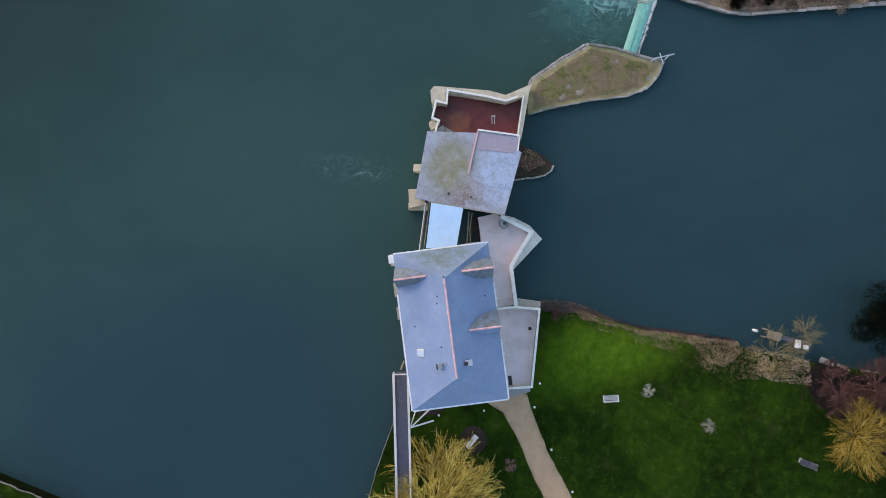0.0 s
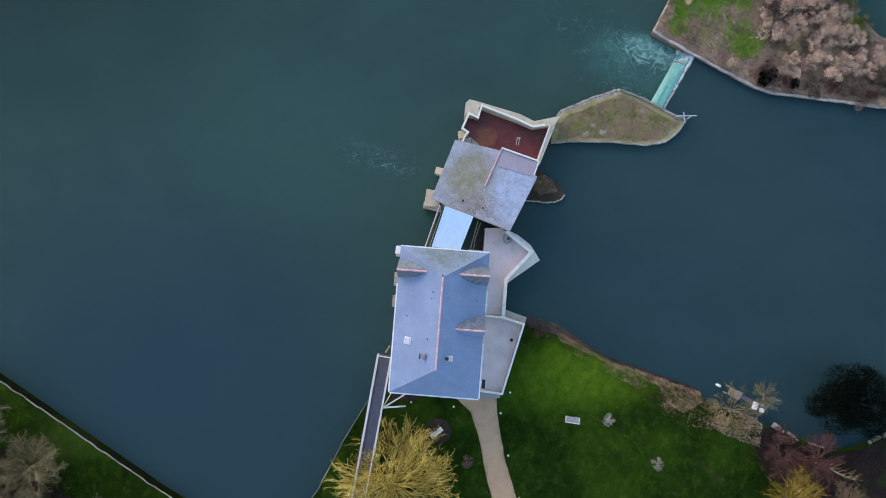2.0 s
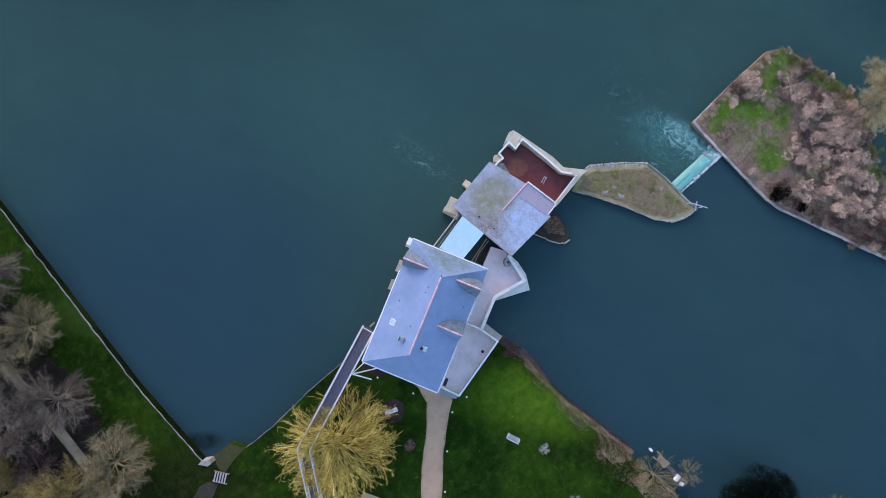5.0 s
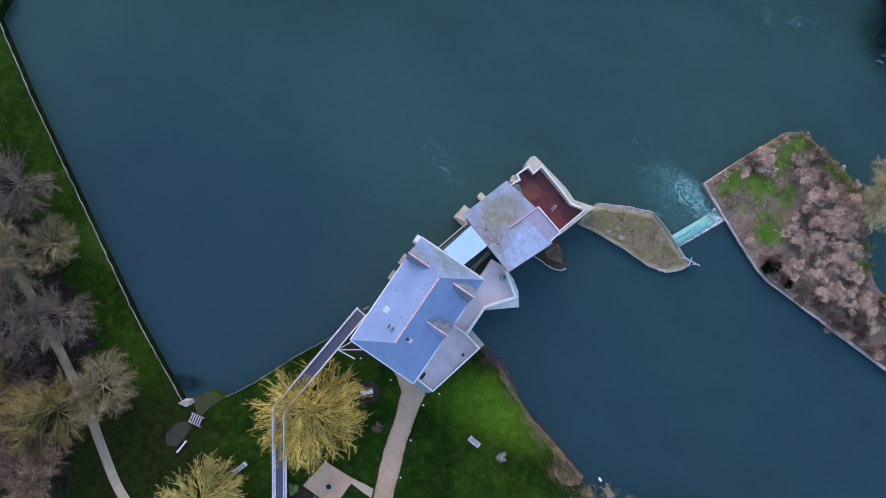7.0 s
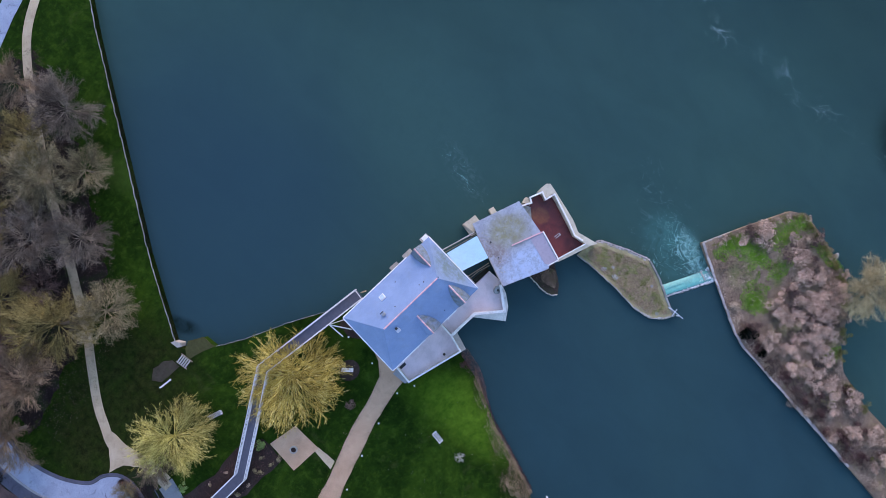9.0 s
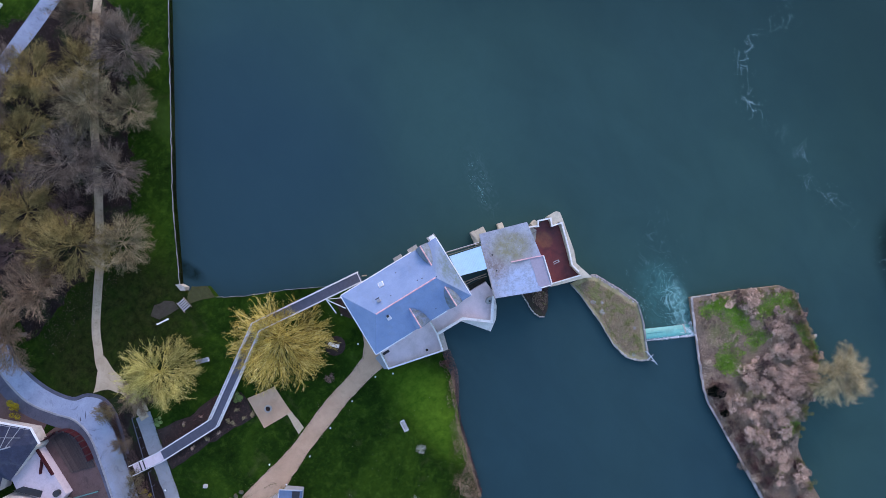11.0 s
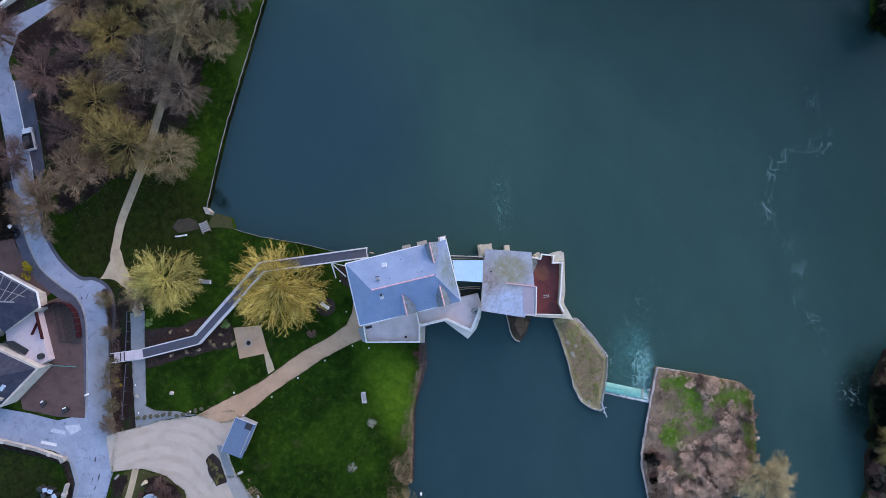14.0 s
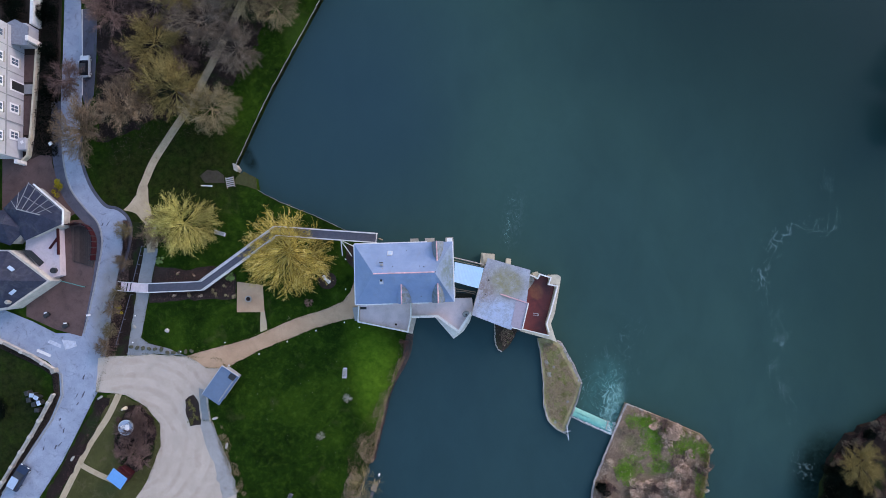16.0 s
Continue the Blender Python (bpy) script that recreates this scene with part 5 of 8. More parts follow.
TILE = bpy.data.meshes.new("ridge_tile")
bm = bmesh.new()
pr = [(-0.17, -0.07), (-0.12, 0.03), (0, 0.08), (0.12, 0.03), (0.17, -0.07)]
rings = [[bm.verts.new((x, y, z)) for y, z in pr] for x in (-0.5, 0.5)]
for j in range(4):
    bm.faces.new((rings[0][j], rings[1][j], rings[1][j + 1], rings[0][j + 1]))
bm.faces.new(rings[0])
bm.faces.new(rings[1][::-1])
bmesh.ops.recalc_face_normals(bm, faces=bm.faces[:])
bm.to_mesh(TILE)
bm.free()
TILE.materials.append(PINK)


def ridge_tiles(parent, a, b, step=0.42, lift=0.05):
    a, b = Vector(a), Vector(b)
    d = b - a
    n = max(1, round(d.length / step))
    q = d.to_track_quat("X", "Z").to_matrix().to_4x4()
    for i in range(n):
        o = new("ridge_tile", TILE)
        o.parent = parent
        o.matrix_basis = Matrix.Translation(a + d * ((i + 0.5) / n) + Vector((0, 0, lift))) @ q @ Matrix.Diagonal((d.length / n * 0.97, 0.52, 0.6, 1))


ridge_tiles(roof, (RX0, RY, RIDGE), (RX1, RY, RIDGE))


def dormer(x, side, east, west, top=9.0):
    """A gabled dormer whose ridge runs into the main slope: (half width, slates) of its two sides."""
    yf = Y1 + 0.04 if side > 0 else Y0 - 0.04
    run = (Y1 - RY) if side > 0 else (RY - Y0)
    yb = yf - side * run * (top - EAVE) / (RIDGE - EAVE) - side * 0.12
    ob = None
    for sx, (half, slates) in ((1, east), (-1, west)):
        bm = bmesh.new()
        f, b = bm.verts.new((x, yf, top)), bm.verts.new((x, yb, top))
        c = bm.verts.new((x + sx * half, yf, EAVE + 0.06))
        low = bm.verts.new((x, yf, EAVE + 0.06))
        # the valley bows out a little on its way up
        bow = []
        for k, w in ((0.3, 0.97), (0.6, 0.74), (0.85, 0.36)):
            y = yf + (yb - yf) * k
            bow.append(bm.verts.new((x + sx * half * w, y, slope_z(min(max(y, Y0), Y1)) + 0.05)))
        rim = [c] + bow + [b]
        for p, q in zip(rim, rim[1:]):
            bm.faces.new((f, p, q))
        bm.faces.new((f, c, low))
        bmesh.ops.recalc_face_normals(bm, faces=bm.faces[:])
        for face in bm.faces:
            if face.normal.z < 0:
                face.normal_flip()
        if ob is None:
            ob = part("dormer", bm, slates, mill, "small gabled dormer with lichen-covered slates")
        else:
            part("slope", bm, slates, ob)
    ridge_tiles(ob, (x, yf, top), (x, yb + side * 0.1, top), 0.4)
    wall = bmesh.new()
    tri = [(x - west[0] + 0.2, EAVE + 0.1), (x + east[0] - 0.2, EAVE + 0.1), (x, top - 0.25)]
    vs = [wall.verts.new((px, yf + side * 0.015, pz)) for px, pz in tri]
    wall.faces.new(vs if side < 0 else vs[::-1])
    part("gable", wall, CREAM, ob, "pale stone gable")


def slope_z(y):
    return EAVE + (RIDGE - EAVE) * ((Y1 - y) / (Y1 - RY) if y > RY else (y - Y0) / (RY - Y0))


dormer(-3.2, 1, (0.95, LICHENSLATE), (0.75, LICHENSLATE))
dormer(-3.2, -1, (0.9, LICHENSLATE), (0.95, LICHENSLATE))
dormer(-8.25, -1, (1.25, LICHENSLATE), (0.75, SLATE))
# gutters on the long sides and the ends
for a, b in (((X0 - 0.06, Y0, 0), (X0 - 0.06, Y1, 0)), ((X0, Y1 + 0.06, 0), (-4.6, Y1 + 0.06, 0)), ((X0, Y0 - 0.06, 0), (-9.7, Y0 - 0.06, 0)), ((-6.8, Y0 - 0.06, 0), (-4.6, Y0 - 0.06, 0)), ((X1 + 0.05, Y0, 0), (X1 + 0.05, Y1, 0))):
    part("gutter", beam((*a[:2], EAVE - 0.05), (*b[:2], EAVE - 0.05), 0.13, 0.12), WHITE, mill, "white gutter")
for x in (-13.4, -11.0, -6.0):
    part("gutter_bracket", box(0.16, 0.24, 0.06, (x, Y0 - 0.1, EAVE)), WHITE, mill)


sk = part("skylight", box(0.70, 0.78, 0.12, (-9.8, 3.0, slope_z(3.0) - 0.02), 0, 0.03, None, -37), RAILM, mill, "white framed skylight")
part("pane", box(0.50, 0.58, 0.03, (-9.8, 3.0 + 0.078, slope_z(3.0) + 0.092), 0, 0.01, None, -37), PALEBLUE, sk, "pale reflecting pane")
v = part("vent", box(0.42, 0.34, 0.7, (-10.85, 1.45, slope_z(1.45) - 0.25), 0, 0.03), GREYSTONE, mill, "small grey flue")
part("cowl", box(0.5, 0.12, 0.12, (-10.85, 1.75, slope_z(1.45) + 0.45), 0, 0.02), DARK, v, "dark cowl")
v = part("vent", box(0.5, 0.62, 0.55, (-10.9, -0.95, slope_z(-0.95) - 0.25), 0, 0.04), ZINC, mill, "zinc-covered vent box")
part("cap", box(0.3, 0.3, 0.16, (-10.9, -0.72, slope_z(-0.95) + 0.3), 0, 0.04), DARK, v, "dark vent cap")
for x, y in ((-5.0, 1.0), (-5.6, 1.1), (-7.5, 3.3), (-9.3, 1.2), (-5.6, -3.1), (-10.7, 0.9), (-3.4, 0.25)):
    part("roof_vent", box(0.13, 0.13, 0.08, (x, y, min(slope_z(y), RIDGE - 0.1) - 0.02), 0, 0.03), GREYSTONE if x == -10.7 else DARK, mill, "small slate vent")
part("kneeler", box(0.75, 0.55, 0.35, (-1.4, Y1 + 0.2, EAVE - 0.35), 0, 0.04), WHITE, mill, "white corner block under the eaves")
for x, w in ((-6.9, 1.15), (-4.5, 1.35), (-1.45, 1.1)):
    bm = slab([(x - w / 2, Y1 - 0.3), (x + w / 2, Y1 - 0.3), (x + w / 2, Y1 + 0.95), (x - w / 2, Y1 + 0.95)], -3.4, -0.1)
    part("pier", bm, CREAM, mill, "stone pier standing in the river")
    part("pier_cap", slab([(x - w / 2 - 0.06, Y1 - 0.3), (x + w / 2 + 0.06, Y1 - 0.3), (x + w / 2 + 0.06, Y1 + 1.02), (x - w / 2 - 0.06, Y1 + 1.02)], -0.1, 0.1), STONE, mill)

# terraces on the pond side
low = [(-15.5, -3.8), (-7.55, -3.8), (-7.6, -6.4), (-8.15, -8.75), (-15.75, -7.0)]
terrace = thing("terrace", "grey paved terrace with white coped parapets beside the mill", "terrace")
part("paving", slab(low, -3.4, 0.45), TERRACE, terrace)
part("parapet", band([(-7.6, -3.85), (-7.65, -6.4), (-8.2, -8.75), (-15.75, -7.0), (-15.6, -4.6)], 0.2, 0.0, 1.05), CREAM, terrace)
part("coping", band([(-7.6, -3.85), (-7.65, -6.4), (-8.2, -8.75), (-15.75, -7.0), (-15.6, -4.6)], 0.21, 1.05, 1.13), COPING, terrace, "white coping")
part("step", slab([(-16.7, -4.9), (-15.6, -4.7), (-15.75, -7.0), (-16.4, -6.9)], 0.0, 0.3), GREYSTONE, terrace, "worn grey entrance step")
part("grating", box(0.95, 0.38, 0.03, (-15.0, -5.0, 0.45)), DARK, terrace, "dark floor grating")
up = [(-7.5, -3.8), (1.75, -3.9), (1.9, -5.6), (1.3, -6.6), (-0.45, -8.9), (-3.5, -6.5), (-7.5, -6.5)]
upper = thing("terrace", "grey terrace ending in a pointed stone cutwater", "terrace")
part("paving", slab(up, -3.4, 0.5), TERRACE, upper)
part("cutwater", slab([(-4.1, -6.7), (-1.25, -10.15), (0.3, -9.05), (1.3, -7.6), (1.75, -6.4), (1.2, -6.5), (-0.4, -8.9), (-3.4, -6.4)], -3.4, -0.15), CUTSTONE, upper, "pale pointed stone cutwater")
line = [(-7.55, -6.5), (-3.55, -6.5), (-0.45, -8.95), (1.55, -6.1)]
part("parapet", band(line, 0.26, 0.0, 0.95), CREAM, upper)
part("coping", band(line, 0.36, 0.95, 1.05), COPING, upper, "white coping")
part("buttress", slab([(-8.6, -8.95), (-7.9, -6.7), (-6.9, -6.7), (-7.6, -9.2)], -3.4, -0.2), STONE, terrace, "broken stone footing")
mst = thing("millstone", "old dark millstone leaning on the terrace wall", "millstone", (0.75, -6.3, 0.5), 20)
bm = bmesh.new()
bmesh.ops.create_cone(bm, cap_ends=True, segments=24, radius1=0.55, radius2=0.55, depth=0.26, matrix=pose(0, 0, 0.42, 38, 0, 0))
bmesh.ops.bevel(bm, geom=bm.edges[:], offset=0.03, segments=1, affect="EDGES")
part("stone", bm, GREYSTONE, mst)
part("hub", rod((0, -0.07, 0.42 + 0.09), (0, -0.12, 0.42 + 0.16), 0.16, 0.16, 12), DARK, mst, "dark iron eye")
lamp = thing("pot", "small pale pot standing on the terrace", "pot", (-10.0, -7.6, 0.45))
bm = rod((0, 0, 0), (0, 0, 0.4), 0.14, 0.2, 12)
part("body", bm, STONE, lamp)
part("soil", rod((0, 0, 0.36), (0, 0, 0.41), 0.17, 0.17, 12), SOIL, lamp)

# mill race between the two buildings
race = thing("corrugated_roof", "pale blue translucent corrugated roof over the mill race", "roof")
P0, PU, PV = Vector((-0.75, 1.65, 3.2)), Vector((3.55, 0.6, 3.2)), Vector((-0.95, -1.3, 3.35))
bm = bmesh.new()
n, rows = 110, []
for i in range(n + 1):
    a = P0 + (PU - P0) * (i / n)
    b = PV + (Vector((2.65, -2.4, 3.35)) - PV) * (i / n)
    h = Vector((0, 0, 0.007 * math.sin(i / n * 2 * math.pi * 19)))
    rows.append([bm.verts.new(p + h) for p in (a, a.lerp(b, 0.5), b)])
for r0, r1 in zip(rows, rows[1:]):
    for j in range(2):
        bm.faces.new((r0[j], r1[j], r1[j + 1], r0[j + 1]))
smooth(part("sheet", bm, SHEET, race))
for k in (0.02, 0.5, 0.98):
    a, b = P0.lerp(PU, k), PV.lerp(Vector((2.65, -2.4, 3.35)), k)
    part("rafter", beam(a - Vector((0, 0, 0.12)), b - Vector((0, 0, 0.12)), 0.1, 0.14), TIMBER, race)
for p in (P0, PU, PV, Vector((2.65, -2.4, 3.35))):
    q = p.lerp(Vector((0.9, -0.4, 3.2)), 0.06)
    part("post", box(0.14, 0.14, p.z + 1.9, (q.x, q.y, -2.0)), TIMBER, race)
solid("race_wall", slab([(-1.3, -3.1), (1.9, -3.3), (1.75, -3.85), (-1.3, -3.78)], -3.4, 0.1), SHADEWALL, "stone side wall of the mill race, shade put into its dark colour", "wall", kind="structure")
gan = thing("gantry", "weathered timber beams spanning the dark mill race", "gantry")
for a, b, w in (((3.7, 1.05, 2.5), (-1.0, 2.35, 2.5), 0.12), ((3.65, 0.75, 2.5), (-1.0, 1.95, 2.5), 0.08), ((2.35, -3.0, 1.4), (-1.0, -2.35, 1.4), 0.12), ((2.2, -3.3, 1.4), (0.6, -2.85, 1.4), 0.10), ((0.6, -2.85, 1.4), (-1.0, -2.75, 1.4), 0.10)):
    part("beam", beam(a, b, w, 0.14), TIMBER, gan)
part("ledge", box(0.6, 1.4, 0.1, (-1.0, -2.9, 1.2)), STONE, gan)
part("handrail", beam((3.6, 1.15, 3.2), (-0.9, 2.35, 3.2), 0.07, 0.07), RAILM, gan)
for k in (0.1, 0.5, 0.9):
    part("post", box(0.07, 0.07, 0.75, (3.6 - 4.5 * k, 1.15 + 1.2 * k, 2.5)), RAILM, gan)

# flat-roofed wheelhouse
flat = [(10.5, 0.1), (4.2, 2.1), (1.5, -6.3), (7.3, -8.7), (7.55, -8.35), (8.75, -8.8), (10.0, -4.8), (9.75, -4.6)]
house2 = thing("wheelhouse", "low flat-roofed wheelhouse with a lichen-stained roof, built over the race", "house")
part("wall", slab(offset(flat, 0.25 if sum(a[0] * b[1] - b[0] * a[1] for a, b in zip(flat, flat[1:] + flat[:1])) > 0 else -0.25, True), -3.4, 2.7), CREAM, house2, "pale masonry walls")
part("roof", slab(flat, 2.7, 2.92), LEAD, house2, "grey flat roof stained with moss and lichen")
raised = [(9.9, -4.86), (5.9, -3.35), (4.6, -4.4), (3.9, -7.25), (7.25, -8.62), (7.5, -8.28), (8.7, -8.7)]
part("roof_panel", slab(raised, 2.92, 2.94), LEAD, house2)
part("lead_sheet", slab([(9.85, -4.95), (8.2, -4.3), (7.3, -7.9), (7.55, -8.2), (8.65, -8.6)], 2.96, 2.985), plain("lilac_lead", (0.36, 0.32, 0.38), 0.5, 0, 0.1), house2, "smooth lilac-grey lead sheet")
part("flashing", beam((10.0, -4.82, 3.0), (5.9, -3.32, 3.0), 0.14, 0.12), PINK, house2, "pinkish flashing strip")
part("upstand", beam((10.0, -4.8, 3.02), (8.95, -8.65, 3.02), 0.14, 0.2), COPING, house2, "white roof upstand")
part("upstand", beam((8.95, -8.72, 3.0), (7.5, -8.35, 3.0), 0.12, 0.16), COPING, house2)
part("edge_trim", band([(3.75, 0.9), (1.5, -6.3)], 0.12, 2.92, 3.0), STONE, house2, "broken pale edging stones")
rg = random.Random(3)
for k in range(16):
    t = rg.random()
    x, y = 3.85 - 2.2 * t + rg.uniform(0.1, 1.0), 0.9 - 7.0 * t
    o = new("roof_stone", rg.choice(STONES))
    o.parent = house2
    o.matrix_basis = pose(x, y, 2.96, 0, 0, rg.uniform(0, 180)) @ Matrix.Diagonal((rg.uniform(0.12, 0.3), rg.uniform(0.1, 0.22), 0.1, 1))
for x, y in ((4.25, -1.2), (3.6, -3.3)):
    part("outlet", box(0.22, 0.22, 0.06, (x, y, 2.92), 20, 0.02), DARK, house2, "small dark roof outlet")
for pts, z in (([(3.55, 2.9), (5.45, 2.75), (5.35, 1.4), (3.7, 1.2)], 0.6), ([(3.45, 3.0), (4.1, 2.95), (3.9, 0.9), (3.2, 1.1)], 0.35), ([(7.3, 2.05), (8.0, 1.9), (7.8, 0.7), (7.0, 0.8)], 0.3)):
    part("pier", slab(pts, -3.4, z), CREAM, house2, "cream stone pier in the tailrace")

# open basin with the rust-red floor
basin = thing("basin", "open walled basin with a rust-red floor and cream stone walls", "basin")
part("floor", slab([(9.4, -1.0), (11.0, -0.6), (14.6, -1.3), (13.7, -6.2), (13.0, -8.2), (13.6, -10.2), (9.0, -9.0)], -3.4, 0.4), RUST, basin, "rust-red wet floor")
part("quay", slab([(13.5, -0.95), (13.75, -0.7), (14.9, -0.72), (15.3, -1.1), (15.15, -2.0), (14.15, -6.6), (13.5, -8.15), (14.3, -10.95), (13.2, -10.3), (12.75, -8.1), (13.45, -6.0), (14.55, -2.2), (13.5, -2.15)], -3.4, 1.3), CREAM, basin, "broad cream stone river wall")
part("wall", slab([(13.95, -10.65), (13.2, -9.85), (9.15, -8.75), (8.95, -9.12), (12.6, -10.25)], -3.4, 1.25), CREAM, basin, "broad cream stone pond wall")
part("wall", slab([(9.7, -0.75), (11.0, -0.55), (11.35, -1.6), (9.9, -1.65)], -3.4, 1.05), STONE, basin, "grey stone block beside the wheelhouse")
part("wall", slab([(11.15, -0.4), (11.9, -0.15), (12.3, -0.9), (11.5, -1.3)], -3.4, 0.7), CREAM, basin)
coping = [(10.3, -0.55), (11.35, -0.95), (11.75, -1.2), (12.1, -0.55), (13.75, -1.15), (13.35, -2.15), (14.7, -2.45), (13.55, -6.2), (12.85, -8.1), (13.15, -9.3)]
part("parapet", band(coping, 0.14, 0.4, 1.5), CREAM, basin)
part("coping", band(coping, 0.2, 1.5, 1.57), COPING, basin, "thin white coping")
part("coping", band([(13.2, -9.88), (9.15, -8.78)], 0.12, 1.25, 1.36), COPING, basin, "thin white coping")
part("kerb", slab([(9.9, -1.7), (11.3, -1.65), (10.9, -2.2), (10.3, -2.9), (10.0, -3.2)], 0.3, 0.75), STONE, basin, "pale stone kerb in the basin")
crate = thing("plank", "pale plank lying on the red floor", "plank", (11.4, -6.7, 0.4), -8)
for y in (-0.12, 0.14):
    part("board", box(0.8, 0.09, 0.06, (0, y, 0), 3, 0.01), BENCHM, crate)
part("block", box(0.16, 0.36, 0.10, (0.36, 0.0, 0.06), 0, 0.01), BENCHM, crate)


# ---- footbridge from the lane to the mill ----
bridge = thing("footbridge", "long raised footbridge with grey deck and pale handrails", "footbridge")
run = [((-52.8, -0.5), 0.35, 1.65), ((-48.5, -0.95), 0.4, 1.65), ((-39.75, -0.85), 0.9, 1.5), ((-27.6, 7.15), 2.1, 1.5), ((-12.25, 5.55), 3.0, 1.35)]
pts2 = [p for p, _, _ in run]
L, R = offset(pts2, 0.68), offset(pts2, -0.68)
for i in range(4):
    bm = bmesh.new()
    q = [(*L[i], run[i][1]), (*L[i + 1], run[i + 1][1]), (*R[i + 1], run[i + 1][1]), (*R[i], run[i][1])]
    hi = [bm.verts.new(p) for p in q]
    lo = [bm.verts.new((p[0], p[1], p[2] - 0.18)) for p in q]
    bm.faces.new(hi[::-1])
    bm.faces.new(lo)
    for j in range(4):
        bm.faces.new((hi[j], hi[(j + 1) % 4], lo[(j + 1) % 4], lo[j]))
    bmesh.ops.recalc_face_normals(bm, faces=bm.faces[:])
    part("deck", bm, TERRACE if i == 0 else DECK, bridge, "pale landing deck" if i == 0 else "grey deck")
    for side in ((L, R) if i else ()):
        a, b = Vector((*side[i], run[i][1])), Vector((*side[i + 1], run[i + 1][1]))
        part("handrail", beam(a + Vector((0, 0, 1.0)), b + Vector((0, 0, 1.0)), 0.10, 0.08), RAILM, bridge, "pale handrail")
        part("kerb", beam(a + Vector((0, 0, 0.06)), b + Vector((0, 0, 0.06)), 0.16, 0.12), RAILM, bridge)
        part("mid_rail", beam(a + Vector((0, 0, 0.55)), b + Vector((0, 0, 0.55)), 0.05, 0.05), RAILM, bridge)
        m = round((b - a).length / 1.9)
        for k in range(m + 1):
            p = a.lerp(b, k / m)
            part("post", box(0.09, 0.09, 0.98, (p.x, p.y, p.z)), RAILM, bridge)
            if side is L and k % 2 == 0 and p.z > 0.8:
                o = R[i][0] - L[i][0], R[i][1] - L[i][1]
                part("leg", box(0.14, 0.14, p.z + 1.0, (p.x + o[0] * 0.5, p.y + o[1] * 0.5, -1.1)), TIMBER, bridge)
a, b = Vector((*L[4], 3.0)), Vector((*R[4], 3.0))
part("handrail", beam(a + Vector((0, 0, 1.0)), b + Vector((0, 0, 1.0)), 0.10, 0.08), RAILM, bridge)
for side in (L, R):
    a = Vector((*side[0], 0.35))
    b = Vector((*side[1], 0.4))
    part("handrail", beam(a + Vector((0, 0, 0.85)), b + Vector((0, 0, 0.85)), 0.09, 0.08), RAILM, bridge)
for x in (-51.1, -51.65):
    part("step", beam((x, 0.25, 0.40), (x - 0.3, -1.35, 0.40), 0.14, 0.06), DARK, bridge, "dark step edge")
path_rail = thing("path_rail", "low weathered metal rail beside the grey path", "railing")
for a, b in (((-49.3, 5.6), (-50.75, -0.1)), ((-51.1, -1.9), (-53.4, -9.6))):
    part("rail", beam((*a, 0.75), (*b, 0.75), 0.07, 0.07), DECK, path_rail)
    for k in range(5):
        part("post", box(0.07, 0.07, 0.75, (a[0] + (b[0] - a[0]) * k / 4, a[1] + (b[1] - a[1]) * k / 4, 0)), DECK, path_rail)
trestle = thing("trestle", "white splayed struts bracing the footbridge", "trestle", (-17.8, 5.0, 0))
part("strut", beam((0.0, 0.35, 2.5), (-0.35, -1.8, 0.05), 0.13, 0.13), WHITE, trestle)
part("strut", beam((0.0, 0.35, 2.5), (1.1, -1.9, 0.05), 0.13, 0.13), WHITE, trestle)
part("strut", beam((0.1, 0.35, 2.5), (1.35, -0.35, 0.05), 0.10, 0.10), WHITE, trestle)


# ---- benches, lights and small things on the lawn ----
def bench(x, y, turn, label, back=True, length=1.75, deep=1.0, wood=BENCHM):
    b = thing("bench", label, "bench", (x, y, 0), turn, "park benches")
    b.scale = (1, deep, 1)
    for k in range(4):
        part("slat", box(length, 0.105, 0.04, (0, -0.2 + 0.125 * k, 0.42), 0, 0.008), wood if back else WHITE, b)
    for s in (-1, 1):
        part("leg", box(0.07, 0.48, 0.42, (s * (length / 2 - 0.22), 0, 0), 0, 0.01), GREYSTONE, b)
        part("armrest", box(0.08, 0.52, 0.05, (s * (length / 2 - 0.05), 0, 0.62), 0, 0.01), WHITE if wood is BENCHM else wood, b)
        part("armrest_post", box(0.06, 0.06, 0.2, (s * (length / 2 - 0.05), -0.2, 0.44)), WHITE, b)
    if back:
        for k in range(3):
            part("backrest_slat", box(length, 0.035, 0.10, (0, 0.27 + 0.02 * k, 0.50 + 0.13 * k), 0, 0.006), WHITE if k == 2 and wood is BENCHM else wood, b)
        for s in (-1, 1):
            part("back_post", box(0.06, 0.06, 0.45, (s * (length / 2 - 0.22), 0.31, 0.42)), BENCHM, b)
    return b


bench(-18.0, -14.8, 86, "silvered wooden park bench standing alone on the lawn", length=1.55)
bench(-37.1, 7.2, -17, "pale wooden bench on the grass by the willow")
bench(-27.0, -33.6, 62, "dark weathered wooden bench on the far lawn", wood=DECK)
bench(-20.6, -0.4, -46, "short whitish bench without back on bare soil", False, 1.5)
bench(-39.1, 14.75, -5, "narrow white bench by the river lawn", False, 1.7, 0.4)
steps = thing("jetty_steps", "grey timber steps at the corner of the quay", "steps", (-35.6, 15.3, 0), 10)
for k in range(5):
    part("tread", box(1.15, 0.16, 0.07, (0, -0.62 + 0.30 * k, 0.05 + 0.03 * k), 0, 0.01), BENCHM, steps)
part("stringer", box(0.1, 1.8, 0.1, (-0.6, -0.05, 0)), TIMBER, steps)
part("stringer", box(0.1, 1.8, 0.1, (0.6, -0.05, 0)), TIMBER, steps)


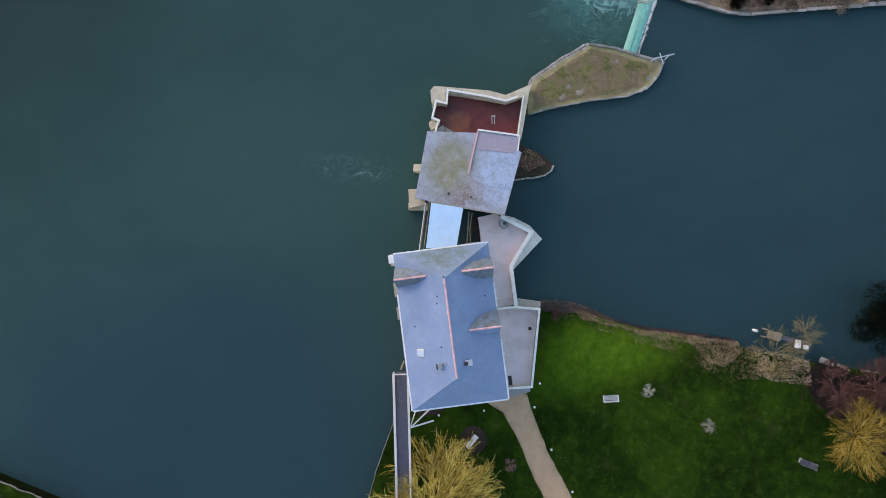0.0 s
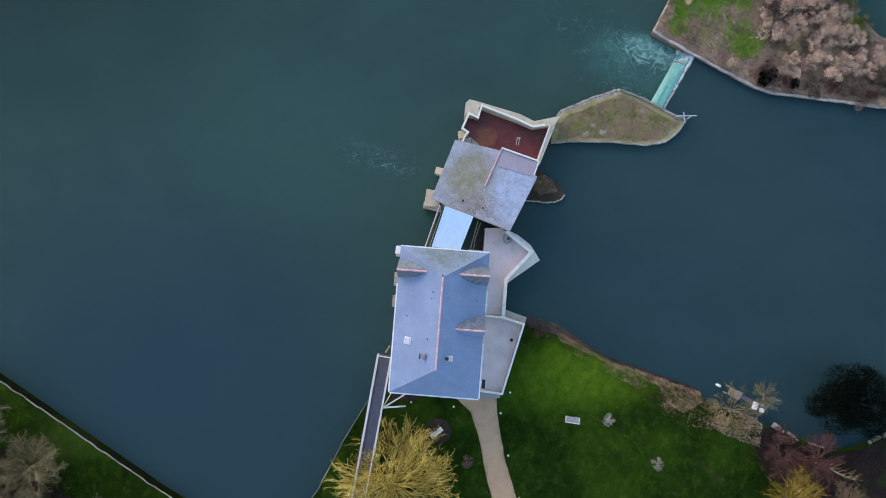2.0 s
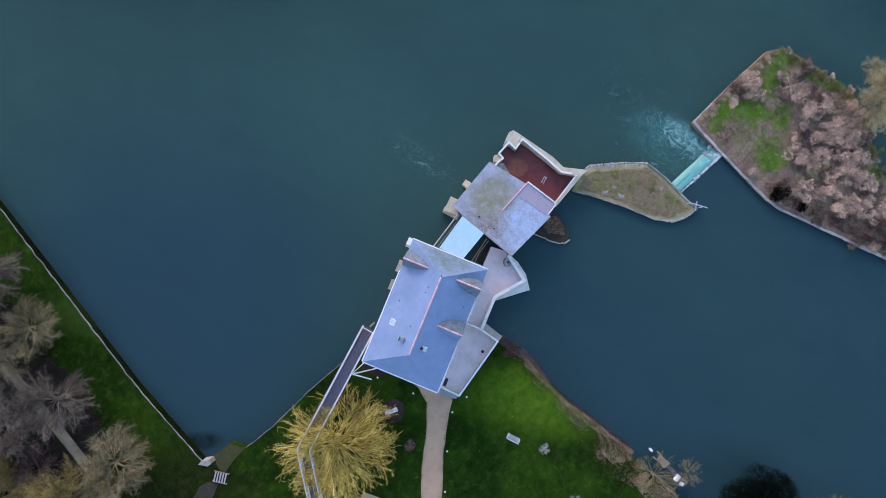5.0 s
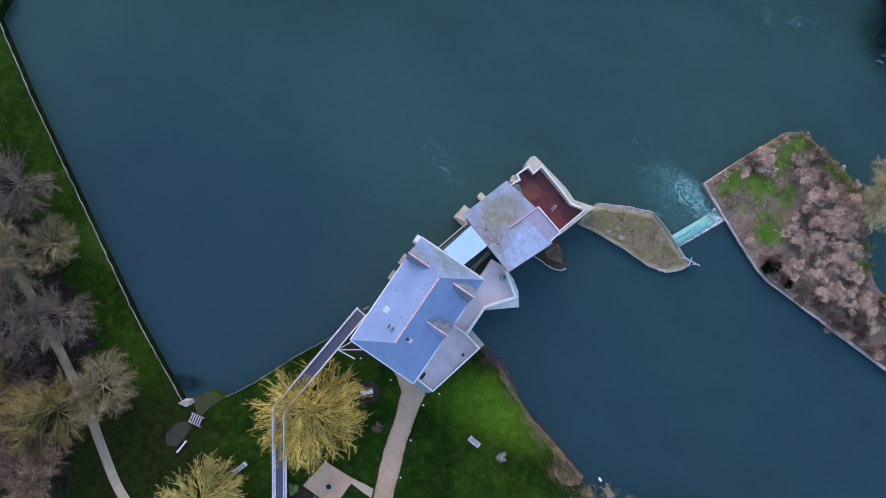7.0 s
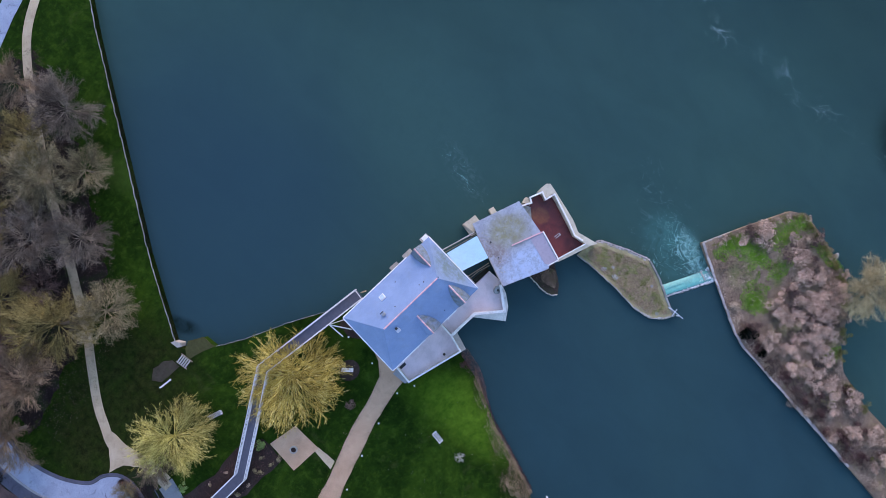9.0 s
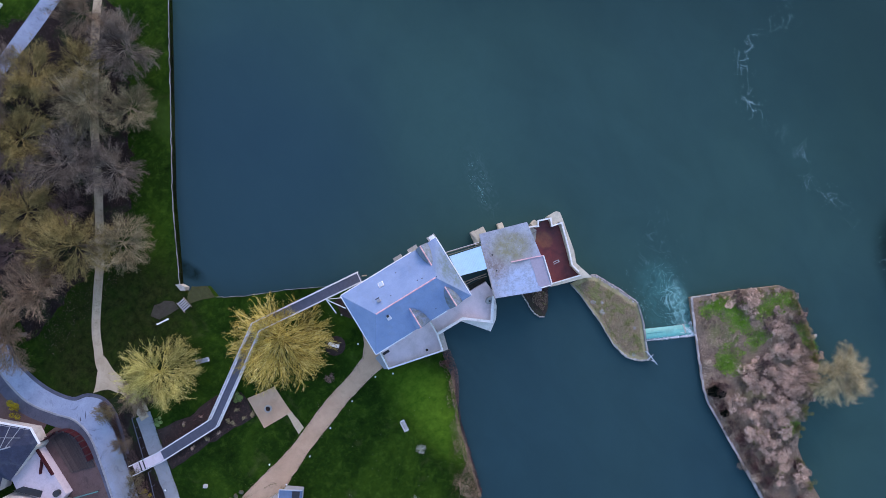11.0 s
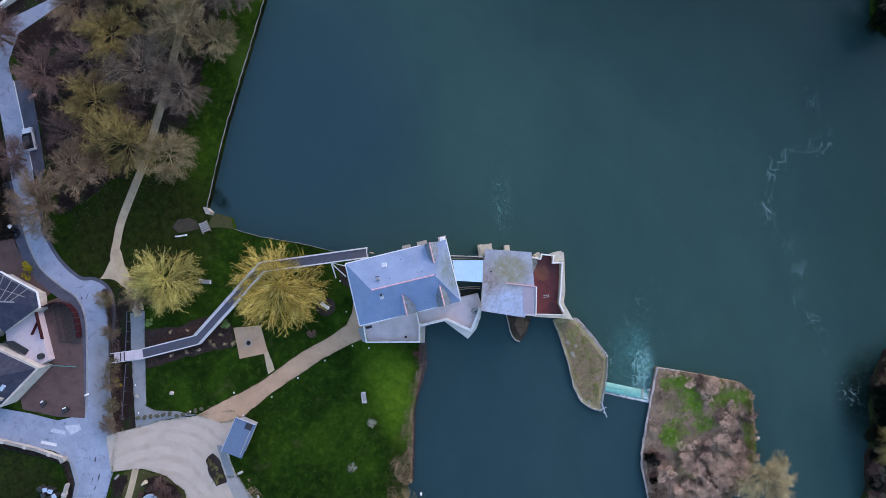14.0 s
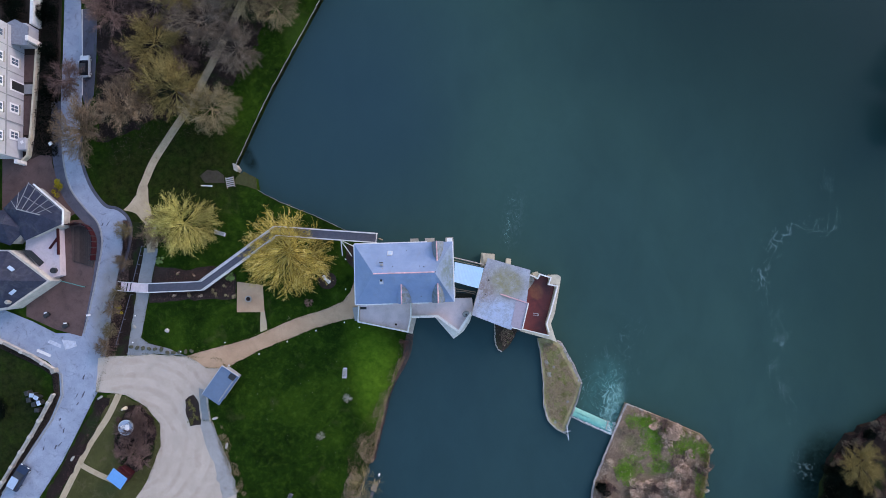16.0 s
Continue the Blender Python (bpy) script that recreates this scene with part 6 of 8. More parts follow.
def bollard(x, y):
    b = thing("path_light", "low white dome light beside the sandy footpath", "light", (x, y, 0), 0, "path lights")
    part("post", rod((0, 0, 0), (0, 0, 0.3), 0.06, 0.06, 10), DARK, b)
    bm = bmesh.new()
    bmesh.ops.create_uvsphere(bm, u_segments=12, v_segments=8, radius=0.115, matrix=Matrix.Translation((0, 0, 0.36)) @ Matrix.Diagonal((1, 1, 0.8, 1)))
    smooth(part("globe", bm, WHITE, b))


for x, y in ((-18.0, -7.1), (-22.45, -8.25), (-26.9, -9.8), (-31.3, -11.6), (-36.6, -9.7), (-36.0, -13.2), (-15.7, -7.95), (-17.7, -2.0), (-17.6, 2.6), (-50.6, -5.2), (-51.0, -9.3), (-43.5, -10.9)):
    bollard(x, y)
ring = thing("stone_ring", "round stone planter ring on the sandy patio", "planter", (-32.9, -3.1, 0.05))
bm = band([(0.42 * math.cos(i * 2 * math.pi / 18), 0.42 * math.sin(i * 2 * math.pi / 18)) for i in range(18)], 0.16, 0, 0.32, True)
part("ring", bm, STONE, ring)
part("soil", rod((0, 0, 0), (0, 0, 0.22), 0.36, 0.36, 16), SOIL, ring)
for x, y in ((-45.7, -7.6), (-50.9, -7.0)):
    p = thing("boulder", "small pale boulder in the grass", "boulder", (x, y, 0))
    o = new("stone", STONES[1])
    o.parent = p
    o.matrix_basis = pose(0, 0, 0.16, 0, 0, x * 40) @ Matrix.Diagonal((0.7, 0.6, 0.4, 1))
DARKSTONES = [me.copy() for me in STONES]
for me in DARKSTONES:
    me.materials[0] = MOSSYSTONE
rows = [(-52.0 + 0.95 * i, -10.35 - 0.16 * i + 0.012 * i * i) for i in range(11)]
for i, (x, y) in enumerate(rows):
    p = thing("boulder", "dark mossy boulder in a row beside the gravel", "boulder", (x + 0.6, y + 0.35 - (0.5 if i > 5 else 0), 0), 0, "boulder row")
    o = new("stone", STONES[i % 6])
    o.parent = p
    o.matrix_basis = pose(0, 0, 0.15, 0, 0, i * 50) @ Matrix.Diagonal((0.75, 0.55, 0.45, 1))
    o.data = DARKSTONES[i % 6]

# shed with the blue-grey roof
shed = thing("shed", "small wooden shed with a blue-grey felt roof", "shed", (-36.5, -15.85, 0), 53.5)
part("wall", slab([(-2.2, -1.2), (2.2, -1.2), (2.2, 1.2), (-2.2, 1.2)], 0, 2.15), GREYSTONE, shed)
bm = bmesh.new()
vs = [bm.verts.new(p) for p in ((-2.6, -1.5, 2.1), (2.6, -1.5, 2.1), (2.6, 1.5, 2.45), (-2.6, 1.5, 2.45), (-2.6, -1.5, 2.0), (2.6, -1.5, 2.0), (2.6, 1.5, 2.35), (-2.6, 1.5, 2.35))]
for f in ((0, 1, 2, 3), (7, 6, 5, 4), (0, 4, 5, 1), (1, 5, 6, 2), (2, 6, 7, 3), (3, 7, 4, 0)):
    bm.faces.new([vs[i] for i in f])
part("roof", bm, SHEDROOF, shed, "smooth blue-grey roof")
part("trim", beam((2.6, -1.5, 2.15), (2.6, 1.5, 2.5), 0.1, 0.1), ZINC, shed)
part("hatch", box(0.9, 1.0, 0.06, (2.0, -0.7, 2.2), 0, 0.02, None, 6.7), DARK, shed, "dark open roof hatch")
part("trim", beam((-2.6, -1.52, 2.12), (2.6, -1.52, 2.12), 0.06, 0.1), SHEDROOF, shed)
part("trim", beam((-2.6, 1.5, 2.47), (2.6, 1.5, 2.47), 0.07, 0.08), ZINC, shed)

# kiosk with the bright blue roof
kiosk = thing("kiosk", "little kiosk with a bright blue roof and red back wall", "kiosk", (-52.0, -29.2, 0), -38)
part("wall", slab([(-1.1, -1.0), (0.9, -1.0), (0.9, 0.75), (-1.1, 0.75)], 0, 2.2), REDWALL, kiosk)
part("roof", box(2.7, 2.1, 0.12, (-0.15, -0.2, 2.3), 0, 0.03, None, 8), BLUEROOF, kiosk, "bright blue sheet roof")
part("back_board", box(2.2, 0.4, 0.1, (-0.1, 0.98, 1.7), 0, 0.02), REDWALL, kiosk, "dark red board")

# round stand in the shrub bed
stand = thing("round_stand", "round silver-topped stand with a square white lid", "stand", (-51.9, -22.2, 0))
stand.scale = (0.85, 0.85, 0.85)
part("base", rod((0, 0, 0), (0, 0, 0.8), 1.15, 1.3, 24), STONE, stand)
part("rim", band([(1.3 * math.cos(i * 2 * math.pi / 24), 1.3 * math.sin(i * 2 * math.pi / 24)) for i in range(24)], 0.14, 0.75, 0.95, True), ZINC, stand)
part("disc", rod((0, 0, 0.78), (0, 0, 0.84), 1.22, 1.22, 24), PALEBLUE, stand, "pale metal disc")
part("lid", box(0.75, 1.1, 0.25, (0.3, 0.0, 0.84), 0, 0.04), WHITE, stand, "square white lid")
part("lid", box(0.7, 0.6, 0.18, (-0.6, 0.1, 0.84), 30, 0.04), WHITE, stand)
st = thing("statue", "small weathered ochre garden figure turned to a plain shape", "statue", (-52.3, -19.4, 0), 30)
part("figure", rod((0, 0, 0), (0, 0, 1.1), 0.32, 0.14, 10), CREAM, st)


# ---- cars ----
def car(x, y, turn, paint, top, glass, label):
    c = thing("car", label, "car", (x, y, 0.03), turn)
    bm = bmesh.new()
    prof = [(-2.0, 0.35), (-2.05, 0.7), (-1.85, 0.92), (1.1, 0.95), (1.95, 0.78), (2.05, 0.5), (1.95, 0.3), (-1.9, 0.3)]
    sides = [[bm.verts.new((px, s * 0.85 * (0.96 if pz > 0.8 else 1.0), pz)) for px, pz in prof] for s in (-1, 1)]
    bm.faces.new(sides[0])
    bm.faces.new(sides[1][::-1])
    for j in range(8):
        bm.faces.new((sides[0][j], sides[0][(j + 1) % 8], sides[1][(j + 1) % 8], sides[1][j]))
    bmesh.ops.recalc_face_normals(bm, faces=bm.faces[:])
    bmesh.ops.bevel(bm, geom=bm.edges[:], offset=0.05, segments=2, affect="EDGES")
    part("body", bm, paint, c)
    bm = bmesh.new()
    lo = [bm.verts.new((px, py, 0.93)) for px, py in ((-1.8, -0.78), (1.0, -0.78), (1.0, 0.78), (-1.8, 0.78))]
    hi = [bm.verts.new((px, py, 1.42)) for px, py in ((-1.45, -0.62), (0.3, -0.62), (0.3, 0.62), (-1.45, 0.62))]
    for j in range(4):
        bm.faces.new((lo[j], lo[(j + 1) % 4], hi[(j + 1) % 4], hi[j]))
    bm.faces.new(hi)
    part("window_glass", bm, GLASSD, c, "dark glass")
    for q, nm in ((((0.98, -0.7, 0.97), (0.98, 0.7, 0.97), (0.36, 0.58, 1.41), (0.36, -0.58, 1.41)), "windscreen"), (((-1.78, 0.7, 0.97), (-1.78, -0.7, 0.97), (-1.5, -0.58, 1.41), (-1.5, 0.58, 1.41)), "rear_window")):
        bm = bmesh.new()
        bm.faces.new([bm.verts.new(Vector(p) + Vector((0.012 if nm == "windscreen" else -0.012, 0, 0.012))) for p in q])
        part(nm, bm, glass, c, "sky-lit glass")
    part("roof", box(1.75, 1.24, 0.06, (-0.57, 0, 1.41), 0, 0.02), top, c)
    for px in (-1.3, 1.3):
        for s in (-1, 1):
            w = part("wheel", rod((px, s * 0.72, 0.31), (px, s * 0.88, 0.31), 0.31, 0.31, 16), RUBBER, c)
            part("rim", rod((px, s * 0.86, 0.31), (px, s * 0.895, 0.31), 0.19, 0.19, 12), ZINC, w)
    for s in (-1, 1):
        part("headlight", box(0.1, 0.3, 0.14, (1.98, s * 0.6, 0.58), 0, 0.02), WHITE, c)
        part("mirror", box(0.12, 0.16, 0.1, (0.75, s * 0.94, 0.95), 0, 0.02), paint, c)
    return c


car(-58.3, 34.4, 90, CARWHITE, DARK, GLASSD, "small white parked car with dark windows and roof beside the lane").scale = (0.86, 0.86, 0.9)
# the pale blue roof carries the sky's reflection as its colour
car(-68.6, -29.4, 59, CARBLUE, PALEBLUE, GLASSD, "dark blue car at the roadside, sky reflection put into its pale roof colour")


# ---- houses beyond the lane ----
def window(parent, at, turn, w, h, frame_mat=WHITE):
    """A window with its surround, sash bars and panes, facing along its own -y."""
    m = pose(*at, 0, 0, turn)

    def put(name, bm, mat, label=""):
        bm.transform(m)
        return part(name, bm, mat, parent, label)
    f = put("window", box(w, 0.16, h, (0, 0.0, 0), 0, 0.01), frame_mat, "white window surround")
    for s in (-1, 1):
        for k in range(2):
            bm = box(w * 0.27, 0.05, h * 0.32, (s * w * 0.17, -0.09, h * 0.14 + k * h * 0.40))
            bm.transform(m)
            part("pane", bm, PANE, f, "bluish pane")
    bm = box(w + 0.2, 0.3, 0.08, (0, -0.08, -0.1))
    bm.transform(m)
    part("sill", bm, STONE, f)


row = thing("terrace_house", "long white rendered house row with white framed windows and slate roof", "house")
part("wall", slab([(-80, 20.6), (-68.7, 20.0), (-68.5, 40.4), (-80, 40.6)], 0, 7.2), RENDERW, row, "white rendered walls")
bm = bmesh.new()
vs = [bm.verts.new(p) for p in ((-80.4, 20.2, 7.2), (-68.3, 19.7, 7.2), (-68.1, 40.8, 7.2), (-80.4, 40.9, 7.2), (-74.4, 20.0, 11.0), (-74.3, 40.8, 11.0))]
for f in ((0, 1, 4), (1, 2, 5, 4), (2, 3, 5), (3, 0, 4, 5), (3, 2, 1, 0)):
    bm.faces.new([vs[i] for i in f])
part("roof", bm, DARKSLATE, row)
for y in (23.4, 27.6, 35.0, 38.4):
    window(row, (-68.62, y, 1.0), 90, 1.5, 1.7)
for y in (22.8, 27.2, 31.2, 35.0, 38.6):
    window(row, (-68.62, y, 4.0), 90, 1.5, 1.6)
d = part("door", box(0.16, 1.3, 2.3, (-68.55, 31.2, 0.1)), DARK, row, "dark doorway")
part("door_frame", box(0.1, 1.8, 2.7, (-68.58, 31.2, 0.0)), WHITE, row, "white door surround")
for y in (25.4, 29.4, 33.2, 37.0):
    part("downpipe", box(0.1, 0.12, 7.1, (-68.55, y, 0)), GREYSTONE, row)
part("string_course", box(0.12, 20.2, 0.14, (-68.55, 30.2, 3.3), -0.5), GREYSTONE, row)
porch = thing("lean_to", "grey flat-roofed lean-to at the end of the white houses", "shed")
part("wall", slab([(-70, 37.9), (-66.3, 37.7), (-66.2, 40.8), (-70, 40.8)], 0, 2.5), RENDERW, porch)
part("roof", slab([(-73, 38.6), (-69.0, 37.6), (-66.0, 37.2), (-65.8, 40.2), (-67.9, 41.4), (-69.6, 40.7), (-73, 40.2)], 2.5, 2.65), plain("blue_grey_lead", (0.22, 0.24, 0.29), 0.6), porch, "grey flat roof")
yards = thing("garden_wall", "pale garden wall closing the small front yards", "wall")
line = [(-66.0, 37.4), (-66.3, 32.0), (-66.9, 23.8), (-67.4, 20.4), (-68.6, 19.3)]
part("wall", band(line, 0.22, 0, 0.8), CREAM, yards)
part("coping", band(line, 0.3, 0.8, 0.88), CREAM, yards)
part("pillar", box(0.5, 0.8, 2.9, (-65.9, 38.3, 0), 0, 0.04), COPING, yards)
part("pillar", box(0.6, 0.6, 1.9, (-68.3, 19.3, 0), 0, 0.04), COPING, yards)
solid("front_yard", slab([(-68.5, 36.8), (-66.2, 36.7), (-66.5, 32.4), (-68.5, 32.4)], 0, 0.09), COURT, "brown earth front yard", "ground", kind="structure")
solid("front_yard", slab([(-68.5, 30.2), (-66.6, 30.0), (-67.1, 23.9), (-68.5, 23.9)], 0, 0.09), COURT, "brown earth front yard", "ground", kind="structure")
solid("garden_path", slab([(-68.5, 32.0), (-66.4, 32.0), (-66.5, 30.5), (-68.5, 30.5)], 0, 0.16), GREYSTONE, "grey paved path to the door", "path", kind="structure")
shd = thing("bin_store", "small pale lean-to with a white top in the yard", "shed", (-67.9, 22.2, 0))
part("body", box(1.3, 1.9, 1.3, (0, 0, 0), 0, 0.04), RENDERW, shd)
part("hatch", box(0.45, 0.45, 0.1, (0.1, 0.2, 1.3), 20, 0.03), WHITE, shd)
wl2 = thing("garden_wall", "white rendered wall along the lane", "wall")
part("wall", band([(-66.0, 41.0), (-65.6, 53.0)], 0.5, 0, 1.9), COPING, wl2)
wl3 = thing("garden_wall", "low white rendered wall beyond the lane and the wood", "wall")
part("wall", band([(-63.5, 53.6), (-56, 56.4), (-48.7, 59.4), (-44.8, 61.4), (-36, 65.6)], 0.4, 0, 0.9), COPING, wl3)
fb = thing("road_sign", "small white square sign beside the lane", "sign", (-63.2, 22.0, 0))
part("post", box(0.07, 0.07, 1.4), DARK, fb)
part("plate", box(0.55, 0.5, 0.06, (0, 0, 1.4), 30, 0.01), WHITE, fb)

inn = thing("slate_house", "old house with dark slate roofs and cream stone gables", "house")
# wing with the dark hipped roof
part("wall", slab([(-68.8, 11.8), (-65.4, 15.2), (-61.0, 11.3), (-61.2, 8.9), (-66, 7.2)], 0, 2.6), INNSTONE, inn)
bm = bmesh.new()
vs = [bm.verts.new(p) for p in ((-69.6, 11.9, 2.6), (-65.6, 15.8, 2.6), (-60.4, 11.3, 2.6), (-60.5, 9.2, 2.6), (-66.2, 6.8, 2.6), (-66.8, 11.6, 3.5), (-63.2, 10.6, 3.4))]
for f in ((0, 4, 5), (1, 0, 5), (2, 1, 5, 6), (3, 2, 6), (4, 3, 6, 5)):
    bm.faces.new([vs[i] for i in f])
bm.faces.new([vs[i] for i in (0, 1, 2, 3, 4)])
bmesh.ops.recalc_face_normals(bm, faces=bm.faces[:])
part("roof", bm, DARKSLATE, inn, "dark blue slate roof")
part("gutter", band([(-64.9, 15.5), (-60.3, 11.4), (-60.35, 9.0)], 0.2, 2.55, 2.72), WHITE, inn, "white gutter")
e0, e1, r0, r1 = Vector((-65.6, 15.8, 2.6)), Vector((-60.4, 11.3, 2.6)), Vector((-66.8, 11.6, 3.5)), Vector((-63.2, 10.6, 3.4))
up = Vector((0, 0, 0.03))
for k in (0.0, 0.2, 0.4, 0.6, 0.8):
    part("roof_bar", beam(e0.lerp(e1, k) + up, r0.lerp(r1, k) + up, 0.07, 0.05), GREYSTONE, inn)
for k in (0.04, 0.5):
    part("roof_bar", beam(e0.lerp(r0, k) + up, e1.lerp(r1, k) + up, 0.06, 0.05), GREYSTONE, inn)
w0 = Vector((-69.6, 11.9, 2.6))
for k in (0.3, 0.6):
    part("roof_bar", beam(w0.lerp(e0, k) + up, r0 + up, 0.06, 0.05), GREYSTONE, inn)
part("ridge_cap", beam((-66.8, 11.6, 3.54), (-63.2, 10.6, 3.44), 0.16, 0.06), GREYSTONE, inn)
lean = bmesh.new()
vs = [lean.verts.new(p) for p in ((-74, 12.0, 2.4), (-69.2, 11.6, 2.4), (-66.2, 8.6, 2.4), (-68.6, 6.2, 2.4), (-74, 8.0, 2.4), (-74, 10.2, 4.2), (-68.6, 9.4, 3.9))]
for f in ((0, 1, 6, 5), (1, 2, 6), (2, 3, 6), (3, 4, 5, 6), (4, 0, 5), (4, 3, 2, 1, 0)):
    lean.faces.new([vs[i] for i in f])
bmesh.ops.recalc_face_normals(lean, faces=lean.faces[:])
part("roof", lean, DARKSLATE, inn, "dark slate lean-to roof")
part("wall", slab([(-74, 11.8), (-69.3, 11.4), (-66.5, 8.6), (-68.7, 6.5), (-74, 8.2)], 0, 2.4), INNSTONE, inn)
# flat white terrace
part("flat_roof", slab([(-67.0, 9.2), (-62.0, 9.6), (-61.7, 1.4), (-63.4, 0.9), (-67.2, 5.2)], 0, 1.3), plain("pinkish_white_flat_roof", (0.56, 0.49, 0.52), 0.8, 0, 0.08), inn, "pinkish white flat roof")
# raised dark slab added in place of the dark gap beside the main roof
part("hatch", slab([(-67.6, 5.6), (-66.2, 5.4), (-64.2, 3.5), (-64.9, 2.9)], 1.3, 1.42), DARK, inn, "dark slab standing for the gap between the roofs")
part("parapet", band([(-61.95, 9.5), (-61.8, 4.6)], 0.16, 1.3, 1.75), REDWALL, inn, "dark red parapet")
part("parapet", band([(-62.0, 7.2), (-63.2, 5.6)], 0.16, 1.3, 1.7), REDWALL, inn)
part("drum", rod((-62.5, 2.2, 1.3), (-62.5, 2.2, 1.8), 0.42, 0.45, 16), DARK, inn, "round dark roof hatch")
# main block with steep roof
part("wall", slab([(-76, 5.9), (-68.6, 5.5), (-62.3, 0.6), (-68.6, -3.5), (-76, -4.2)], 0, 2.5), INNSTONE, inn, "cream stone walls")
bm = bmesh.new()
vs = [bm.verts.new(p) for p in ((-76, 5.7, 2.5), (-68.8, 5.3, 2.5), (-62.8, 0.6, 2.5), (-68.8, -3.2, 2.5), (-76, -3.9, 2.5), (-68.6, 0.9, 5.0), (-76, 1.0, 5.2))]
for f in ((0, 1, 5, 6), (1, 2, 5), (2, 3, 5), (3, 4, 6, 5), (4, 0, 6), (4, 3, 2, 1, 0)):
    bm.faces.new([vs[i] for i in f])
bmesh.ops.recalc_face_normals(bm, faces=bm.faces[:])
part("roof", bm, DARKSLATE, inn, "dark slate roof with skylights")
for p, tilt in (((-67.4, 2.6, 3.72), -30), ((-67.2, -0.9, 3.62), 33), ((-70.6, -1.6, 3.95), 33)):
    part("skylight", box(1.0, 0.5, 0.1, p, 38 if tilt > 0 else -38, 0.02, None, tilt), PALEBLUE, inn, "pale reflecting skylight")
part("eave_board", band([(-68.7, 5.4), (-62.55, 0.6), (-68.7, -3.35)], 0.3, 2.42, 2.56), INNSTONE, inn, "cream stone eaves")
part("chimney_stack", box(0.5, 0.5, 0.8, (-68.4, -2.4, 2.6), 45, 0.03), STONE, inn)
deck = thing("deck", "weathered brown timber deck inside the curved fence", "deck")
outline = [(-60.9, 9.0), (-58.6, 9.1), (-57.5, 8.0), (-57.1, 5.8), (-57.4, 2.6), (-60.6, 3.6)]
part("frame", slab(outline, 0, 0.12), DARK, deck)
for k in range(22):
    x = -60.75 + 0.165 * k
    ys = [yy / 10 for yy in range(24, 93) if inside(x, yy / 10, outline)]
    if len(ys) > 4:
        part("plank", box(0.145, ys[-1] - ys[0], 0.04, (x, (ys[0] + ys[-1]) / 2, 0.12), 0, 0.006), BROWNDECK, deck)
fence = thing("fence", "curved dark red timber fence round the deck", "fence")
part("panel", band(curve([(-61.0, 9.3), (-59.4, 9.5), (-57.9, 8.9), (-57.0, 7.4), (-56.9, 5.6), (-57.1, 3.6)], 5), 0.12, 0, 1.2), REDWALL, fence)
for x, y in curve([(-61.0, 9.3), (-59.4, 9.5), (-57.9, 8.9), (-57.0, 7.4), (-56.9, 5.6), (-57.1, 3.6)], 2):
    part("post", box(0.16, 0.16, 1.45, (x, y, 0)), DARK, fence)
bar = thing("barrier", "low teal metal barrier across the court", "barrier")
part("rail", beam((-62.3, 0.6, 0.6), (-58.4, -0.5, 0.6), 0.12, 0.1), plain("teal_paint", (0.06, 0.22, 0.20), 0.5), bar)
for k in (0.05, 0.5, 0.95):
    part("post", box(0.1, 0.1, 0.58, (-62.3 + 3.9 * k, 0.6 - 1.1 * k, 0)), DARK, bar)
for x, y, t in ((-64.6, -4.7, 35), (-61.6, -6.4, 25)):
    b = thing("planter_box", "dark planter box with a white edge in the court", "planter", (x, y, 0.03), t)
    part("box", box(0.9, 0.55, 0.45, (0, 0, 0), 0, 0.02), DARK, b)
    part("rim", box(0.5, 0.18, 0.1, (0.2, 0.32, 0.42), -20, 0.02), WHITE, b)
w = thing("marker_post", "short white marker post at the court's edge", "post", (-58.0, -4.9, 0))
part("body", box(0.35, 0.25, 0.6, (0, 0, 0), 10, 0.02), WHITE, w)
# painted marks on the road
WORNPAINT = plain("worn_road_paint", (0.50, 0.53, 0.60), 0.8, 0, 0.25, 2.5, 20, (0.26, 0.29, 0.36), 0.9)
for name, pts in (("give_way_line", [(-64.6, -9.0), (-62.6, -9.9), (-62.4, -9.4), (-64.3, -8.5)]), ("road_patch", [(-62.4, -8.6), (-60.2, -8.9), (-60.0, -9.7), (-61.8, -10.2)])):
    solid("road_marking", slab(pts, 0.0, 0.036), WORNPAINT, "worn white paint on the road", "marking", kind="structure")
solid("road_marking", slab([(-66.4, -10.3), (-64.2, -11.3), (-64.0, -10.9), (-66.2, -9.9)], 0.0, 0.036), COPING, "worn white paint on the road", "marking", kind="structure")
rg = random.Random(12)
for k in range(14):
    x, y = rg.choice([(-60 + rg.uniform(-2.2, 2.6), -15 + rg.uniform(-4, 4)), (-64 + rg.uniform(-2, 2), -23 + rg.uniform(-3, 3)), (-56.5 + rg.uniform(-1.5, 1.5), 9 + rg.uniform(-3, 3))])
    w, c, q = rg.uniform(0.8, 1.4), rg.uniform(0.3, 0.8), rg.uniform(0.05, 0.14)
    pts = [(x + u * math.cos(w) - v * math.sin(w), y + u * math.sin(w) + v * math.cos(w)) for u, v in ((c * rg.uniform(0.6, 1.0) * math.cos(a), q * rg.uniform(0.5, 1.5) * math.sin(a)) for a in (0, 0.7, 1.4, 2.1, 3.14, 3.9, 4.6, 5.5))]
    solid("road_patch", slab(pts, 0.0, 0.034 + 0.0004 * k), TARMAC, "dark damp patch in the tarmac", "patch", kind="structure")
gw = thing("garden_wall", "cream stone garden wall with pillars along the road", "wall")
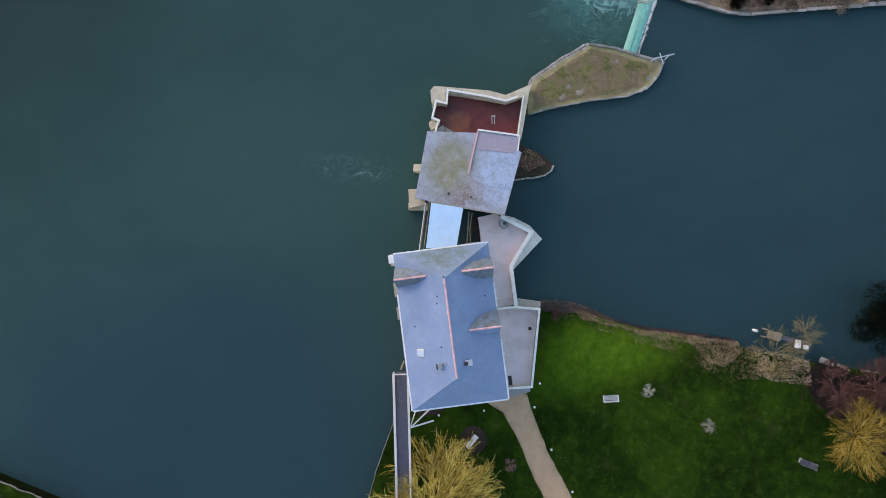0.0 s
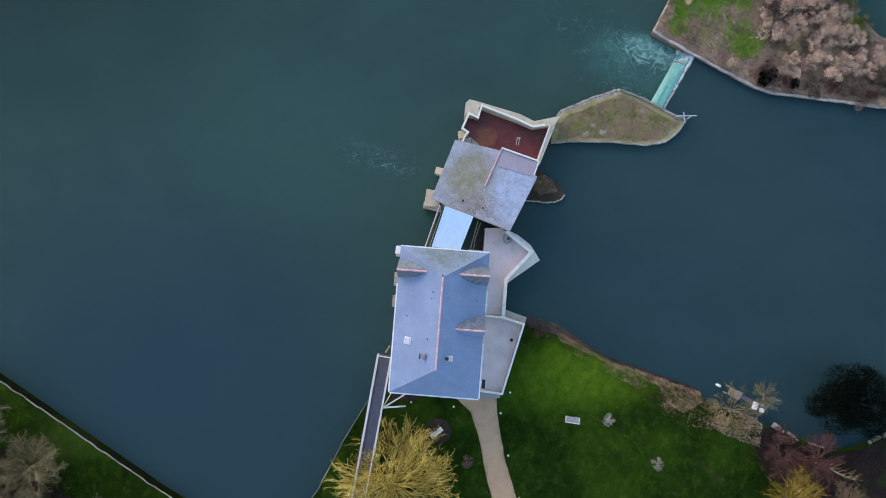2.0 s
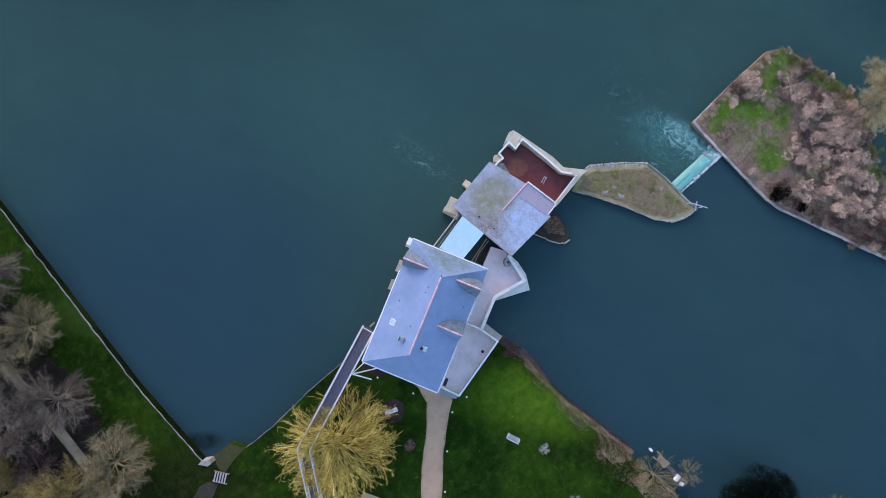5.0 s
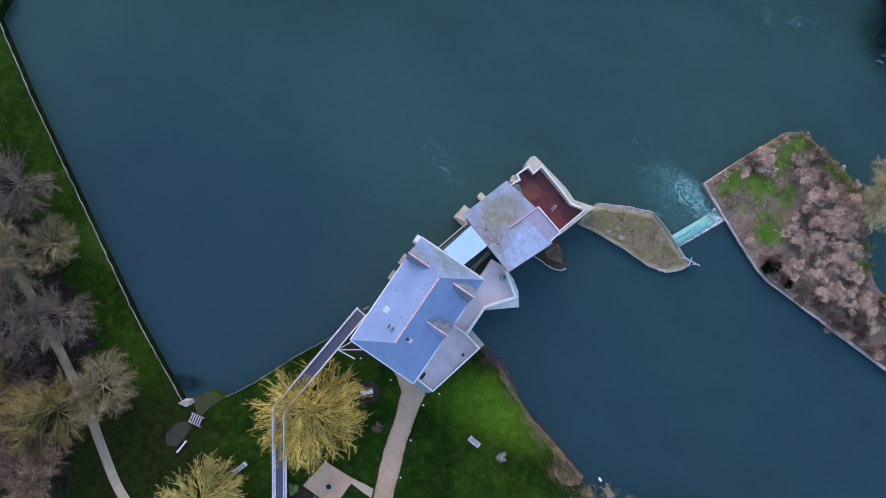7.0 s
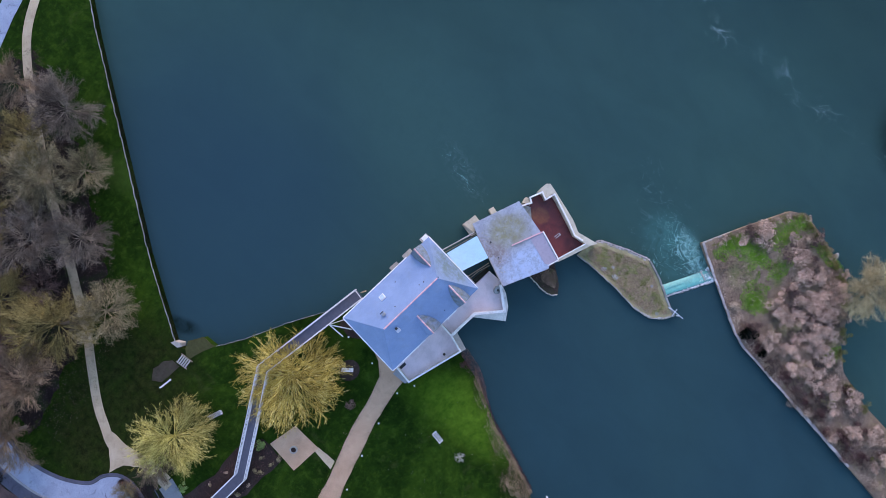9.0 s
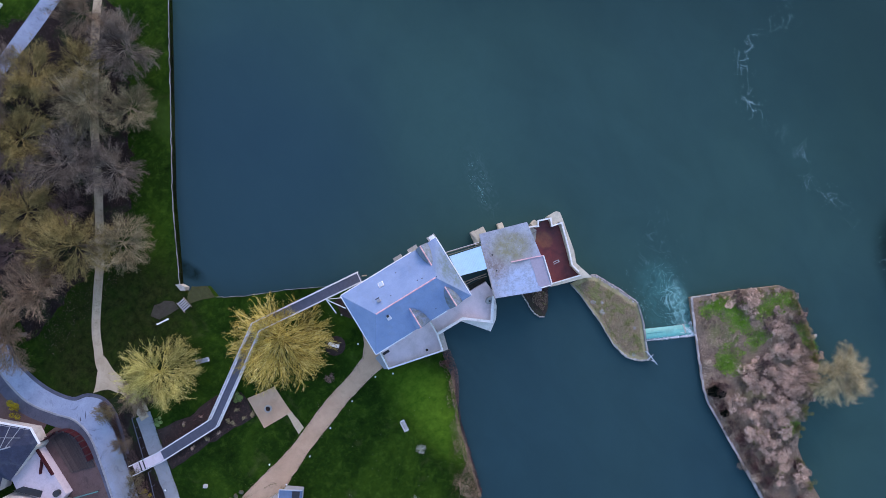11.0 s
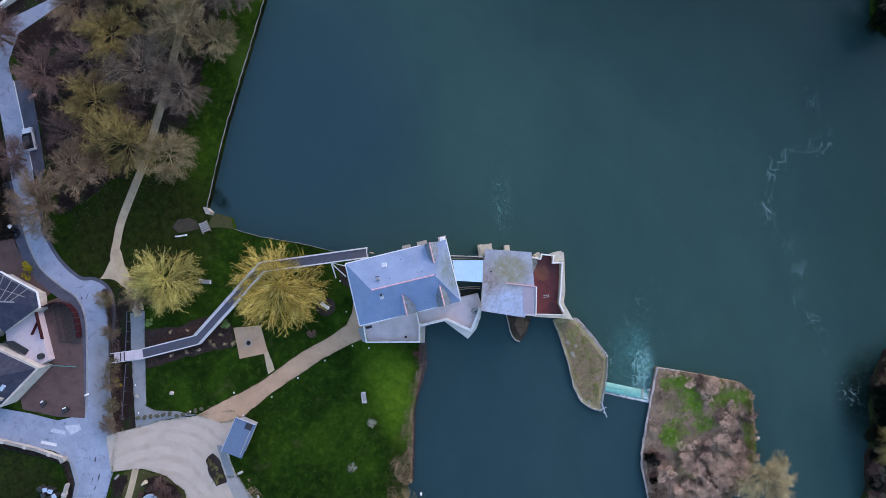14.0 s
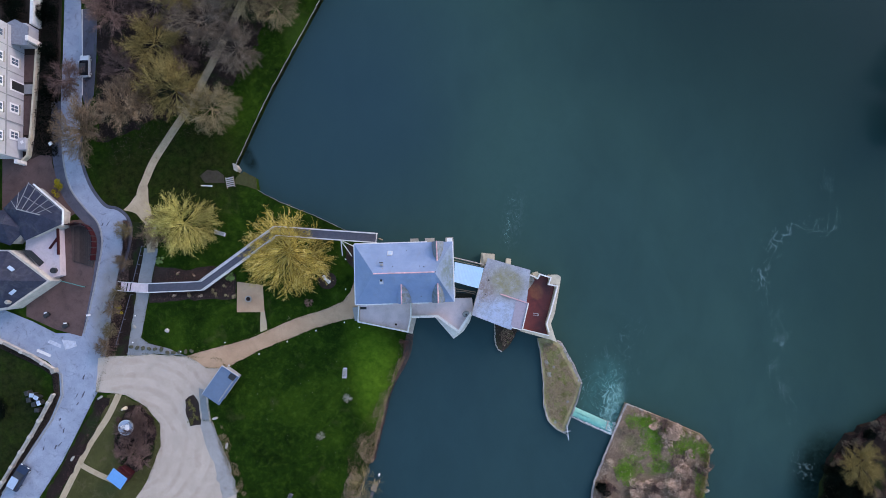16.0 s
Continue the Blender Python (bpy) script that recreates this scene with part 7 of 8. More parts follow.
for line in ([(-73, -7.9), (-66.8, -11.0), (-63.3, -13.2)], [(-63.4, -16.9), (-66.3, -22.2), (-72.0, -31.2)]):
    part("wall", band(line, 0.34, 0, 0.6), INNSTONE, gw)
    part("coping", band(line, 0.4, 0.6, 0.68), STONE, gw)
    for x, y, t, _ in along(line, 3.0):
        part("pillar", box(0.5, 0.5, 0.8, (x, y, 0), t, 0.04), INNSTONE, gw)
part("pillar", box(0.7, 0.7, 0.95, (-63.2, -13.3, 0), 20, 0.04), STONE, gw)
rg = random.Random(8)
for k, (x, y) in enumerate(((-67.2, -16.6), (-66.4, -16.9), (-66.9, -17.6), (-65.7, -17.3), (-66.1, -18.3), (-65.3, -18.1), (-65.6, -19.2))):
    b = thing("bin", "dark wheeled bin with a pale grey-blue lid behind the wall", "bin", (x, y, 0), rg.uniform(0, 90), "bins")
    part("body", box(0.58, 0.7, 0.95, (0, 0, 0), 0, 0.05), DARK, b)
    part("lid", box(0.6, 0.72, 0.08, (0, 0, 0.95), 0, 0.03), PALEBLUE if k % 2 else DARK, b)
for x, y, t in ((36.3, -34.1, 20), (-56.3, -17.7, 35), (-60.6, -26.9, 60), (-38.4, -21.3, 15), (-36.6, -25.5, 80), (-17.0, -36.9, 65), (-17.9, -38.5, 60)):
    b = thing("pale_stone", "long pale stone lying at the edge", "stone", (x, y, -0.4 if x > 0 else 0.0), t)
    o = new("stone", STONES[2])
    o.parent = b
    o.matrix_basis = pose(0, 0, 0.13) @ Matrix.Diagonal((0.95, 0.38, 0.34, 1))
st2 = thing("landing_stage", "small timber landing stage with white chests among the reeds", "jetty", (-14.27, -32.92, -0.45), -113.5)
part("deck", box(1.4, 0.75, 0.12, (-0.8, 0, 0.45), 0, 0.01), TIMBER, st2)
for x, y in ((-1.6, -0.4), (-1.6, 0.4), (-0.2, -0.4), (-0.2, 0.4), (2.6, -0.2), (2.6, 0.3)):
    part("pile", rod((x, y, -1.2), (x, y, 0.5), 0.07, 0.07, 8), TIMBER, st2)
part("platform", box(2.9, 0.45, 0.1, (1.5, 0.05, 0.4), 0, 0.01), DECK, st2)
part("chest", box(0.4, 0.8, 0.45, (1.6, -0.15, 0.45), 10, 0.04), WHITE, st2)
part("chest", box(0.38, 0.38, 0.36, (2.5, -0.25, 0.45), 20, 0.04), WHITE, st2)
buoy = thing("mooring_post", "short white mooring post beside the reeds", "post", (-13.3, -30.6, -0.8))
part("body", rod((0, 0, -0.6), (0, 0, 0.7), 0.16, 0.14, 10), WHITE, buoy)


# ---- trees and shrubs ----
def crown_mesh(seed, radius, limbs, mat, base=1.3, forks=4, fine=9, thick=1.0, rise=(0.06, 0.91), wig=0.09, tip=(0.05, 0.14), loose=0.5, hair=0.003, ragged_rim=0.0):
    """A bare crown: stout limbs fork twice into long shoots, and the shoots into fine twigs that fan out in every direction."""
    r = np.random.default_rng(seed)
    A, B, ra, rb, fa, fb = [], [], [], [], [], []

    def bend(p, d, length, n, t0, t1, sag):
        pts = [p]
        for k in range(n):
            d = d + r.normal(size=3) * wig + np.array([0, 0, sag])
            d = d / np.linalg.norm(d)
            q = p + d * length / n
            A.append(p)
            B.append(q)
            ra.append(t0 + (t1 - t0) * k / n)
            rb.append(t0 + (t1 - t0) * (k + 1) / n)
            p = q
            pts.append(p)
        return pts, d

    def side_way(d, spread):
        s = d + r.normal(size=3) * spread * np.array([1, 1, 0.6])
        return s / np.linalg.norm(s)

    t = 0.0145 * radius * thick
    for i in range(limbs):
        w = 2 * math.pi * (i * 0.382 + r.uniform(-0.03, 0.03))
        el = rise[0] + (rise[1] - rise[0]) * (i * 0.618 % 1.0) ** 1.4
        reach = radius * (1.0 - ragged_rim * r.random())
        d = np.array([math.cos(w) * math.cos(el), math.sin(w) * math.cos(el), math.sin(el)])
        stem, d1 = bend(np.array([0, 0, base * r.uniform(0.8, 1.1)]), d, reach * r.uniform(0.36, 0.5), 3, t, t * 0.72, -0.02)
        for j in range(forks):
            o = stem[1 + (j % 3)]
            limb, d2 = bend(o, side_way(d1, 0.36), reach * r.uniform(0.30, 0.42), 3, t * 0.55, t * 0.34, -0.03)
            for k in range(forks):
                o2 = limb[1 + (k % 3)]
                shoot, d3 = bend(o2, side_way(d2, 0.3), reach * r.uniform(0.20, 0.32), 3, t * 0.24, t * 0.08, -0.03)
                for _ in range(fine):
                    at = int(r.integers(3))
                    a = shoot[at] + (shoot[at + 1] - shoot[at]) * r.random()
                    fa.append(a)
                    fb.append(a + side_way(d3, loose) * radius * r.uniform(*tip))
    v, f = twigs(A, B, np.array(ra), np.array(rb))
    v2, f2 = blades(fa, fb, hair * radius, r)
    f += [tuple(i + len(v) for i in q) for q in f2]
    v = np.concatenate([v, v2])
    reach = np.percentile(np.hypot(v[:, 0], v[:, 1]), 96)
    v[:, :2] *= radius / reach
    # the longest shoots hang over and keep the crown round
    far = np.hypot(v[:, 0], v[:, 1])
    keep = np.where(far > 0.92 * radius, (0.92 * radius + (far - 0.92 * radius) * 0.6) / np.maximum(far, 1e-6), 1.0)
    v[:, :2] *= keep[:, None]
    crown = mesh_of("crown", v, f, mat)
    bm = rod((0, 0, -0.1), (0, 0, base), 0.045 * radius + 0.04, 0.032 * radius + 0.02, 10)
    me = bpy.data.meshes.new("trunk")
    bm.to_mesh(me)
    bm.free()
    me.materials.append(BARK)
    return me, crown


def bare_tree(seed, radius, limbs, mat, base=3.0, fine=26, thick=0.62):
    """A winter tree seen as a soft haze of fine twigs round its branches."""
    return crown_mesh(seed, radius, limbs, mat, base, 5, fine, thick, (0.12, 1.25), 0.13, (0.05, 0.13), 0.75, 0.0019, 0.35)


def plant(meshes, x, y, scale, turn, label, category="tree", name="tree", z=0.0, group="", squash=1.0):
    t = thing(name, label, category, (x, y, z), turn, group)
    t.scale = (scale, scale, scale * squash)
    for me, nm in zip(meshes, ("trunk", "crown")):
        o = new(nm, me)
        o.parent = t
    return t


W_BIG = crown_mesh(1, 6.9, 46, YELLOW, 2.2, 5, 12, 0.74, (0.0, 1.4), 0.13, (0.03, 0.10), 0.5, 0.0024)
W_MED = crown_mesh(2, 4.6, 40, OLIVE, 1.8, 5, 12, 0.72, (0.02, 1.4), 0.12, (0.04, 0.12), 0.5, 0.0028)
W_GOLD = crown_mesh(3, 4.4, 28, AMBER, 1.4, 5, 11, 0.8, (0.02, 1.0), 0.12, (0.04, 0.12), 0.5, 0.0026)
T_GREY = bare_tree(11, 5.4, 18, TWIGGREY, 3.2, 20)
T_GREY2 = bare_tree(12, 4.8, 18, TWIGGREY)
T_GOLD = bare_tree(13, 5.8, 20, GOLD, 3.2, 20)
T_GOLD2 = bare_tree(14, 5.0, 20, GOLD)
T_OLIVE = bare_tree(21, 5.0, 18, OLIVEGREY, 3.0, 20)
T_BROWN = bare_tree(15, 4.8, 18, TWIGBROWN, 2.8, 20)
T_TAN = bare_tree(16, 4.6, 18, TWIGTAN, 2.8)
T_CREAM = bare_tree(18, 4.4, 18, CREAMTWIG, 2.6, 34)
T_BLUSH = bare_tree(17, 2.4, 12, REDSHRUB, 0.8, 26, 1.0)
T_THIN = crown_mesh(19, 2.5, 16, STRAWTWIG, 0.6, 3, 9, 0.4, (0.1, 1.2), 0.14, (0.06, 0.16), 0.5, 0.0022, 0.35)
SAPLING = crown_mesh(20, 0.75, 16, PALETWIG, 0.25, 2, 5, 0.7, (0.1, 1.2), 0.16, (0.08, 0.25), 0.7, 0.006, 0.4)
DRYSHRUB = crown_mesh(22, 0.75, 16, TWIGBROWN, 0.25, 3, 8, 0.8, (0.1, 1.2), 0.16, (0.08, 0.25), 0.7, 0.007, 0.4)

plant(W_BIG, -26.1, 4.1, 1.0, 0, "large pollarded willow with bright yellow bare shoots", name="willow", squash=0.58)
plant(W_MED, -42.0, 8.8, 1.1, 40, "rounded willow with olive-yellow bare shoots", name="willow")
plant(W_GOLD, -24.5, -38.2, 0.86, 10, "golden willow with upright bare shoots at the lawn's edge", name="willow")
grove = [(T_GOLD, -42.6, 29.2, 0.95, "bare tree with ochre twigs over the woodland path"), (T_GOLD2, -45.9, 36.6, 0.95, "bare tree with ochre twigs in the wood"), (T_GREY, -38.0, 39.6, 0.95, "bare grey-twigged tree in the wood"),
         (T_TAN, -50.0, 26.8, 1.1, "bare brown-twigged tree in the wood"), (T_TAN, -56.6, 23.4, 1.1, "bare tan-twigged tree overhanging the lane"), (T_GREY2, -33.2, 35.4, 0.9, "bare pale grey-twigged tree near the river lawn"),
         (T_OLIVE, -37.2, 26.3, 0.86, "bare olive-grey tree at the wood's edge"), (T_GOLD2, -41.6, 45.6, 0.98, "bare tree with ochre twigs in the wood"), (T_BROWN, -52.6, 42.0, 1.0, "bare purple-brown tree beside the lane"),
         (T_OLIVE, -31.6, 44.6, 1.02, "bare olive-grey tree in the wood"), (T_GREY2, -23.2, 48.8, 1.0, "bare grey-twigged tree at the wood's end"), (T_BROWN, -46.0, 43.0, 0.9, "bare purple-brown tree in the wood"),
         (T_TAN, -45.6, 50.8, 1.0, "bare tan-twigged tree in the wood"), (T_GOLD2, -36.1, 51.9, 0.95, "bare tree with ochre twigs in the wood"), (T_BROWN, -58.2, 49.6, 0.95, "bare brown tree overhanging the lane"),
         (T_BROWN, -59.8, 31.6, 0.72, "bare brown tree spreading over the lane"), (T_BROWN, -50.6, 33.2, 0.8, "bare purple-brown tree in the wood"), (T_OLIVE, -27.1, 41.7, 0.72, "bare ochre-grey tree near the river lawn"), (T_BROWN, -42.0, 34.6, 0.6, "bare brown undergrowth tree"),
         (T_GREY2, -39.4, 54.4, 0.9, "bare grey-twigged tree in the wood"), (T_GOLD, -29.9, 49.4, 0.72, "bare tree with yellowish twigs in the wood"), (T_TAN, -26.0, 56.6, 0.85, "bare tan-twigged tree in the wood")]
for i, (m, x, y, s, label) in enumerate(grove):
    plant(m, x, y, s, i * 67, label, group="riverside wood")
plant(T_CREAM, 35.0, -38.3, 0.98, 20, "bare cream-twigged tree leaning out from the overgrown island")
plant(T_TAN, -46.6, 7.6, 0.62, 130, "bare pinkish-tan tree beside the footpath")
plant(T_THIN, -15.6, -31.5, 1.12, 200, "pale bare tree among the reeds")
plant(T_THIN, -13.8, -35.0, 0.7, 80, "pale bare tree leaning over the pond")
plant(T_BLUSH, -20.8, -37.2, 1.0, 0, "dark reddish bare shrub by the lawn", "shrub", "shrub")
plant(T_BLUSH, -20.0, -41.0, 1.2, 70, "dark reddish bare shrub by the lawn", "shrub", "shrub")
plant(T_TAN, -25.6, -43.4, 0.8, 15, "bare tan tree at the lawn's end")
plant(T_OLIVE, -14.6, -51.6, 0.95, 40, "bare olive-grey tree overhanging the pond")
plant(T_BROWN, -29.5, -43.8, 0.8, 95, "bare brown tree at the lawn's end")
bough = thing("fallen_branch", "pale fallen bough with bare side twigs on dark ground", "branch", (-20.4, -40.2, 0.25))
b_rng = np.random.default_rng(12)
spine = [np.array((-1.5 * k + 0.12 * math.sin(5 * k), -5.0 * k, 0.25 * math.sin(3 * k))) for k in np.linspace(0, 1, 9)]
A0, A1 = np.array(spine[:-1]), np.array(spine[1:])
size0 = np.linspace(0.11, 0.03, 9)
v, f = twigs(A0, A1, size0[:-1], size0[1:])
bough_stem = new("bough", mesh_of("bough", v, f, PALETWIG))
bough_stem.parent = bough
starts = np.array([spine[i] for i in range(2, 9) for _ in range(9)])
ways = np.stack([b_rng.uniform(-1.0, 0.9, len(starts)), b_rng.uniform(-1.4, -0.5, len(starts)), b_rng.uniform(-0.1, 0.4, len(starts))], 1)
v, f = twigs(starts, starts + ways * b_rng.uniform(0.5, 1.2, (len(starts), 1)), 0.022, 0.006)
side_twigs = new("side_twig", mesh_of("side_twig", v, f, CREAMTWIG))
side_twigs.parent = bough
plant(T_GOLD2, 57.6, -29.8, 0.72, 30, "bare ochre-brown tree on the far bank", group="far bank trees")
plant(T_BROWN, 62.5, -36.0, 1.1, 130, "bare brown tree on the far bank", group="far bank trees")
plant(T_GREY, 72.0, 23.5, 0.9, 60, "bare grey tree on the far bank", group="far bank trees")
plant(T_BROWN, 73.0, 31.0, 1.0, 210, "bare brown tree on the far bank", group="far bank trees")
plant(T_GOLD2, 54.8, -38.4, 0.82, 250, "bare ochre tree on the far bank", group="far bank trees")
plant(SAPLING, -17.8, -18.7, 1.0, 0, "small bleached leafless sapling on the lawn", "sapling", "sapling", group="saplings")
plant(SAPLING, -22.1, -24.3, 1.0, 80, "small bleached leafless sapling on the lawn", "sapling", "sapling", group="saplings")
plant(DRYSHRUB, -23.5, -3.9, 1.0, 30, "small brown leafless shrub on the lawn", "sapling", "sapling", group="saplings")
for i, (x, y, k) in enumerate(((-52.2, 3.4, 0.3), (-53.0, -1.6, 0.26), (-53.8, -4.0, 0.34), (-54.2, -7.4, 0.28), (-54.9, -9.8, 0.36), (-52.0, 8.2, 0.3))):
    plant((T_TAN, T_OLIVE)[i % 2], x, y, k, i * 70, "small bare tree in the lane hedge", group="hedge trees")


def bush_mesh(seed, rx, h, n, size, mat, lumps=9):
    """A shrub: leaves gathered on several uneven domes."""
    r = np.random.default_rng(seed)
    pts = []
    dome = [(r.normal() * rx * 0.42, r.normal() * rx * 0.42, r.uniform(0.35, 0.75) * h, r.uniform(0.28, 0.5) * rx) for _ in range(lumps)]
    for _ in range(n):
        x, y, z, q = dome[int(r.integers(lumps))]
        d = r.normal(size=3)
        d /= np.linalg.norm(d)
        d[2] = abs(d[2])
        k = q * (0.55 + 0.5 * r.random())
        pts.append((x + d[0] * k, y + d[1] * k, max(0.05, z + d[2] * k * 0.7 - 0.2 * h * r.random())))
    v, f = flakes(pts, size, r, 0.5)
    ends = np.array([(x, y, z) for x, y, z, _ in dome])
    v2, f2 = twigs(ends * 0.1, ends, 0.05, 0.02)
    return mesh_of("foliage", v, f, mat), mesh_of("stem", v2, f2, BARK)


def bush(me, x, y, s, turn, label, z=0.0, group="", squash=1.0):
    b = tagged(new("bush"), label, "bush", group)
    b.matrix_world = pose(x, y, z, 0, 0, turn) @ Matrix.Diagonal((s, s, s * squash, 1))
    for nm, m in zip(("foliage", "stem"), me):
        o = new(nm, m)
        o.parent = b
    return b


PINKB = [bush_mesh(40 + i, 1.3, 1.1, 1300, 0.075, BLUSH, 7 + i) for i in range(3)]
SCRUBB = [bush_mesh(50 + i, 1.3, 1.0, 1000, 0.07, (SCRUB, TWIGGREY, TWIGBROWN)[i], 8) for i in range(3)]
REDB = bush_mesh(60, 1.2, 1.0, 900, 0.07, REDSHRUB, 8)
GREENB = bush_mesh(61, 0.8, 0.8, 1300, 0.07, LIME, 9)
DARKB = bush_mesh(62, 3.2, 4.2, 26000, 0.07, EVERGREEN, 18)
YELB = bush_mesh(63, 0.9, 0.9, 1300, 0.06, YELLOWBUSH, 9)
OLIVEB = bush_mesh(64, 1.2, 0.9, 1000, 0.06, OLIVEBUSH, 8)
rg = random.Random(77)
pink_spots = [(28.6, -24.2), (32.6, -30.4), (33.4, -31.2), (29.6, -33.4), (31.2, -33.0), (28.4, -34.8), (27.2, -36.0), (30.0, -35.6), (32.4, -34.2), (31.6, -36.8), (29.2, -37.8), (27.4, -38.6), (30.6, -39.0), (28.2, -40.4), (25.8, -40.6), (24.6, -37.6),
              (25.8, -33.6), (33.6, -36.8), (26.2, -42.6), (22.4, -41.6), (22.8, -46.2), (21.8, -51.0), (23.2, -53.8), (30.2, -25.6), (33.8, -28.6),
              (31.9, -25.4), (31.2, -25.1), (24.4, -35.4), (22.6, -37.6), (23.4, -38.6), (25.3, -40.2), (22.3, -42.4), (21.2, -40.2), (24.0, -45.6), (22.2, -35.8), (23.6, -43.4), (21.8, -44.2), (24.2, -48.4), (21.4, -48.0), (22.4, -57.0)]
for i, (x, y) in enumerate(pink_spots):
    bush(PINKB[i % 3], x + rg.uniform(-0.3, 0.3), y + rg.uniform(-0.3, 0.3), rg.uniform(0.65, 1.15), rg.uniform(0, 360), "faded pinkish-tan shrub with dry flower heads on the island", -0.3, "island shrubs")
for i in range(34):
    a, k = rg.uniform(0, 6.28), rg.random() ** 0.5
    x, y = 29.3 + 4.6 * k * math.cos(a), -36.2 + 5.2 * k * math.sin(a)
    if inside(x, y, near2):
        bush(PINKB[i % 3], x, y, rg.uniform(0.5, 0.95), rg.uniform(0, 360), "faded pinkish-tan shrub with dry flower heads on the island", -0.3, "island shrubs")
for i in range(95):
    while True:
        x, y = rg.uniform(18.5, 37), rg.uniform(-60, -21)
        if inside(x, y, near2):
            break
    if not green_zone(x, y):
        bush(SCRUBB[i % 3], x, y, rg.uniform(0.45, 0.95), rg.uniform(0, 360), "tangled brown bramble on the island", -0.3, "island brambles")
for x, y, s in ((21.4, -32.8, 0.8), (20.4, -35.4, 0.7), (19.9, -40.6, 0.9), (19.6, -45.0, 0.8), (21.1, -45.1, 0.9), (19.6, -47.2, 0.9), (20.3, -50.7, 1.0), (20.0, -55.0, 0.9), (24.6, -47.0, 0.8)):
    bush(REDB, x, y, s, rg.uniform(0, 360), "dark reddish bramble at the island's edge", -0.3, "island brambles")
for i, (x, y, _, _) in enumerate(along([(25.4, -21.4)] + ISLE2[1:8], 0.95)):
    me, label = ((OLIVEB, "olive-green bush spilling over the island's edge"), (SCRUBB[0], "tangled brown bramble at the island's edge"), (PINKB[1], "faded pinkish-tan shrub at the island's edge"), (SCRUBB[1], "grey bramble at the island's edge"))[(i * 5 + i // 3) % 4]
    bush(me, x - rg.uniform(0.0, 0.7), y - rg.uniform(0.1, 0.6), rg.uniform(0.3, 0.52), rg.uniform(0, 360), label, -0.42, "island edge bushes")
for x, y, k in ((20.5, -32.8, 0.27), (21.2, -33.7, 0.2), (20.2, -36.2, 0.19)):
    bush(DARKB, x, y, k, x * 50, "dark evergreen bush on the island", -0.3)
for x, y, k in ((36.6, -28.6, 0.7), (36.4, -30.4, 0.8), (35.9, -32.6, 0.9), (35.4, -34.6, 0.9), (34.6, -36.8, 0.8), (37.0, -27.4, 0.6), (35.0, -25.8, 0.6), (32.4, -39.4, 0.8), (29.4, -41.8, 0.9), (27.4, -43.2, 0.9), (25.4, -47.0, 0.8), (33.2, -25.0, 0.5)):
    bush(OLIVEB, x, y, k, x * 31, "olive-green bush spilling over the island's edge", -0.45, "island edge bushes")
bush(DARKB, -13.5, -42.4, 1.3, 30, "near-black leafy dome standing in the pond", -0.6)
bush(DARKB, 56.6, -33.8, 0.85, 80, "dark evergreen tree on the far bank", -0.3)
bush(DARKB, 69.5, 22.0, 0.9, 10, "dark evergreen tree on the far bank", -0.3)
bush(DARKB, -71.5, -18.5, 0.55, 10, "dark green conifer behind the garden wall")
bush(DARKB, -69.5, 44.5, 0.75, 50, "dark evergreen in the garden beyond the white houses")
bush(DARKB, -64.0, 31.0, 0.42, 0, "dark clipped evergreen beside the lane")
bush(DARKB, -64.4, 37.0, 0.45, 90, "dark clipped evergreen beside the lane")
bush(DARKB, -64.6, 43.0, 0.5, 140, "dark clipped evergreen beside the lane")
for x, y, s in ((-35.6, 0.4, 0.9), (-46.8, 3.2, 0.75), (-15.9, 3.6, 0.6)):
    bush(GREENB, x, y, s, x * 9, "small lime-green bush in the planting bed")
for x, y, k in ((-44.6, -2.2, 0.36), (-42.2, -2.3, 0.42), (-40.3, -2.4, 0.34), (-38.4, -1.6, 0.4), (-36.7, -0.9, 0.36), (-36.4, 1.2, 0.4), (-41.4, 0.8, 0.3), (-44.0, 1.2, 0.34), (-38.0, -2.2, 0.4), (-36.4, -2.4, 0.36), (-35.2, -2.6, 0.45)):
    bush(SCRUBB[0], x, y, k, x * 40, "low tan tussock in the mulched bed", 0.0, "bed tussocks")
bush(YELB, -62.9, 15.0, 1.25, 20, "bright yellow-flowering bush beside the court")
bush(YELB, -53.2, -4.2, 0.8, 60, "yellowish bush in the lane hedge")
bush(YELB, -16.1, 2.2, 0.45, 60, "small yellow-green shrub by the mill")
for x, y, k in ((-42.2, -18.8, 0.5), (-41.6, -19.6, 0.55), (-41.2, -20.9, 0.55), (-41.9, -21.6, 0.5)):
    bush(OLIVEB, x, y, k, x * 50, "low olive shrub in the small bed beside the shed", 0.0, "shed bed shrubs")
T_PLUM = bare_tree(23, 2.4, 12, TWIGBROWN, 0.6, 20, 0.8)
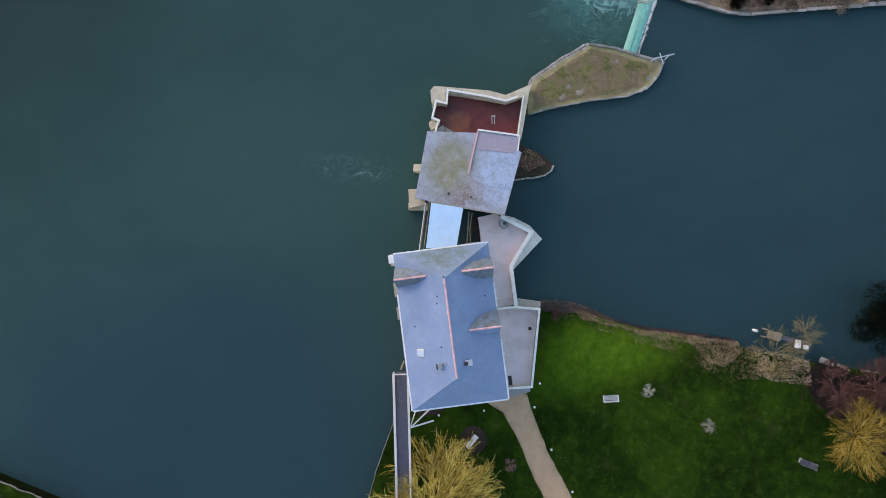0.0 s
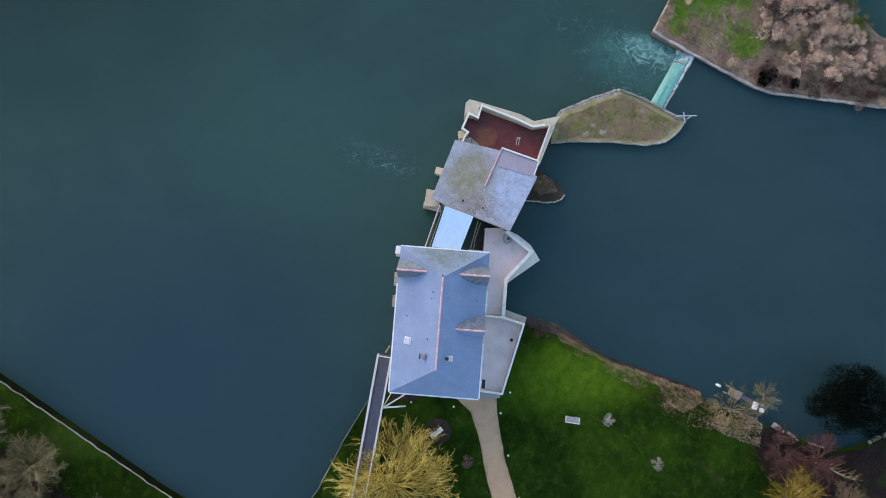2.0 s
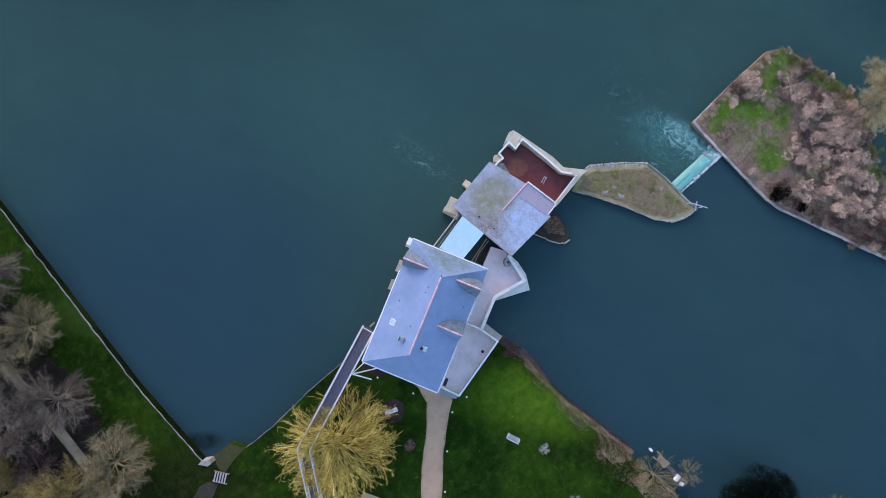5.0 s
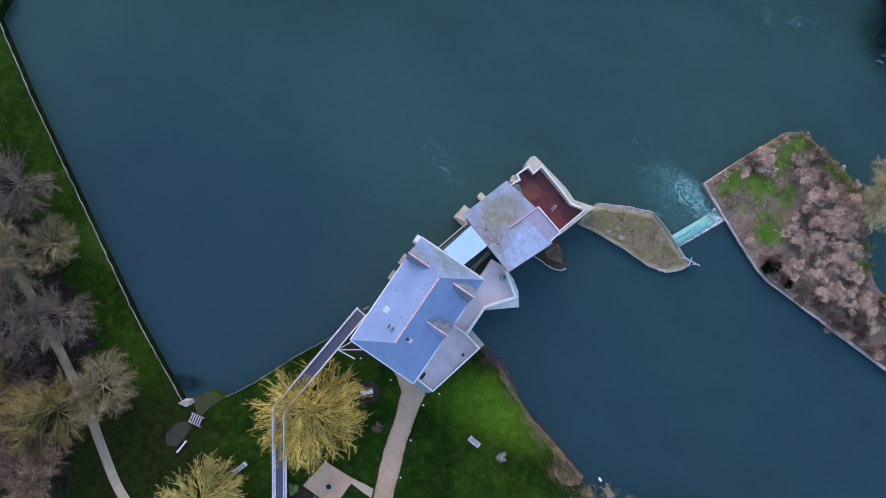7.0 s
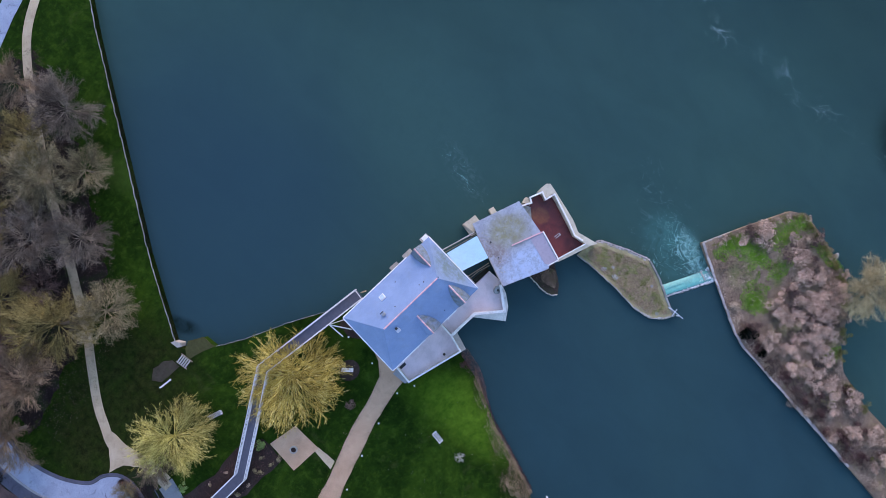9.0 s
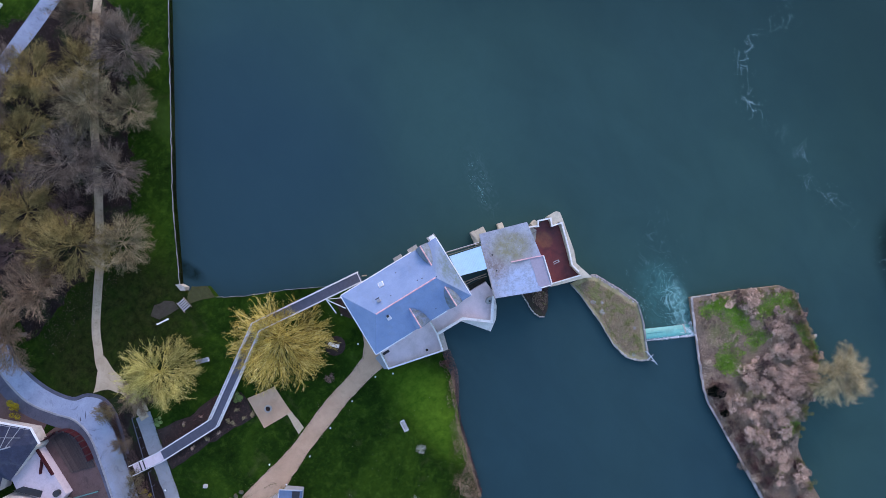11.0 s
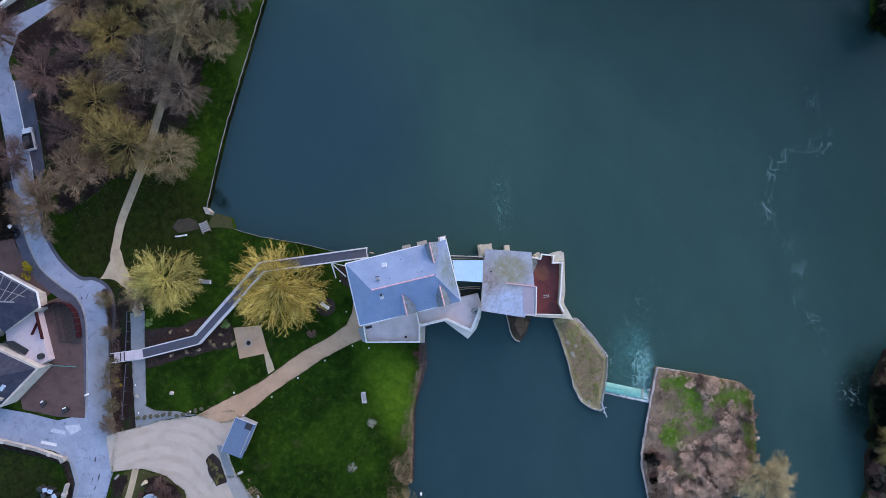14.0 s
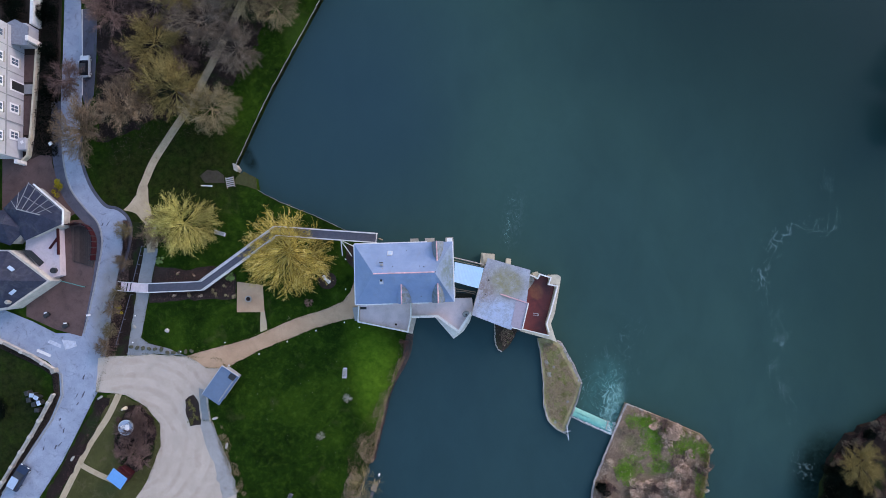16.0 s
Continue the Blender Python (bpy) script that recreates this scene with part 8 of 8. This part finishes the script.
for i in range(13):
    a = i * 2.4
    plant(T_PLUM, -50.6 + 2.7 * (i / 13) ** 0.5 * math.cos(a), -23.8 + 4.2 * (i / 13) ** 0.5 * math.sin(a), rg.uniform(0.5, 0.72), i * 50, "dormant purple-brown shrub in the round bed", "shrub", "shrub", group="bed shrubs")
for i in range(4):
    bush(REDB, -54 + rg.uniform(0, 5.4), -27 + rg.uniform(0, 8.5), rg.uniform(0.4, 0.6), rg.uniform(0, 360), "dormant reddish shrub in the round bed", 0, "bed shrubs")
for x, y, s in ((-18.0, -37.0, 1.2), (-21.5, -38.5, 1.2), (-20.5, -41.0, 1.1), (-25.0, -41.0, 1.2), (-19.8, -36.4, 0.8), (-24.0, -39.6, 1.0)):
    bush(REDB, x, y, s, rg.uniform(0, 360), "dark reddish shrub at the lawn's end", 0, "lawn-end shrubs")
far_edge = list(along(FAR[1:8], 1.4))
for i, (x, y, _, _) in enumerate(far_edge):
    me, label = ((DARKB, "dark evergreen growth along the far bank"), (SCRUBB[i % 3], "brown scrub along the far bank"), (REDB, "dark reddish scrub along the far bank"))[i % 3]
    bush(me, x + rg.uniform(0.2, 1.2), y - rg.uniform(0.2, 1.0), 0.3 if me is DARKB else rg.uniform(0.9, 1.4), rg.uniform(0, 360), label, -0.3, "far bank growth")
for i in range(14):
    bush(SCRUBB[i % 2], 58 + rg.uniform(0, 10), -36 - rg.uniform(-3, 14), rg.uniform(0.9, 1.6), rg.uniform(0, 360), "brown scrub on the far bank", -0.1, "far bank scrub")
bush(REDB, -8.7, -10.6, 0.75, 15, "dark red shrub on the bank below the terrace")
for i in range(26):
    while True:
        x, y = rg.uniform(18.4, 26), rg.uniform(-60, -41)
        if inside(x, y, near2):
            break
    me, label = ((OLIVEB, "olive-green bush among the island scrub"), (REDB, "dark reddish bramble among the island scrub"), (PINKB[0], "faded pinkish-tan shrub with dry flower heads on the island"), (SCRUBB[1], "tangled brown bramble on the island"))[i % 4]
    bush(me, x, y, rg.uniform(0.45, 0.9), rg.uniform(0, 360), label, -0.3, "island shrubs")
bush(DARKB, 54.4, -32.0, 0.8, 40, "dark evergreen overhanging the far bank", -0.3)
bush(DARKB, 52.6, -36.6, 0.75, 120, "dark evergreen overhanging the far bank", -0.3)
